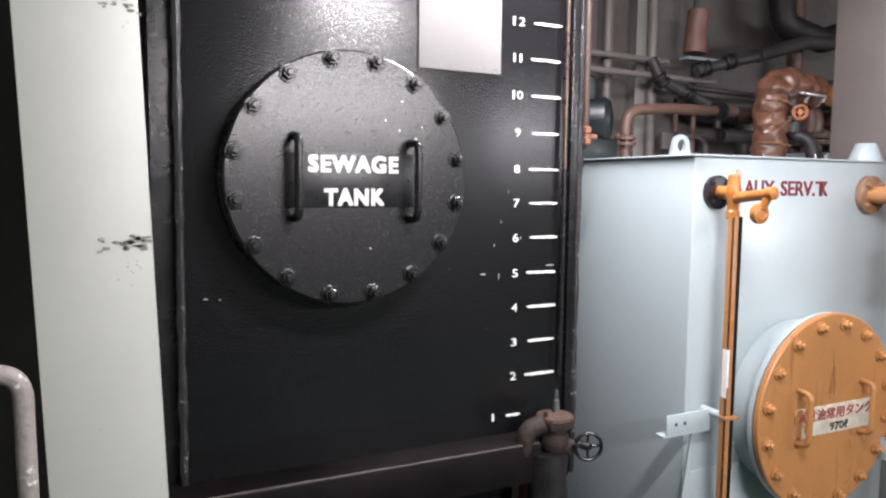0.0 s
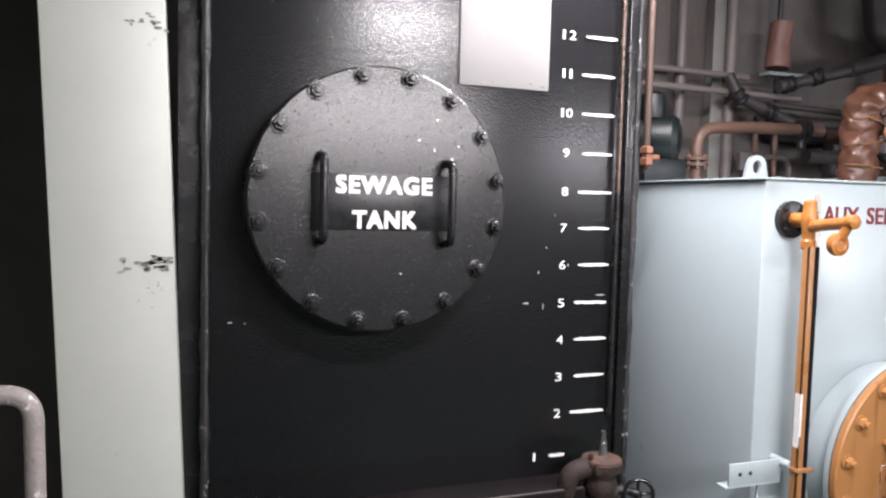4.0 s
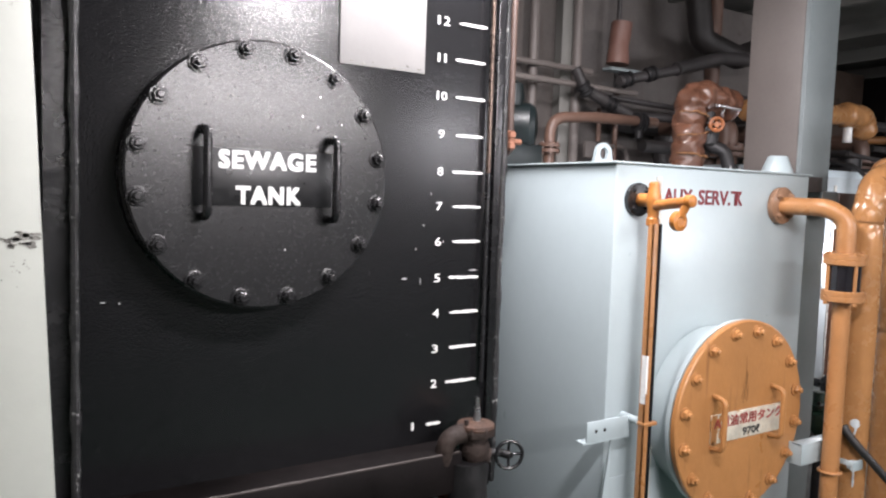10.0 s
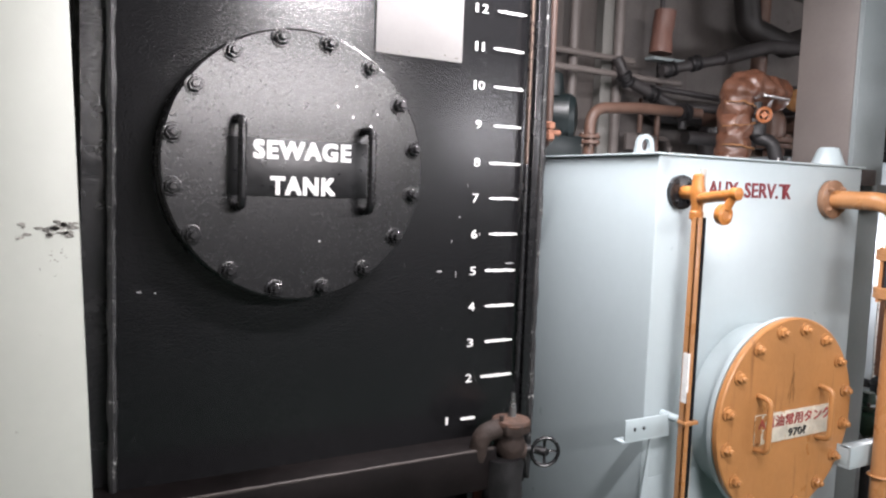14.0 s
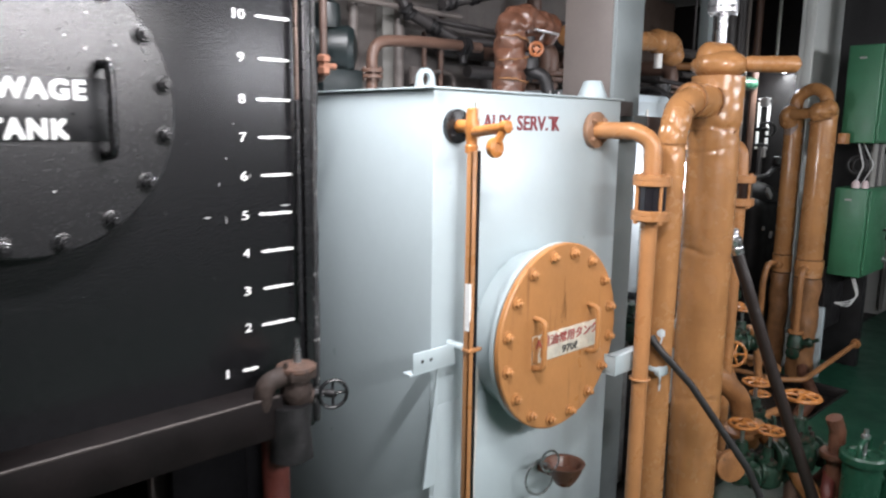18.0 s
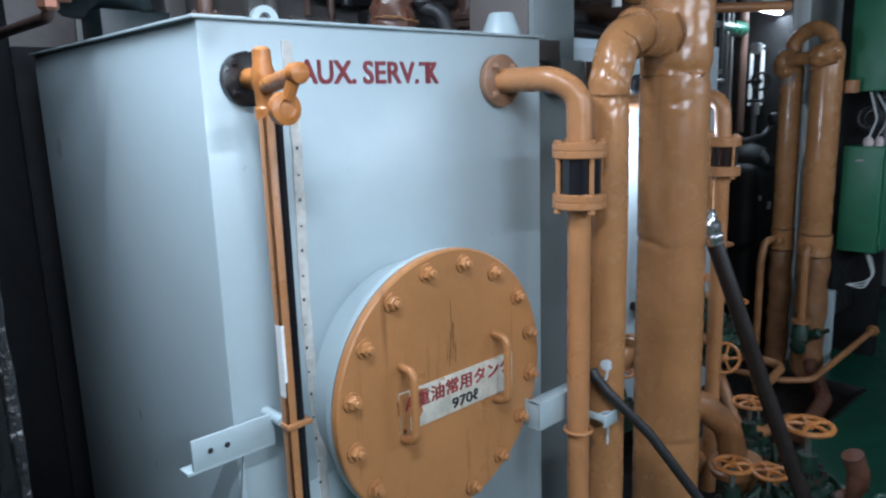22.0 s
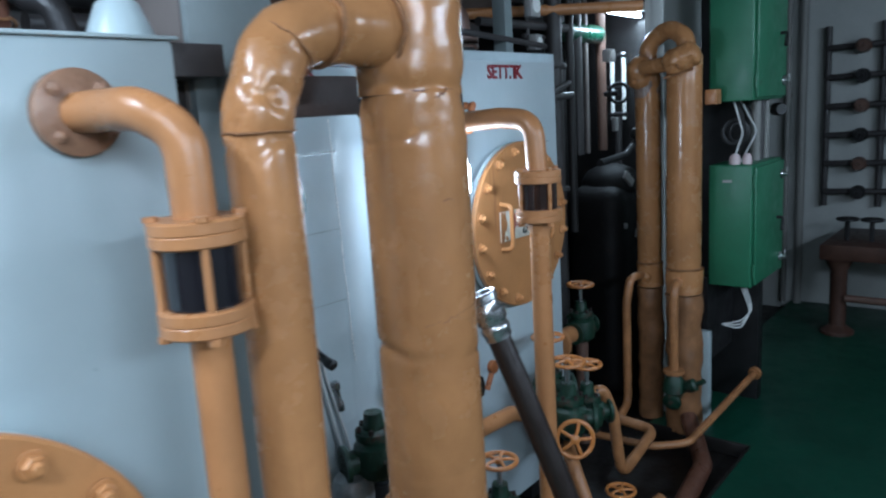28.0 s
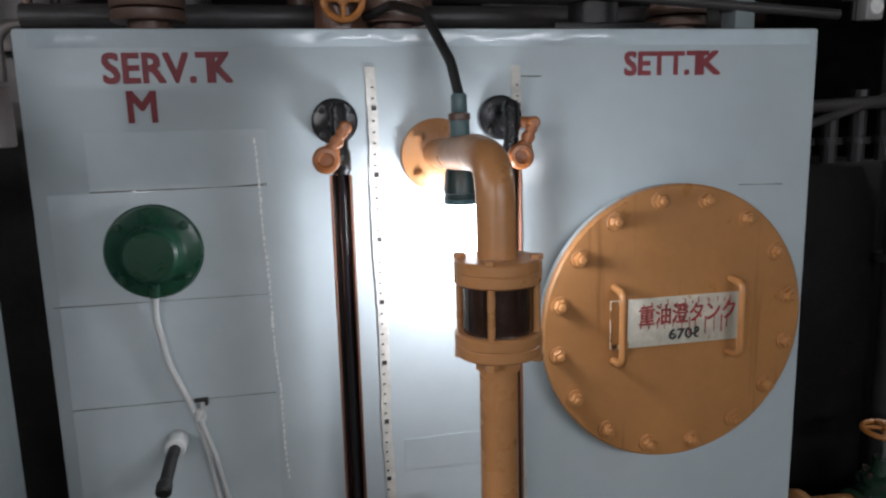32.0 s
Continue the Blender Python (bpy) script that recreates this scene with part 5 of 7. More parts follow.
def serv_gauge(x, tape_x, pivot, lever, low):
    g = thing("level_gauge", (x, VF - 0.05, 1.0), "tank level gauge with copper guard tube and orange levers", "gauge", "service tank gauges")
    bm = B()
    lathe(bm, pose(x - 0.004, VF, 1.598, 90), [(0.044, -0.001), (0.044, 0.018), (0.038, 0.021)], 26)
    fl = part("flange", bm, BLACKPART, g)
    me = bolt_mesh("bolt", 0.006, 0.010, BLACKPART)
    for k in range(4):
        a = math.pi / 4 + k * math.pi / 2
        place("bolt", me, fl, "", Matrix.Translation((x - 0.004 + 0.033 * math.cos(a), VF - 0.02, 1.598 + 0.033 * math.sin(a))))
    bm = B()
    cyl(bm, (x, VF - 0.01, 1.592), (x, VF - 0.085, 1.586), 0.019, 14)
    lathe(bm, pose(x, VF - 0.075, 1.50), [(0.014, 0), (0.019, 0.01), (0.019, 0.04), (0.015, 0.05), (0.017, 0.12), (0.012, 0.13)], 10)
    part("cock_body", bm, BLACKPART, g, "black gauge cock")
    p = Vector((pivot, VF - 0.105, 1.587))
    d = Vector((math.sin(radians(lever)), 0, -math.cos(radians(lever))))
    bm = B()
    for q, w in ((0.0, 0.012), (0.012, 0.011), (0.03, 0.0125), (0.05, 0.015)):
        lathe(bm, Matrix.Translation(p + d * q + Vector((0, 0.006, 0))) @ pose(0, 0, 0, 90), [(w * 0.8, -0.004), (w, 0), (w, 0.010), (w * 0.7, 0.014)], 18)
    sweep(bm, [p + d * 0.004, p + d * 0.056], 0.0095, 14)
    lathe(bm, Matrix.Translation(p + d * 0.068 + Vector((0, 0.010, 0))) @ pose(0, 0, 0, 90), [(0.022, 0), (0.025, 0.004), (0.025, 0.016), (0.021, 0.021), (0.014, 0.022), (0.011, 0.017), (0.004, 0.017)], 24)
    cyl(bm, (p.x, p.y + 0.02, p.z), (x + 0.002, VF - 0.06, p.z), 0.012, 14)
    part("lever", bm, LEVER, g, "worn orange drop lever with a round end")
    bm = B()
    cyl(bm, (x + 0.0, VF - 0.075, low), (x + 0.0, VF - 0.075, 1.505), 0.0085, 12)
    box(bm, x - 0.018, x + 0.014, VF - 0.064, VF - 0.060, low, 1.5, 0.001)
    part("glass_tube", bm, DARKGLASS, g, "dark oily gauge glass")
    for s, w in ((-0.020, 0.004), (0.016, 0.005)):
        bm = B()
        box(bm, x + s - w / 2, x + s + w / 2, VF - 0.086, VF - 0.060, low, 1.5, 0.001)
        part("guard_strip", bm, COPPER, g, "worn copper-coloured guard strip")
    bm = B()
    lathe(bm, pose(x, VF - 0.075, low - 0.09), [(0.022, 0), (0.034, 0.012), (0.038, 0.04), (0.034, 0.07), (0.016, 0.085), (0.014, 0.10)], 18)
    cyl(bm, (x, VF - 0.04, low - 0.05), (x, VF, low - 0.05), 0.02, 12)
    part("bottom_cock", bm, BLACKPART, g, "black bottom cock")
    bm = B()
    sweep(bm, [(x + 0.04, VF - 0.10, low - 0.07), (x + 0.075, VF - 0.10, low - 0.01)], 0.010, 12)
    lathe(bm, pose(x + 0.080, VF - 0.09, low - 0.0, 90), [(0.022, 0), (0.024, 0.004), (0.024, 0.018), (0.014, 0.022)], 20)
    part("bottom_lever", bm, LEVER, g, "orange drop lever")
    t = thing("measuring_tape", (tape_x, VF, 1.0), "white measuring tape glued beside the gauge", "tape", "service tank tapes")
    bm = B()
    rr = random.Random(int(x * 100))
    pl = []
    for i in range(52):
        z = 1.70 - i * 0.02
        dx = 0.002 * math.sin(i * 0.3) + rr.uniform(-0.0008, 0.0008) + (i * 0.0002)
        pl.append((bm.verts.new((tape_x - 0.010 + dx, VF - 0.004, z)), bm.verts.new((tape_x + 0.010 + dx, VF - 0.0035, z))))
    for a, b in zip(pl, pl[1:]):
        bm.faces.new((a[0], a[1], b[1], b[0]))
    ext = bmesh.ops.extrude_face_region(bm, geom=list(bm.faces))
    for q in ext["geom"]:
        if isinstance(q, bmesh.types.BMVert):
            q.co.y = VF - 0.0004
    part("tape_strip", bm, TAPEM, t)
    bm = B()
    for i in range(46):
        z = 1.66 - i * 0.0215
        big = i % 6 == 2
        box(bm, tape_x + 0.001, tape_x + (0.010 if big else 0.006), VF - 0.0055, VF - 0.0042, z, z + (0.009 if big else 0.003))
    tagged(part("scale_marks", bm, BLACKINK, t), "black scale marks", kind="stuff")


serv_gauge(1.790, 1.858, 1.799, -33, 0.82)
serv_gauge(2.118, 2.150, 2.154, -23, 0.70)

# outlet pipe with sight glass on the service tank
outlet = thing("outlet_pipe", (1.982, 0.0, 0), "ochre outlet pipe with a sight glass before the tank", "pipe", "sight glass pipes")
flanged_outlet(outlet, 1.984, VF - 0.0005, 1.528, 0.072)
bm = B()
sweep(bm, bend([(1.984, VF - 0.01, 1.530), (1.984, 0.12, 1.545), (1.982, 0.008, 1.535), (1.982, 0.0, 1.38)], 0.10, 10), 0.029, 22)
part("elbow", bm, TAN, outlet)
sight_glass(outlet, 1.982, 0.0, 1.257, 1.400, 0.064, AMBERGLASS)
bm = B()
cyl(bm, (1.982, 0.0, 0.0), (1.982, 0.0, 1.26), 0.0285, 20)
cyl(bm, (1.982, 0.0, 1.234), (1.982, 0.0, 1.257), 0.034, 8)
part("down_pipe", bm, TAN, outlet)

# portable hand lamp hung on the outlet pipe
lamp = thing("hand_lamp", (1.97, 0.30, 1.30), "lit portable hand lamp hanging from the outlet pipe", "lamp")
# one teal in two tones: skirt coloured as shaded, handle as lit
bm = B()
lathe(bm, pose(2.000, 0.300, 1.445), [(0.022, -0.004), (0.030, 0.0), (0.031, 0.010), (0.029, 0.012), (0.029, 0.018), (0.031, 0.020), (0.028, 0.058), (0.018, 0.075), (0.018, 0.10)], 28)
part("lamp_skirt", bm, TEALSHADE, lamp, "ribbed teal lamp skirt, coloured dark as in shade")
bm = B()
lathe(bm, pose(2.000, 0.300, 1.535), [(0.016, 0.0), (0.0185, 0.004), (0.0185, 0.022), (0.0175, 0.025), (0.0185, 0.028), (0.018, 0.060)], 24)
lathe(bm, pose(2.000, 0.300, 1.608), [(0.013, 0.0), (0.0145, 0.003), (0.0145, 0.030), (0.012, 0.034)], 22)
part("lamp_body", bm, pmat("lit_teal_plastic", (0.10, 0.16, 0.165), 0.4, var=0.15, bump=0.03), lamp, "teal plastic lamp handle, coloured pale as lit")
bm = B()
lathe(bm, pose(2.000, 0.300, 1.594), [(0.017, 0.0), (0.020, 0.002), (0.020, 0.012), (0.014, 0.015)], 24)
part("lamp_band", bm, BROWNPIPE, lamp, "brown clamp band")
bm = B()
lathe(bm, pose(2.000, 0.300, 1.300), [(0.012, 0.0), (0.034, 0.008), (0.044, 0.035), (0.044, 0.10), (0.034, 0.14), (0.028, 0.143)], 24)
bulb = part("lamp_glass", bm, LAMPON, lamp, "glowing white lamp glass")
bulb.visible_shadow = False
bm = B()
sweep(bm, bend([(2.000, 0.300, 1.64), (1.993, 0.33, 1.70), (1.965, 0.42, 1.795), (1.93, 0.60, 1.84), (1.78, 0.9, 1.80), (1.6, 1.2, 1.785)], 0.08), 0.0095, 10)
part("lamp_cable", bm, RUBBER, lamp, "black rubber cable")

# gear on top of the service tank
FLANGE_AT = [(1.42, 0.72), (1.95, 0.75), (2.70, 0.80), (2.05, 1.0)]
first = None
for x, y in FLANGE_AT:
    if first is None:
        first = thing("top_flange", (x, y, VTOP), "brown bolted pipe flange on top of the tank", "flange", "tank top flanges")
        bm = B()
        cyl(bm, (x, y, VTOP), (x, y, VTOP + 0.045), 0.045, 18)
        for z in (VTOP + 0.045, VTOP + 0.072):
            lathe(bm, pose(x, y, z), [(0.075, 0), (0.077, 0.003), (0.077, 0.02), (0.075, 0.022)], 28)
        sweep(bm, bend([(x, y, VTOP + 0.09), (x, y, VTOP + 0.20), (x, y + 0.45, VTOP + 0.21)], 0.08), 0.045, 18)
        fl = part("flange_body", bm, BROWNPIPE, first)
        me = bolt_mesh("bolt", 0.010, 0.016, BROWNPIPE)
        for k in range(8):
            a = k * math.pi / 4
            place("bolt", me, fl, "", Matrix.Translation((x + 0.062 * math.cos(a), y + 0.062 * math.sin(a), VTOP + 0.094)) @ pose(0, 0, 0, -90))
    else:
        copy_thing(first, Matrix.Translation((x, y, VTOP)))
ob = thing("top_valve", (1.83, 0.72, VTOP), "ochre lagged valve with an orange handwheel on the tank", "valve")
bm = B()
sweep(bm, fine_line((1.83, 0.74, VTOP), (1.83, 0.74, VTOP + 0.35), 0.03), 0.06, 20, wob=0.1)
part("valve_body", bm, LAGDARK, ob)
w = part("handwheel", wheel_bm(0.042, 0.008, 4, 0.013), ORANGE, ob, "orange spoked handwheel")
w.matrix_basis = pose(1.83, 0.655, VTOP + 0.085, 90)
bm = B()
cyl(bm, (1.83, 0.70, VTOP + 0.085), (1.83, 0.65, VTOP + 0.085), 0.010, 10)
part("stem", bm, STEEL, ob)
ob = thing("overhead_pipe", (2.0, 1.1, VTOP), "dark cables and pipes lying over the tank top", "pipe")
for a, b, r in (((1.1, 0.95, 1.86), (2.9, 0.95, 1.86), 0.03), ((1.1, 1.15, 1.98), (3.2, 1.1, 1.95), 0.04), ((2.3, 0.65, 1.88), (3.0, 0.58, 1.82), 0.012), ((1.8, 1.3, 2.2), (3.4, 1.25, 2.2), 0.05)):
    bm = B()
    cyl(bm, a, b, r, 14)
    part("pipe", bm, DARKPIPE, ob)
bm = B()
box(bm, 2.30, 2.56, 0.62, 0.80, VTOP, VTOP + 0.035, 0.004)
cyl(bm, (2.43, 0.71, VTOP + 0.03), (2.43, 0.71, VTOP + 0.09), 0.06, 20)
part("hatch", bm, DARKIRON, ob, "dark iron hatch on the tank top")
bm = B()
box(bm, 2.74, 2.79, 0.60, 0.66, VTOP, 2.7, 0.002)
structure("trim_post", bm, PILLARM, "pale painted upright post behind the tank")
bm = B()
box(bm, 2.92, 2.98, 1.45, 1.5, -0.03, 2.7)
structure("trim_post_far", bm, PILLARM, "pale upright steel post in the dark")

# ---- gear over and behind the auxiliary tank ----
ob = thing("lagged_valve", (0.80, 0.42, TOP), "rust-brown crumpled lagging round a valve on the auxiliary tank", "valve")
bm = B()
lagged(bm, dense([(0.792, 0.42, TOP), (0.80, 0.42, TOP + 0.28), (0.85, 0.41, TOP + 0.30), (1.01, 0.40, TOP + 0.275)], 0.07, 0.007), 0.062, 40, ((0.10, 0.10, 0.010), (0.24, 0.12, 0.013), (0.36, 0.10, 0.009), (0.50, 0.12, 0.012), (0.62, 0.12, 0.010), (0.80, 0.10, 0.012)), 0.16, 3)
for v in bm.verts:
    p = v.co.copy()
    v.co += Vector((noise.noise(p * 24), noise.noise(p * 24 + Vector((5, 0, 0))), 0.6 * noise.noise(p * 24 + Vector((0, 7, 0))))) * 0.014
part("lagging", bm, LAGDARK, ob)
for z, tilt, sd in ((0.07, 6, 3), (0.155, -8, 4), (0.225, 10, 5)):
    bm = B()
    sweep(bm, [pose(0.797, 0.42, TOP + z, 0, tilt, 0) @ Vector((0.069 * math.cos(k * math.pi / 18), 0.069 * math.sin(k * math.pi / 18), 0.010 * noise.noise(Vector((k * 0.4, sd, 0))))) for k in range(18, 37)], 0.0032, 6, wob=0.7, seed=sd)
    part("fold", bm, CRACK, ob)
bm = B()
cyl(bm, (0.83, 0.335, TOP + 0.262), (0.955, 0.315, TOP + 0.252), 0.0055, 10)
part("spindle", bm, STEEL, ob)
w = part("handwheel", wheel_bm(0.024, 0.0065, 4, 0.010), pmat("rusty_orange_paint", (0.30, 0.10, 0.034), 0.4, var=0.3, scale=30, bump=0.05), ob, "small rusty orange handwheel")
w.matrix_basis = look((0.833, 0.325, TOP + 0.188), (-0.2, -1.2, TOP + 0.05))
bm = B()
cyl(bm, (0.836, 0.33, TOP + 0.188), (0.87, 0.42, TOP + 0.185), 0.012, 12)
sweep(bm, bend([(0.872, 0.40, TOP + 0.255), (0.872, 0.395, TOP + 0.11), (0.905, 0.34, TOP + 0.10), (0.925, 0.32, TOP)], 0.05), 0.026, 14, wob=0.12)
lathe(bm, pose(0.872, 0.395, TOP + 0.150), [(0.034, -0.04), (0.042, -0.03), (0.042, 0.03), (0.034, 0.04)], 16)
part("valve_body", bm, DARKIRON, ob, "blackened valve body")
bm = B()
lathe(bm, pose(0.925, 0.32, TOP), [(0.040, 0), (0.040, 0.014), (0.028, 0.018)], 18)
fl = part("elbow_flange", bm, DARKIRON, ob)
me = bolt_mesh("bolt", 0.007, 0.020, STEEL)
for k in range(4):
    place("bolt", me, fl, "", Matrix.Translation((0.925 + 0.031 * math.cos(k * math.pi / 2 + 0.6), 0.32 + 0.031 * math.sin(k * math.pi / 2 + 0.6), TOP + 0.014)) @ pose(0, 0, 0, -90))

ob = thing("vent_pipe", (0.43, 0.82, TOP), "brown bent vent pipe with a bolted flange", "pipe")
bm = B()
sweep(bm, bend([(0.43, 0.82, TOP - 0.0), (0.43, 0.82, TOP + 0.22), (0.66, 0.80, TOP + 0.235), (1.02, 0.80, TOP + 0.24)], 0.085), 0.023, 18)
part("pipe", bm, BROWNPIPE, ob)
for z in (TOP + 0.075, TOP + 0.097):
    bm = B()
    lathe(bm, pose(0.43, 0.82, z), [(0.042, 0), (0.044, 0.002), (0.044, 0.012), (0.042, 0.014)], 20)
    part("flange", bm, BROWNPIPE, ob)
for k in range(6):
    bm = B()
    a = k * math.pi / 3
    cyl(bm, (0.43 + 0.034 * math.cos(a), 0.82 + 0.034 * math.sin(a), TOP + 0.066), (0.43 + 0.034 * math.cos(a), 0.82 + 0.034 * math.sin(a), TOP + 0.120), 0.006, 6)
    part("bolt", bm, BROWNPIPE, ob)
bm = B()
lathe(bm, pose(0.92, 0.80, TOP + 0.238, 0, 90, 0), [(0.040, -0.022), (0.040, -0.010), (0.028, -0.008), (0.028, 0.008), (0.040, 0.010), (0.040, 0.022)], 18)
cyl(bm, (0.92, 0.80, TOP + 0.22), (0.92, 0.80, TOP + 0.165), 0.018, 14)
part("valve", bm, DARKIRON, ob)

ob = thing("pipe_run", (0.4, 1.1, 2.0), "dark brown pipes crossing behind the auxiliary tank", "pipe")
for a, b, r, mt in (((0.10, 1.06, 2.13), (1.16, 1.06, 2.12), 0.014, PILLARBR), ((0.20, 1.10, 2.21), (0.90, 1.10, 2.20), 0.014, PILLARBR), ((0.58, 1.14, -0.06), (0.58, 1.14, 2.72), 0.022, PILLARBR), ((0.84, 1.14, -0.06), (0.84, 1.14, 2.72), 0.024, PILLARBR), ((0.79, 1.02, 2.10), (1.04, 0.98, 2.00), 0.026, DARKPIPE), ((0.74, 1.03, 2.19), (0.79, 1.02, 2.10), 0.024, DARKPIPE), ((1.04, 0.98, 2.00), (1.30, 0.94, 2.00), 0.020, DARKPIPE), ((0.96, 0.98, 2.15), (1.36, 0.94, 2.25), 0.024, DARKPIPE), ((0.90, 1.06, 2.09), (1.4, 1.04, 2.07), 0.014, DARKPIPE), ((1.12, 1.16, 1.72), (1.12, 1.16, 2.72), 0.012, DARKPIPE)):
    bm = B()
    cyl(bm, a, b, r, 16)
    part("pipe", bm, mt, ob)
for pts, r, mt in (([(1.755, 1.10, 1.7), (1.755, 1.10, 2.72)], 0.040, BROWNPIPE), ([(1.46, 1.13, -0.06), (1.46, 1.13, 2.05)], 0.055, DARKPIPE), ([(1.07, 1.10, 1.75), (1.07, 1.10, 2.12)], 0.013, BROWNPIPE), ([(0.99, 1.10, 1.72), (0.99, 1.10, 1.86), (1.16, 1.10, 1.86), (1.16, 1.10, 1.72)], 0.012, PILLARBR), ([(1.50, 1.02, 2.72), (1.54, 1.0, 2.42), (1.80, 0.98, 2.36), (2.05, 0.98, 2.45)], 0.06, DIMBROWN), ([(1.30, 0.94, 2.24), (1.62, 0.94, 2.33), (2.0, 0.94, 2.36)], 0.034, DARKPIPE), ([(1.28, 0.94, 2.00), (1.62, 0.96, 2.02), (2.0, 0.96, 2.06)], 0.026, DARKPIPE)):
    bm = B()
    sweep(bm, bend(pts, 0.06), r, 16)
    part("pipe", bm, mt, ob)
for p, a in (((1.01, 0.98, 2.162), 20), ((0.93, 1.00, 2.045), -20), ((1.14, 0.955, 2.20), 20), ((0.79, 1.02, 2.10), -50)):
    bm = B()
    lathe(bm, Matrix.Translation(p) @ pose(0, 0, 0, 0, 90 - a, -8), [(0.028, -0.03), (0.036, -0.022), (0.036, -0.010), (0.028, -0.006), (0.028, 0.006), (0.036, 0.010), (0.036, 0.022), (0.028, 0.03)], 18)
    part("flange", bm, DARKIRON, ob)
bm = B()
sweep(bm, fine_line((0.965, 1.0, 2.23), (0.985, 1.0, 2.42), 0.02), 0.048, 18, wob=0.15, seed=51)
part("brown_stub", bm, pmat("pinkish_brown_paint", (0.17, 0.085, 0.065), 0.5, var=0.2, bump=0.05), ob, "reddish brown valve body")
bm = B()
box(bm, 0.90, 1.09, 0.97, 1.03, 2.195, 2.210, 0.003)
part("bracket", bm, PILLARM, ob)
bm = B()
box(bm, 0.92, 1.05, 1.14, 1.16, 1.80, 1.88, 0.004)
part("junction_plate", bm, PILLARBR, ob)
bm = B()
cyl(bm, (0.98, 1.12, 1.88), (0.98, 1.12, 2.04), 0.012, 10)
part("pipe", bm, BROWNPIPE, ob)
ob = thing("branch_line", (2.0, 0.60, 2.05), "ochre lagged branch pipe over the service tank", "pipe")
bm = B()
wrapped(bm, fine_line((1.35, 0.60, 2.02), (2.20, 0.60, 2.065), 0.01), 0.050, 31, 0.05, 28, crease=0.03)
part("lagging", bm, LAG, ob)
bm = B()
wrapped(bm, dense([(2.12, 0.60, 2.065), (2.33, 0.60, 2.06), (2.36, 0.60, 1.95)], 0.06, 0.008), 0.064, 33, 0.12, 32, crease=0.08)
part("elbow_lagging", bm, LAG, ob, "crumpled wrapped elbow")
bm = B()
cyl(bm, (2.20, 0.60, 1.93), (2.20, 0.60, 2.04), 0.022, 16)
part("white_stub", bm, WHITE, ob, "short white upright tube under the branch pipe")
# added black boxes: they stand for the shade in the gap behind the tanks
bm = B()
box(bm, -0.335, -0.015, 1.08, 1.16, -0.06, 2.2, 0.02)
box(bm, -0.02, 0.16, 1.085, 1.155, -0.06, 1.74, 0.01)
structure("wall_gap", bm, pmat("gap_shade_black", (0.006, 0.006, 0.007), 0.7, var=0.4, bump=0.02, spec=0.15), "black boxes added as the dark of the gap behind the tanks")
ob = thing("electric_motor", (0.14, 0.66, TOP), "dark teal round machine standing behind the sewage tank", "motor")
bm = B()
lathe(bm, pose(0.155, 0.70, TOP + 0.155, 0, 90, -40), [(0.03, -0.16), (0.075, -0.15), (0.085, -0.10), (0.085, 0.06), (0.07, 0.08), (0.03, 0.09)], 28)
box(bm, 0.07, 0.24, 0.63, 0.77, TOP + 0.0, TOP + 0.085, 0.004)
lathe(bm, pose(0.13, 0.69, TOP + 0.225), [(0.045, 0), (0.05, 0.03), (0.045, 0.08), (0.02, 0.095)], 16)
part("motor_body", bm, MOTORM, ob)
ob = thing("gap_pipe", (-0.126, 0.344, 1.55), "thin brown pipe with a brass union in the tank gap", "pipe")
bm = B()
sweep(bm, bend([(-0.126, 0.75, 1.735), (-0.126, 0.344, 1.735), (-0.126, 0.344, 2.74)], 0.03), 0.0115, 12)
part("pipe", bm, pmat("sooty_brown_pipe", (0.055, 0.032, 0.024), 0.5, var=0.3, bump=0.05), ob)
bm = B()
lathe(bm, pose(-0.126, 0.344, 1.745), [(0.014, 0), (0.02, 0.006), (0.02, 0.022), (0.015, 0.026), (0.015, 0.036), (0.021, 0.04), (0.021, 0.055), (0.014, 0.06)], 6)
cyl(bm, (-0.126, 0.344, 1.772), (-0.085, 0.344, 1.772), 0.010, 10)
part("union", bm, COPPER, ob, "brass pipe union")

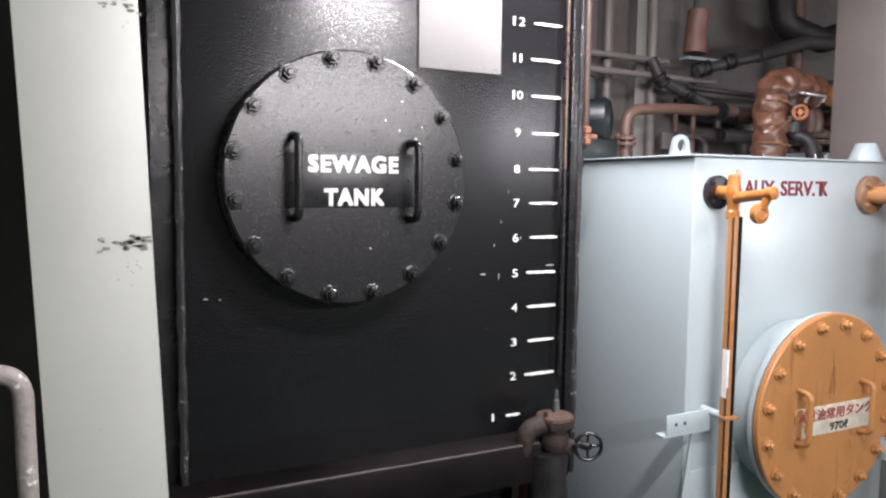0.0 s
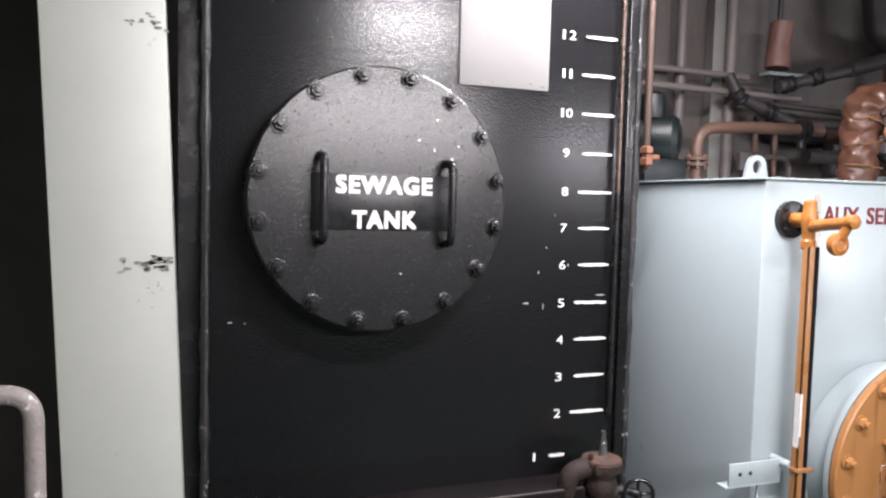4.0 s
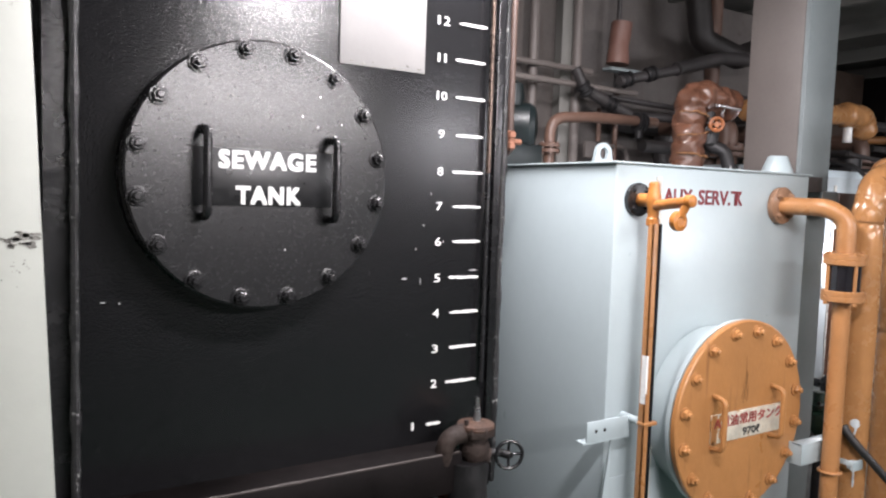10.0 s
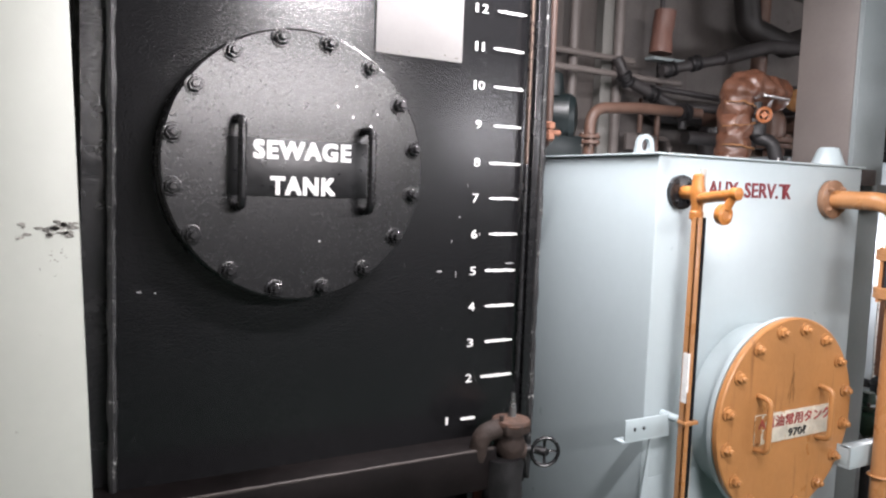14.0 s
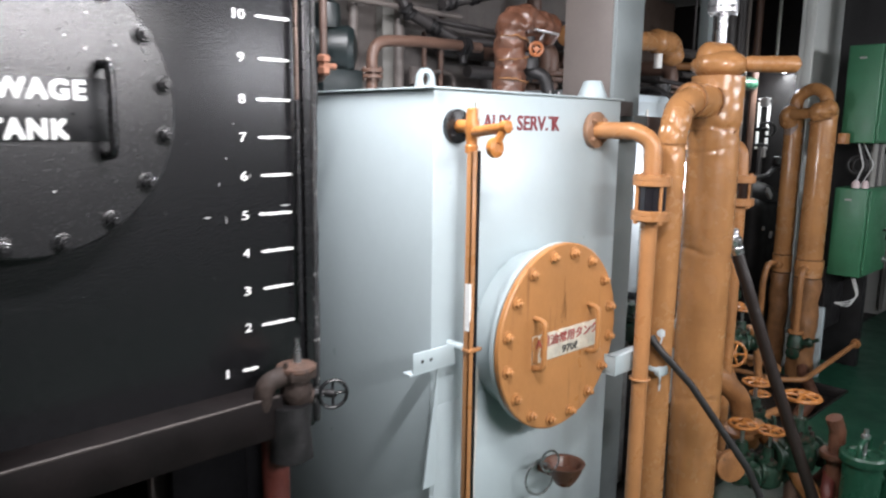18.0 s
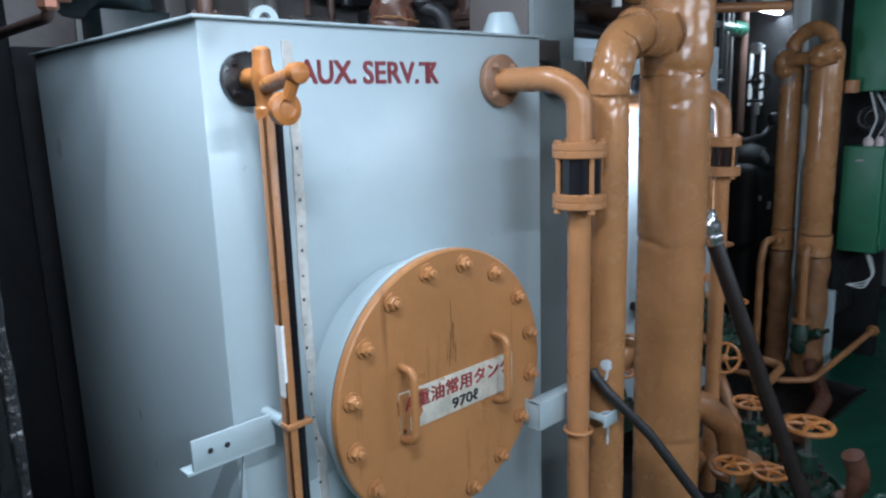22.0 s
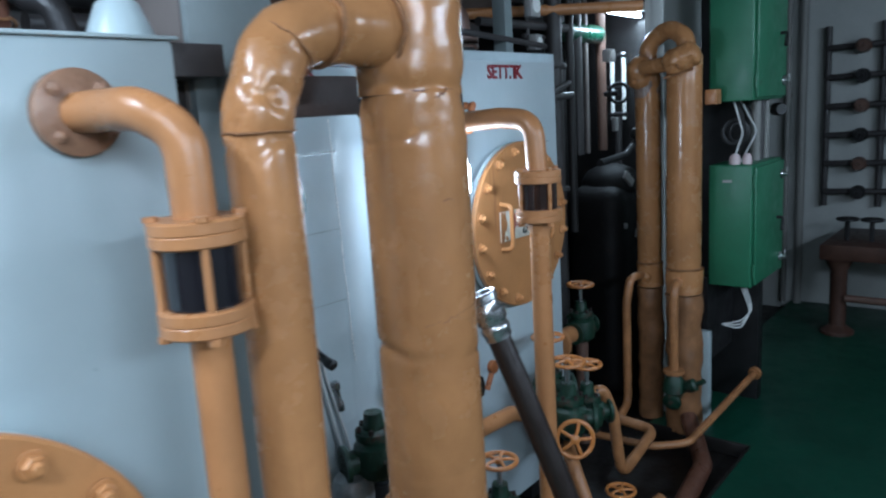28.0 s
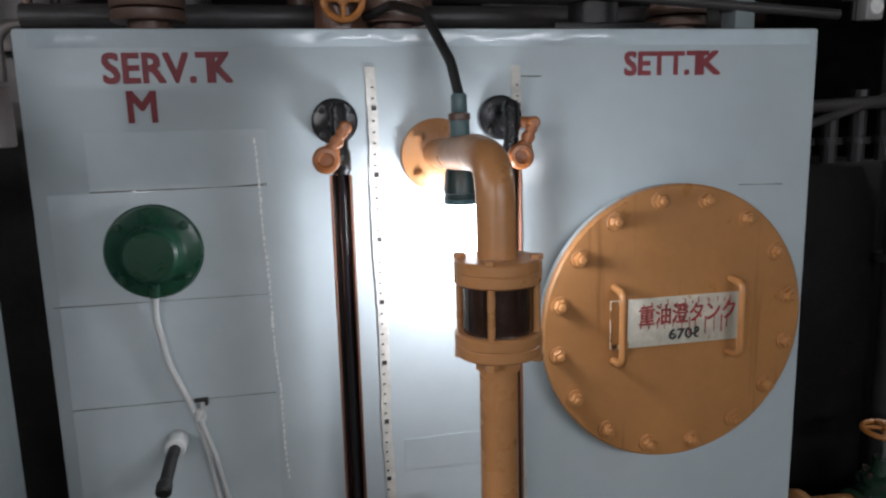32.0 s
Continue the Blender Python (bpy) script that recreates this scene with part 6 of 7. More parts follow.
# ---- machinery floor beyond the riser ----


def green_valve(name_label):
    """A globe valve at the origin, its wheel on top, flanged both sides along x."""
    v = thing("globe_valve", (0, 0, 0), name_label, "valve", "manifold valves")
    bm = B()
    lathe(bm, pose(0, 0, -0.06), [(0.03, 0), (0.058, 0.02), (0.066, 0.06), (0.058, 0.10), (0.040, 0.115), (0.052, 0.12), (0.052, 0.14), (0.030, 0.146), (0.024, 0.19)], 22)
    cyl(bm, (-0.095, 0, 0), (0.095, 0, 0), 0.034, 18)
    for q in range(7):
        lathe(bm, pose(0.05 * math.cos(q * 2.4), 0.05 * math.sin(q * 2.4), -0.02 + 0.012 * q, 20 * q, 33 * q, 0), [(0.008, -0.016), (0.016, -0.008), (0.016, 0.008), (0.008, 0.016)], 8)
    for x in (-0.095, 0.081):
        lathe(bm, pose(x, 0, 0, 0, 90, 0), [(0.050, 0), (0.052, 0.002), (0.052, 0.012), (0.050, 0.014)], 20)
    part("valve_body", bm, VALVEGREEN, v, "dirty green valve casting")
    for k in range(6):
        bm = B()
        a = k * math.pi / 3
        cyl(bm, (0.043 * math.cos(a), 0.043 * math.sin(a), 0.07), (0.043 * math.cos(a), 0.043 * math.sin(a), 0.095), 0.007, 6)
        part("bonnet_bolt", bm, RUSTM, v)
    bm = B()
    cyl(bm, (0, 0, 0.12), (0, 0, 0.215), 0.009, 10)
    part("stem", bm, STEEL, v)
    w = part("handwheel", wheel_bm(0.056, 0.0075, 5, 0.015), ORANGE, v, "orange spoked handwheel")
    w.matrix_basis = pose(0, 0, 0.205)
    return v


valve0 = green_valve("dirty green globe valve with an orange handwheel")
VALVES = [(2.50, 0.31, 0.522, -40, 1.0), (2.45, 0.20, 0.450, -55, 1.05), (2.57, 0.19, 0.425, -35, 0.95), (1.86, -0.20, 0.262, -60, 1.0), (1.715, -0.45, 0.25, -30, 1.25), (1.525, -0.295, 0.185, -50, 1.0), (1.615, -0.375, 0.165, -20, 0.95), (1.545, 0.27, 0.665, -25, 1.0), (3.24, 0.58, 0.52, 5, 1.05), (1.68, 0.22, 0.34, 0, 0.9), (2.53, 0.04, -0.01, 15, 0.9), (1.87, 0.10, 0.365, 20, 0.95)]
for i, (x, y, z, a, s) in enumerate(VALVES):
    m = Matrix.Translation((x, y, z)) @ pose(0, 0, 0, 0, 0, a) @ Matrix.Scale(s, 4)
    if i == 0:
        valve0.matrix_basis = m
    else:
        c = copy_thing(valve0, m)
        if (x, y) == (1.545, 0.27):     # this one has lost its wheel and stem
            for ch in list(c.children):
                if ch.name.startswith(("handwheel", "stem")):
                    bpy.data.objects.remove(ch)
            tagged(c, "dirty green globe valve without its handwheel", "valve", "manifold valves")
ob = copy_thing(valve0, Matrix.Translation((2.555, 0.294, 0.36)) @ pose(0, 0, 0, 0, 0, -48) @ pose(0, 0, 0, 78, 0, 0) @ Matrix.Scale(1.15, 4))


def pipe_thing(name, pts, r, mat, label, rad=0.07, flanges=()):
    o = thing(name, pts[0], label, "pipe", "manifold pipes")
    bm = B()
    sweep(bm, bend(pts, rad), r, 16)
    part("pipe", bm, mat, o)
    for p, ax in flanges:
        bm = B()
        cyl(bm, Vector(p) - Vector(ax) * 0.012, Vector(p) + Vector(ax) * 0.012, r * 1.9, 20, bev=0.002)
        fl = part("flange", bm, mat, o)
    return o


pipe_thing("manifold_pipe", [(2.56, 0.20, 0.46), (2.64, 0.165, 0.52), (2.66, 0.13, 0.40), (2.66, 0.10, 0.16), (3.06, 0.14, 0.18), (3.05, 0.38, 0.20), (3.2, 0.42, 0.12)], 0.022, TANDIRTY, "ochre pipe looping over the bilge")
pipe_thing("manifold_pipe", [(2.42, 0.25, 0.46), (2.16, 0.25, 0.565), (1.80, 0.25, 0.590), (1.66, 0.24, 0.50), (1.64, 0.22, 0.36)], 0.027, TAN, "ochre manifold pipe before the tank", flanges=(((1.80, 0.25, 0.590), (1, 0, 0)),))
pipe_thing("manifold_pipe", [(2.53, 0.27, 0.34), (2.40, 0.16, 0.30), (2.36, 0.06, 0.12), (2.50, 0.0, 0.06), (2.75, -0.02, 0.05)], 0.026, TANDIRTY, "ochre pipe bending down to the bilge")
pipe_thing("manifold_pipe", [(1.38, -0.10, 0.56), (1.54, -0.16, 0.565), (1.64, -0.22, 0.46), (1.69, -0.25, 0.24), (1.80, -0.22, 0.22)], 0.046, TANDIRTY, "thick ochre pipe bending down before the riser", 0.12, (((1.675, -0.241, 0.31), (0.2, -0.1, -0.97)),))
pipe_thing("manifold_pipe", [(1.715, -0.45, 0.17), (1.715, -0.45, -0.002)], 0.036, BROWNPIPE, "brown upright pipe under a large valve")
pipe_thing("manifold_pipe", [(1.87, 0.10, 0.31), (1.87, 0.10, -0.06)], 0.03, TANDIRTY, "short dirty ochre pipe under a valve")
pipe_thing("manifold_pipe", [(1.545, 0.27, 0.59), (1.545, 0.27, -0.06)], 0.03, DARKIRON, "dark upright pipe under a valve beside the tank")
pipe_thing("manifold_pipe", [(1.62, -0.62, 0.0), (1.66, -0.60, 0.16), (1.75, -0.58, 0.22), (1.86, -0.50, 0.10), (1.90, -0.40, 0.0)], 0.026, REDPIPE, "reddish pipe loop on the deck", 0.06)
pipe_thing("manifold_pipe", [(1.72, -0.60, 0.0), (1.72, -0.60, 0.40), (1.70, -0.585, 0.46)], 0.032, LAGDARK, "rusty ochre upright pipe beside the strainer", 0.04, (((1.72, -0.60, 0.30), (0, 0, 1)), ((1.72, -0.60, 0.12), (0, 0, 1))))
pot = thing("filter_pot", (1.475, 0.30, -0.06), "dull grey metal filter pot between tank and riser", "filter")
bm = B()
lathe(bm, pose(1.475, 0.30, -0.06), [(0.055, 0), (0.055, 0.56), (0.072, 0.57), (0.072, 0.60), (0.060, 0.61), (0.060, 0.66), (0.045, 0.69), (0.016, 0.70)], 28)
part("pot", bm, pmat("dull_cast_alloy", (0.34, 0.35, 0.35), 0.42, metal=0.5, var=0.3, scale=16, bump=0.06), pot)
me = bolt_mesh("bolt", 0.008, 0.012, STEEL)
for k in range(8):
    place("bolt", me, pot, "", Matrix.Translation((1.475 + 0.066 * math.cos(k * math.pi / 4), 0.30 + 0.066 * math.sin(k * math.pi / 4), 0.54)) @ pose(0, 0, 0, -90))
pipe_thing("manifold_pipe", [(1.80, -0.28, 0.26), (1.72, -0.42, 0.22), (1.62, -0.62, 0.06)], 0.04, TANDIRTY, "ochre flanged pipe down to the deck", flanges=(((1.74, -0.38, 0.235), (0.4, 0.8, 0.3)),))
pipe_thing("manifold_pipe", [(1.42, -0.30, 0.24), (1.55, -0.10, 0.20), (1.90, 0.02, 0.14), (2.2, 0.1, 0.1)], 0.035, TANDIRTY, "ochre manifold pipe low in the bilge", flanges=(((1.42, -0.30, 0.24), (0.54, 0.83, -0.12)),))
pipe_thing("manifold_pipe", [(1.30, 0.0, 0.70), (1.50, 0.06, 0.70), (1.62, 0.18, 0.665)], 0.028, TAN, "ochre pipe between riser and valve", flanges=(((1.47, 0.05, 0.70), (1, 0.2, 0)),))
pipe_thing("manifold_pipe", [(3.04, 0.42, 0.10), (3.06, 0.15, 0.10), (3.16, 0.03, 0.105), (3.86, -0.04, 0.215)], 0.0165, TANDIRTY, "ochre pipe rising towards a corroded elbow", 0.1, (((3.85, -0.04, 0.213), (0.97, 0, 0.22)),))
pipe_thing("manifold_pipe", [(2.75, -0.07, -0.03), (3.20, -0.02, 0.0), (3.42, 0.10, 0.02), (3.50, 0.18, 0.12)], 0.040, LAGDARK, "lagged ochre pipe from the floor to the twin risers", 0.12)
pipe_thing("manifold_pipe", [(3.24, 0.58, 0.46), (3.24, 0.58, -0.06)], 0.03, BROWNPIPE, "brown upright pipe under a valve")
pipe_thing("manifold_pipe", [(3.14, 0.58, 0.52), (2.845, 0.58, 0.53)], 0.04, TAN, "ochre stub pipe from the tank side", flanges=(((2.97, 0.56, 0.525), (1, 0, 0)),))

# twin lagged risers with their branch lines
twin = thing("twin_riser", (3.54, 0.28, 0), "pair of tall ochre lagged pipes joined at the top", "pipe")
bm = B()
wrapped(bm, fine_line((3.585, 0.385, 0.80), (3.58, 0.385, 1.72), 0.015), 0.058, 21, 0.025, 32, False)
part("lagging", bm, LAG, twin)
bm = B()
wrapped(bm, fine_line((3.52, 0.19, 0.80), (3.52, 0.185, 1.80), 0.015), 0.077, 22, 0.02, 36, False)
part("lagging", bm, LAG, twin)
for nm, pts, r, sd, wb in (("head_arch", dense([(3.60, 0.40, 1.66), (3.60, 0.385, 1.83), (3.575, 0.28, 1.885), (3.55, 0.19, 1.84), (3.54, 0.18, 1.70)], 0.08, 0.006), 0.040, 23, 0.06),
                       ("head_elbow", dense([(3.565, 0.395, 1.62), (3.545, 0.41, 1.715), (3.48, 0.37, 1.725)], 0.05, 0.005), 0.060, 24, 0.12),
                       ("head_link", fine_line((3.50, 0.385, 1.715), (3.44, 0.20, 1.725), 0.005), 0.033, 26, 0.10),
                       ("head_wrap", dense([(3.455, 0.245, 1.705), (3.440, 0.17, 1.735), (3.470, 0.10, 1.775)], 0.05, 0.004), 0.056, 27, 0.16)):
    bm = B()
    wrapped(bm, pts, r, sd, wb, 48, crease=0.11)
    part(nm, bm, LAG, twin, "lumpy wrapped joint at the pipe heads")
for k, (p0, p1) in enumerate((((3.405, 0.235, 1.66), (3.400, 0.10, 1.69)), ((3.400, 0.215, 1.77), (3.392, 0.16, 1.70)))):
    bm = B()
    sweep(bm, fine_line(p0, p1, 0.008), 0.005, 6, wob=0.8, seed=k)
    part("fold", bm, CRACK, twin)
for x, y, r in ((3.585, 0.385, 0.060), (3.52, 0.19, 0.079)):
    bm = B()
    torus(bm, pose(x, y, 0.796), r * 0.985, 0.004, 36, 6)
    part("seam", bm, CRACK, twin)
    bm = B()
    wrapped(bm, fine_line((x - r * 0.55, y + 0.02, 0.775), (x - r * 0.95, y - 0.01, 0.70), 0.006), 0.036, 70 + r * 100, 0.14, 36, crease=0.10)
    part("branch_wrap", bm, LAG, twin, "knotted cloth wrap round the branch")
for x, y, r in ((3.585, 0.385, 0.064), (3.52, 0.19, 0.085)):
    bm = B()
    sweep(bm, fine_line((x, y, 0.68), (x, y, 0.79), 0.02), r, 26, wob=0.10, seed=25 + r)
    part("band", bm, LAG, twin, "wrapped lagging band")
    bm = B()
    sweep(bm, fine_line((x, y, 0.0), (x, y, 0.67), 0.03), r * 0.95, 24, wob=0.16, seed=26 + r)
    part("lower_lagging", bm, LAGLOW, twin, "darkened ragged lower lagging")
    bm = B()
    sweep(bm, bend([(x - 0.04, y, 0.74), (x - 0.16, y - 0.02, 0.745), (x - 0.17, y - 0.02, 0.62), (x - 0.17, y - 0.02, 0.34)] if r > 0.07 else [(x - 0.04, y, 0.74), (x - 0.16, y + 0.03, 0.745), (x - 0.18, y + 0.04, 0.62), (x - 0.18, y + 0.04, 0.12), (x - 0.32, y + 0.02, 0.09)], 0.05), 0.020, 14)
    part("branch_pipe", bm, TANDIRTY, twin, "ochre branch pipe")
bm = B()
lathe(bm, pose(3.35, 0.17, 0.335), [(0.046, 0), (0.048, 0.002), (0.048, 0.016), (0.046, 0.018)], 18)
part("branch_flange", bm, TANDIRTY, twin)
bm = B()
lathe(bm, pose(3.35, 0.17, 0.22), [(0.03, 0), (0.05, 0.03), (0.045, 0.08), (0.03, 0.11)], 16)
lathe(bm, pose(3.42, 0.17, 0.24, 0, 70, 0), [(0.02, -0.12), (0.042, -0.11), (0.042, -0.095), (0.028, -0.09), (0.028, 0.0), (0.04, 0.01), (0.03, 0.03)], 14)
lathe(bm, pose(3.36, 0.12, 0.27, 60, 0, 0), [(0.02, 0), (0.03, 0.02), (0.03, 0.05), (0.012, 0.06), (0.012, 0.1)], 12)
part("branch_valve", bm, VALVEGREEN, twin, "dirty green valve on the branch")
bm = B()
box(bm, 3.60, 3.64, 0.10, 0.20, 0.25, 0.72, 0.002)
ob = tagged(part("pale_panel", bm, PALE, None), "narrow pale panel edge standing behind the twin risers", "panel")
ob.location = (0, 0, -0.25)

bm = B()
sweep(bm, fine_line((3.582, 0.385, 1.585), (3.58, 0.385, 1.66), 0.02), 0.0605, 26, wob=0.08, seed=41)
part("cloth_patch", bm, pmat("greyed_lagging", (0.24, 0.17, 0.13), 0.3, var=0.3, scale=20, bump=0.08), twin, "greyed cloth patch under the joint")
bm = B()
box(bm, 3.56, 3.63, 0.06, 0.11, 1.535, 1.60, 0.004)
part("bracket", bm, TAN, twin, "ochre pipe bracket")
# green switch cabinets


def cabinet(z0, z1, label):
    c = thing("switch_cabinet", (3.83, 0.03, z0), label, "cabinet", "green switch cabinets")
    bm = B()
    box(bm, 3.655, 4.12, -0.070, 0.125, z0, z1, 0.008, 3)
    part("body", bm, GREENBOX, c)
    bm = B()
    box(bm, 3.672, 4.108, -0.086, -0.0715, z0 + 0.012, z1 - 0.012, 0.005, 3)
    d = part("door", bm, GREENBOX, c)
    for z in (z0 + 0.14 * (z1 - z0), z1 - 0.14 * (z1 - z0)):
        bm = B()
        cyl(bm, (3.664, -0.079, z - 0.03), (3.664, -0.079, z + 0.03), 0.008, 10)
        part("hinge", bm, GREENBOX, d)
        bm = B()
        lathe(bm, pose(4.06, -0.086, z, 90), [(0.022, 0), (0.024, 0.003), (0.022, 0.008), (0.012, 0.010), (0.011, 0.024), (0.006, 0.026)], 18)
        box(bm, 4.052, 4.068, -0.116, -0.108, z - 0.012, z + 0.034, 0.003)
        part("latch", bm, STEEL, d, "bright metal latch")
    bm = B()
    sweep(bm, bend([(4.00, -0.086, z0 + 0.50 * (z1 - z0)), (4.00, -0.115, z0 + 0.50 * (z1 - z0)), (3.965, -0.118, z0 + 0.40 * (z1 - z0))], 0.015), 0.008, 10)
    part("handle", bm, RUBBER, d, "black drop handle")
    bm = B()
    box(bm, 3.6535, 3.656, 0.02, 0.06, z1 - 0.14 * (z1 - z0), z1 - 0.12 * (z1 - z0))
    part("label_strip", bm, PLATE, c)
    return c


cabinet(0.69, 1.258, "green painted steel switch cabinet on the bulkhead")
cabinet(1.541, 2.14, "tall green painted steel switch cabinet, mounted above another")
ob = thing("cable_bundle", (3.8, 0.05, 1.26), "loose grey cables between the two cabinets", "cable")
rr = random.Random(11)
for i in range(7):
    x = 3.69 + i * 0.04
    bm = B()
    sweep(bm, bend([(x, 0.03, 1.256), (x + rr.uniform(-0.04, 0.04), -0.02 + rr.uniform(-0.02, 0.02), 1.40), (x + rr.uniform(-0.02, 0.02), 0.03, 1.543)], 0.05), 0.0045, 8)
    part("cable", bm, CABLEM if i % 3 == 0 else RUBBER, ob)
for i in range(3):
    bm = B()
    sweep(bm, bend([(3.72 + i * 0.03, 0.0, 0.70), (3.73 + i * 0.02, -0.05, 0.56), (3.62, -0.04, 0.50 + 0.02 * i), (3.60, 0.04, 0.52)], 0.06), 0.0035, 8)
    part("cable", bm, CABLEM, ob)
for x, y, r in ((3.70, 0.02, 0.024), (3.715, -0.03, 0.020)):
    bm = B()
    lathe(bm, pose(x, y, 1.258), [(r, 0), (r * 1.05, 0.012), (r * 0.95, 0.035), (r * 0.5, 0.048)], 16)
    part("connector", bm, pmat("pinkish_white_plastic", (0.52, 0.42, 0.42), 0.4, var=0.12, bump=0.02), ob, "pinkish white cable connector")
bm = B()
torus(bm, pose(3.76, 0.04, 1.40, 0, 90, 30), 0.055, 0.010, 24, 8)
torus(bm, pose(3.77, 0.03, 1.40, 0, 80, 50), 0.045, 0.008, 24, 8)
part("coil", bm, RUBBER, ob, "coiled black cable")
for x, r in ((3.90, 0.022), (3.98, 0.016), (4.05, 0.020)):
    bm = B()
    cyl(bm, (x, -0.01, 1.258), (x, -0.01, 1.541), r, 12)
    part("conduit", bm, WALLGREY if r > 0.018 else DARKPIPE, ob)
bm = B()
lathe(bm, look((4.10, -0.06, 1.49), (3.2, -1.0, 1.5)) @ pose(0, 0, 0, 180), [(0.012, -0.05), (0.030, -0.04), (0.034, 0.0), (0.026, 0.02)], 18)
part("knob", bm, RUBBER, ob, "black round knob")
bm = B()
box(bm, 4.03, 4.10, 0.0, 0.3, 0.0, 2.7, 0.003)
box(bm, 3.66, 4.03, 0.128, 0.15, 0.3, 0.72)
structure("wall_bracket_frame", bm, DARKIRON, "dark steel frame carrying the cabinets")
bm = B()
box(bm, 3.66, 4.40, 0.40, 0.43, -0.06, 2.7, 0.002)
box(bm, 3.655, 3.675, 0.34, 0.398, -0.06, 2.7, 0.002)
structure("trim_panel_far", bm, WALLPALE, "pale painted steel panel behind the twin risers")
bm = B()
box(bm, 3.0, 4.4, 1.75, 1.9, -0.06, 2.65)
structure("wall_recess", bm, pmat("dirty_brown_bulkhead", (0.085, 0.058, 0.045), 0.6, var=0.45, scale=2.5, bump=0.04, stain=(0.03, 0.02, 0.016), amount=0.25, sscale=5), "sooty brown bulkhead behind the dark machinery")
ob = thing("far_pipe", (3.66, 0.43, 2.01), "ochre pipe end under the deckhead over the dark machinery", "pipe")
bm = B()
cyl(bm, (3.66, 0.44, 2.012), (3.10, 1.28, 2.04), 0.026, 18, bev=0.008)
part("pipe", bm, TAN, ob)
bm = B()
cyl(bm, (3.30, 0.98, 2.05), (3.30, 0.98, 2.72), 0.008, 8)
part("hanger", bm, DARKPIPE, ob)

# machinery in the dark between tank and cabinets; its near-black colour and added blocks paint the unlit depth
ob = thing("dark_engine", (3.1, 1.3, 0), "black blocks added to keep the unlit machinery space dark", "machine")
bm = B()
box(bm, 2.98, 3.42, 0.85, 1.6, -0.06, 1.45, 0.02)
part("block", bm, UNLITBLACK, ob)
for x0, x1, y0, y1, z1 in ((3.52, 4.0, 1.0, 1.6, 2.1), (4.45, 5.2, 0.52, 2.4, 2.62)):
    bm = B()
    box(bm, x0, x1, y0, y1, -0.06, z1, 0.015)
    part("block", bm, UNLITBLACK, ob)
for i in range(5):
    bm = B()
    cyl(bm, (3.0 + i * 0.09, 0.80, 1.45), (3.0 + i * 0.09, 0.80, 1.62 + 0.03 * (i % 2)), 0.022, 10)
    lathe(bm, pose(3.0 + i * 0.09, 0.80, 1.50), [(0.035, 0), (0.035, 0.02)], 12)
    part("fuel_valve", bm, DARKIRON, ob)
bm = B()
cyl(bm, (2.9, 0.78, 1.60), (3.5, 0.74, 1.62), 0.018, 12)
cyl(bm, (2.95, 0.76, 1.52), (3.48, 0.74, 1.68), 0.012, 10)
part("rail", bm, DARKPIPE, ob)
bm = B()
lathe(bm, pose(3.90, 0.935, 1.955, 0, 90, 0), [(0.01, -0.29), (0.035, -0.28), (0.05, -0.25), (0.05, 0.25), (0.035, 0.28), (0.01, 0.29)], 22)
ob2 = tagged(part("air_bottle", bm, GREEN, None), "small green air bottle hanging under the deckhead", "bottle")
bm = B()
cyl(bm, (2.9, 0.85, 1.95), (3.6, 0.82, 1.95), 0.02, 10)
cyl(bm, (2.9, 0.95, 2.1), (3.6, 0.92, 2.1), 0.03, 10)
cyl(bm, (3.9, 0.935, 2.0), (3.9, 0.935, 2.70), 0.016, 10)
part("hanger", bm, DARKPIPE, ob)

ob = thing("engine_cover", (4.05, 0.8, -0.06), "black rounded engine cover in the unlit space", "machine")
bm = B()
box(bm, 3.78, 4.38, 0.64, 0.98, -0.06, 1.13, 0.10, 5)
part("cover", bm, UNLITBLACK, ob)
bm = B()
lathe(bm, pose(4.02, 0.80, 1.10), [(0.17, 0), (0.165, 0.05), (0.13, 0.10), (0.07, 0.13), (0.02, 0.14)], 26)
part("dome", bm, UNLITBLACK, ob)
bm = B()
sweep(bm, bend([(3.62, 0.66, 1.275), (3.95, 0.68, 1.29), (4.15, 0.70, 1.36), (4.40, 0.72, 1.37)], 0.05), 0.018, 12)
part("lever", bm, DARKIRON, ob)
bm = B()
lathe(bm, pose(4.10, 0.68, 1.36), [(0.01, 0), (0.03, 0.01), (0.036, 0.035), (0.03, 0.06), (0.01, 0.07)], 18)
part("lever_knob", bm, RUBBER, ob)
for x, y, z, w, h, ry in ((3.86, 0.62, 1.17, 0.10, 0.045, 35), (3.80, 0.66, 1.46, 0.04, 0.07, 0), (3.98, 0.63, 0.86, 0.02, 0.05, 20), (3.84, 0.63, 0.92, 0.012, 0.03, 0)):
    bm = B()
    obox(bm, pose(x, y, z, 0, ry, 0), w, 0.02, h, 0.004)
    part("bright_fitting", bm, PLATE, ob, "pale fitting catching the light")
for x, y, r, z0, mt in ((3.70, 0.86, 0.022, 0.9, DIMBROWN), (3.88, 0.92, 0.030, 1.3, DARKPIPE), (4.00, 0.93, 0.014, 1.3, PILLARBR), (4.22, 0.95, 0.028, 1.3, BROWNPIPE)):
    bm = B()
    cyl(bm, (x, y, z0), (x, y, 2.7), r, 14)
    part("pipe", bm, mt, ob)
bm = B()
wheel = look((3.93, 0.70, 1.62), (1.5, -0.6, 1.6))
torus(bm, wheel, 0.05, 0.009, 24, 8)
cyl(bm, (3.93, 0.70, 1.62), (3.97, 0.80, 1.62), 0.014, 10)
part("gauge_ring", bm, DARKIRON, ob)

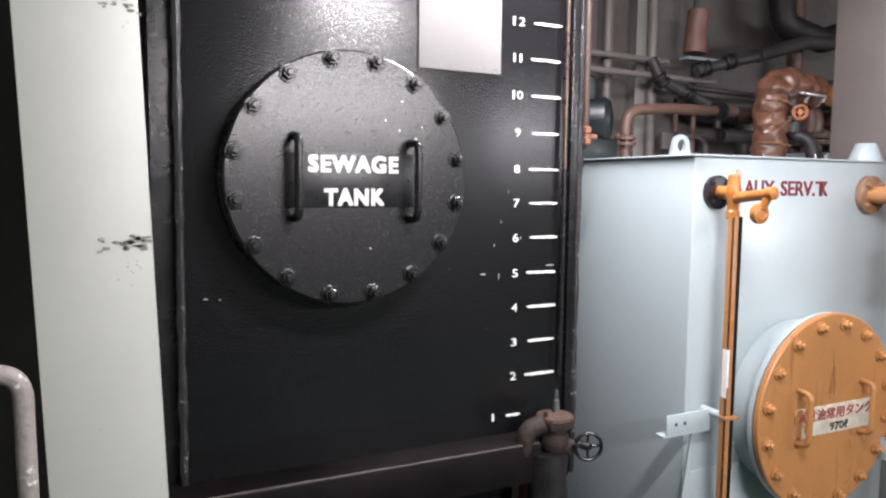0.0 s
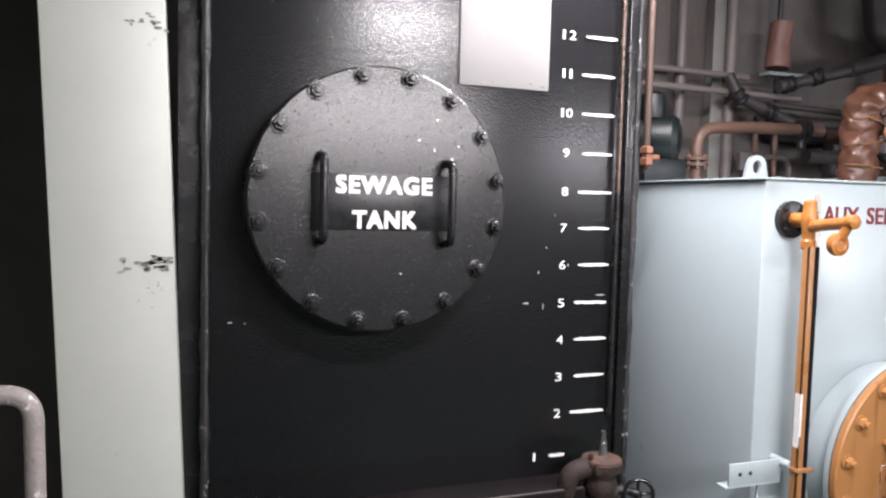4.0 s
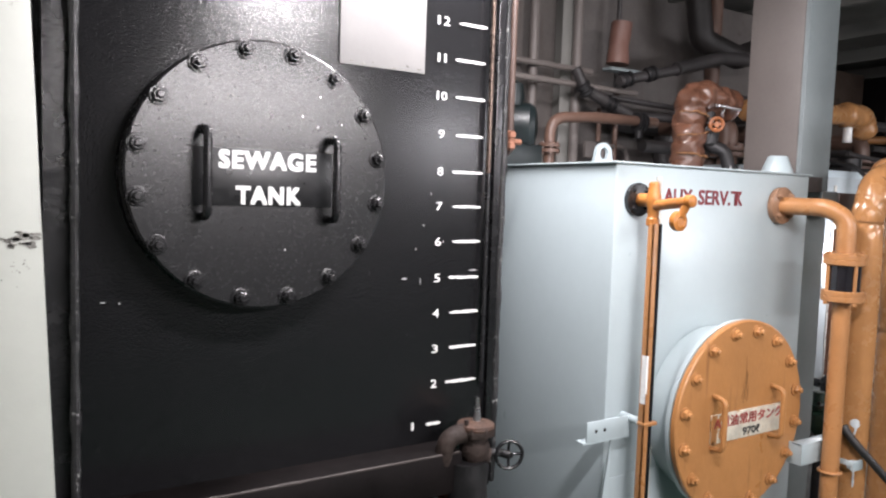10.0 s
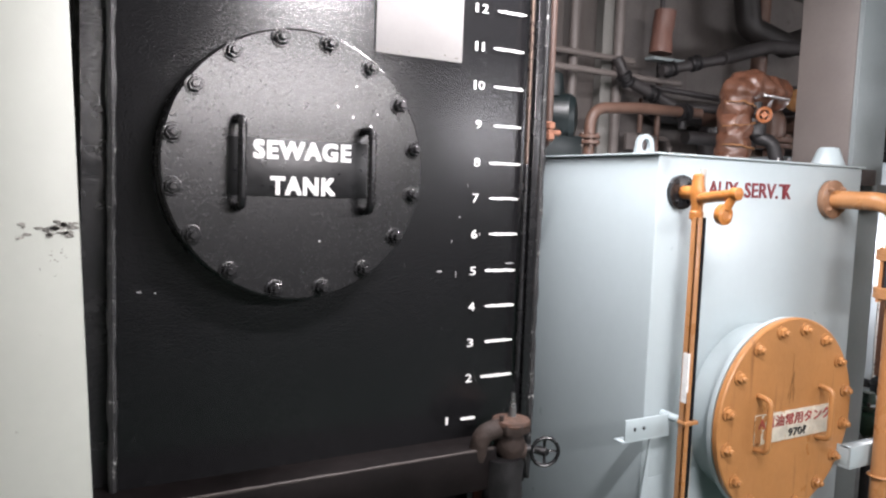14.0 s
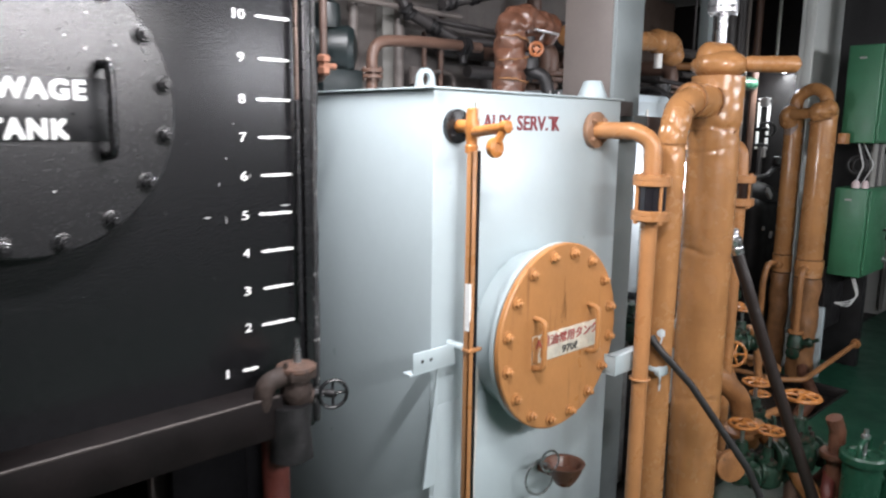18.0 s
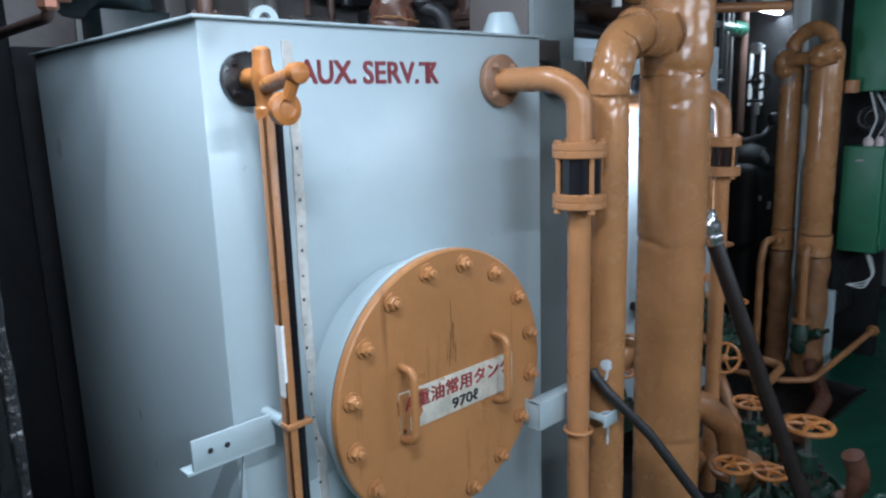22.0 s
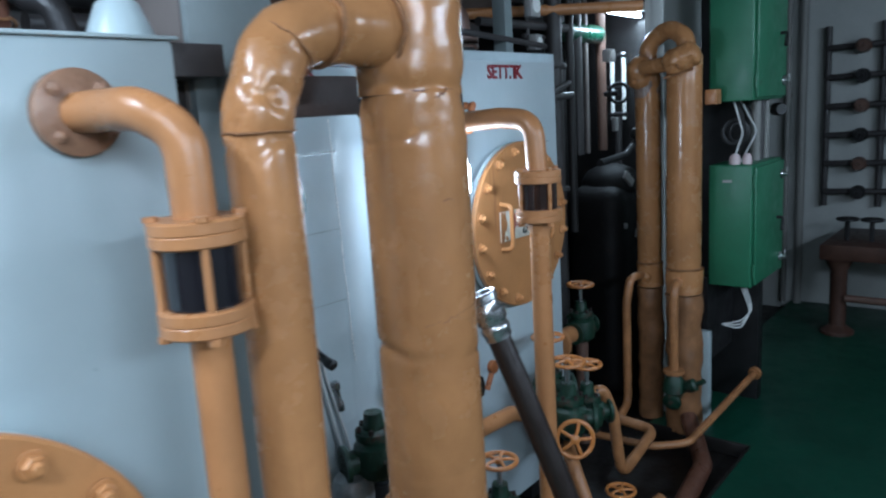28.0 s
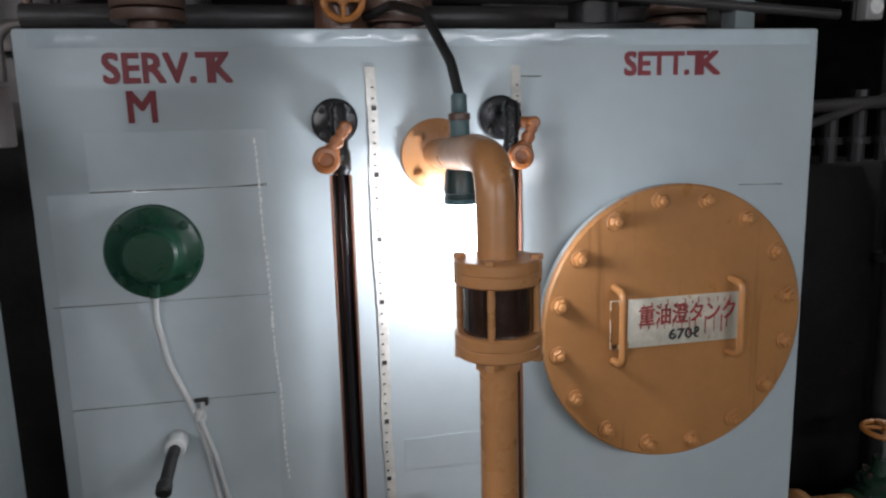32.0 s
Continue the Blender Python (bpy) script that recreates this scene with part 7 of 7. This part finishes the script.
ob = thing("sight_gauge", (4.39, 0.93, 1.5), "white tubular gauge glass frame before the dark machinery", "gauge")
for y in (0.89, 0.965):
    bm = B()
    cyl(bm, (4.39, y, 1.47), (4.39, y, 1.86), 0.013, 12)
    part("tube", bm, WHITE, ob)
for y0, y1, z, r in ((0.86, 1.0, 1.66, 0.010), (0.87, 0.985, 1.50, 0.016), (0.87, 0.985, 1.84, 0.016)):
    bm = B()
    cyl(bm, (4.39, y0, z), (4.39, y1, z), r, 10)
    part("cross_bar", bm, DARKIRON, ob)
bm = B()
cyl(bm, (4.39, 0.93, -0.06), (4.39, 0.93, 1.49), 0.02, 10)
part("stand", bm, DARKPIPE, ob)

ob = thing("exhaust_pipe", (3.42, 0.80, -0.06), "dim brown upright pipe standing before the dark machinery", "pipe")
bm = B()
sweep(bm, fine_line((3.44, 0.80, -0.06), (3.44, 0.80, 2.7), 0.05), 0.040, 18, wob=0.06, seed=61)
part("pipe", bm, DIMBROWN, ob)
for z in (1.15, 1.75):
    bm = B()
    lathe(bm, pose(3.44, 0.80, z), [(0.058, 0), (0.06, 0.003), (0.06, 0.02), (0.058, 0.023)], 18)
    part("flange", bm, DIMBROWN, ob)
ob = thing("gauge_board", (3.30, 0.78, 1.9), "small pale instrument boxes hung before the dark machinery", "instrument")
for x, y, z, w, h in ((3.26, 0.80, 2.03, 0.085, 0.10), (3.28, 0.80, 1.87, 0.055, 0.07), (3.66, 0.62, 1.80, 0.07, 0.06)):
    bm = B()
    box(bm, x - w / 2, x + w / 2, y - 0.02, y + 0.02, z - h / 2, z + h / 2, 0.006)
    case = part("case", bm, PLATE, ob)
    bm = B()
    cyl(bm, (x, y - 0.021, z), (x, y - 0.026, z), min(w, h) * 0.38, 18)
    part("dial", bm, WHITE, case)
bm = B()
cyl(bm, (3.22, 0.83, 1.90), (3.44, 0.83, 1.90), 0.010, 10)
cyl(bm, (3.26, 0.83, 1.84), (3.26, 0.83, 2.7), 0.010, 10)
part("bracket", bm, DARKPIPE, ob)
# rack of black piping on the far bulkhead
ob = thing("pipe_rack", (6.05, -0.1, 0.8), "black valve piping rack on the pale bulkhead", "piping")
for i in range(6):
    z = 0.85 + i * 0.20
    bm = B()
    cyl(bm, (6.04, 0.14, z), (6.04, -1.3, z + 0.02), 0.022, 12)
    part("rack_pipe", bm, DARKPIPE, ob)
    for y in (-0.08, -0.32):
        bm = B()
        lathe(bm, pose(6.02, y, z, 0, 90, 0), [(0.04, -0.05), (0.05, -0.02), (0.05, 0.02), (0.03, 0.05)], 14)
        cyl(bm, (6.02, y, z), (5.90, y, z), 0.012, 8)
        part("rack_valve", bm, BROWNPIPE if i % 2 else DARKIRON, ob)
for y in (0.14, -0.20, -0.9):
    bm = B()
    cyl(bm, (6.05, y, 0.75), (6.05, y, 2.0), 0.022, 12)
    part("rack_pipe", bm, DARKPIPE, ob)
for y, r in ((0.30, 0.03), (0.40, 0.02)):
    o = thing("conduit", (6.05, y, 0.0), "grey conduit running up the far bulkhead", "pipe")
    bm = B()
    cyl(bm, (6.05, y, 0.0), (6.05, y, 2.7), r, 12)
    part("pipe", bm, WALLGREY, o)
BENCHM = pmat("rusty_brown_bench_paint", (0.075, 0.036, 0.024), 0.5, var=0.35, scale=8, bump=0.05, stain=(0.03, 0.018, 0.012), amount=0.25, sscale=10)
ob = thing("pump_bench", (5.6, -0.5, 0), "rusty brown pump bench before the far bulkhead", "machine")
bm = B()
box(bm, 5.3, 6.0, -1.8, 0.0, 0.50, 0.60, 0.01)
part("bench_top", bm, BENCHM, ob)
for y in (-0.10, -0.9, -1.7):
    bm = B()
    lathe(bm, pose(5.4, y, 0), [(0.10, 0), (0.10, 0.02), (0.05, 0.06), (0.05, 0.42), (0.09, 0.50)], 18)
    part("pedestal", bm, BENCHM, ob)
bm = B()
cyl(bm, (5.35, -0.15, 0.25), (5.35, -1.7, 0.24), 0.025, 12)
part("foot_rail", bm, BROWNPIPE, ob)
for y in (-0.12, -0.26):
    bm = B()
    cyl(bm, (5.5, y, 0.6), (5.5, y, 0.74), 0.015, 10)
    part("valve_stem", bm, DARKIRON, ob)
    w = part("handwheel", wheel_bm(0.06, 0.009, 4, 0.014), DARKIRON, ob)
    w.matrix_basis = pose(5.5, y, 0.74)

# green strainer standing on the deck
ob = thing("strainer_pot", (1.645, -0.72, 0), "green enamelled strainer pot with a clamp bar and valve chest", "strainer")
bm = B()
lathe(bm, pose(1.645, -0.72, 0), [(0.080, 0), (0.080, 0.02), (0.070, 0.03), (0.070, 0.33), (0.084, 0.337), (0.086, 0.342), (0.086, 0.366), (0.080, 0.374), (0.066, 0.372), (0.058, 0.362), (0.02, 0.360)], 36)
part("pot", bm, GREEN, ob)
bm = B()
sweep(bm, bend([(1.575, -0.72, 0.36), (1.585, -0.72, 0.425), (1.705, -0.72, 0.425), (1.715, -0.72, 0.36)], 0.03), 0.010, 10)
part("clamp_bar", bm, GREEN, ob)
bm = B()
cyl(bm, (1.645, -0.72, 0.362), (1.645, -0.72, 0.47), 0.009, 10)
lathe(bm, pose(1.645, -0.72, 0.43), [(0.010, 0), (0.018, 0.004), (0.018, 0.016), (0.010, 0.020)], 6)
part("clamp_screw", bm, STEEL, ob, "bright clamp screw and nut")
bm = B()
sweep(bm, bend([(1.71, -0.735, 0.24), (1.745, -0.755, 0.25), (1.78, -0.775, 0.25)], 0.03), 0.026, 14)
part("link_pipe", bm, GREEN, ob)
bm = B()
lathe(bm, pose(1.79, -0.785, 0), [(0.062, 0), (0.062, 0.02), (0.052, 0.03), (0.052, 0.30), (0.064, 0.306), (0.064, 0.33), (0.052, 0.345), (0.040, 0.385), (0.020, 0.40), (0.018, 0.43)], 30)
part("valve_chest", bm, GREEN, ob, "green enamelled valve chest beside the pot")
bm = B()
cyl(bm, (1.79, -0.785, 0.42), (1.79, -0.785, 0.475), 0.010, 10)
cyl(bm, (1.755, -0.785, 0.462), (1.825, -0.785, 0.462), 0.008, 10)
part("tee_handle", bm, STEEL, ob, "worn steel tee handle")

# lamps of the place


def tube_lamp(x, y, z, w, along_y=False, drop=True):
    o = thing("tube_lamp", (x, y, z + 0.03), "lit fluorescent tube lamp with a pale housing under the deckhead", "lamp", "tube lamps")
    dx, dy = (0.05, w) if along_y else (w, 0.05)
    bm = B()
    box(bm, x - dx, x + dx, y - dy, y + dy, z + 0.03, z + 0.08, 0.008)
    cyl(bm, (x, y, z + 0.08), (x, y, 2.75), 0.012, 10)
    part("housing", bm, WALLPALE, o)
    bm = B()
    e = (0.0, w * 0.95) if along_y else (w * 0.95, 0.0)
    cyl(bm, (x - e[0], y - e[1], z + 0.012), (x + e[0], y + e[1], z + 0.012), 0.014, 14)
    tb = part("tube", bm, TUBEON, o, "glowing fluorescent tube")
    tb.visible_shadow = False


tube_lamp(-0.22, -2.90, 2.20, 0.75)
tube_lamp(2.75, -2.90, 2.10, 0.95)
tube_lamp(-0.63, -1.20, 2.51, 0.33)
tube_lamp(-0.29, -0.05, 2.55, 0.3, True)
tube_lamp(4.20, 0.79, 2.045, 0.2)
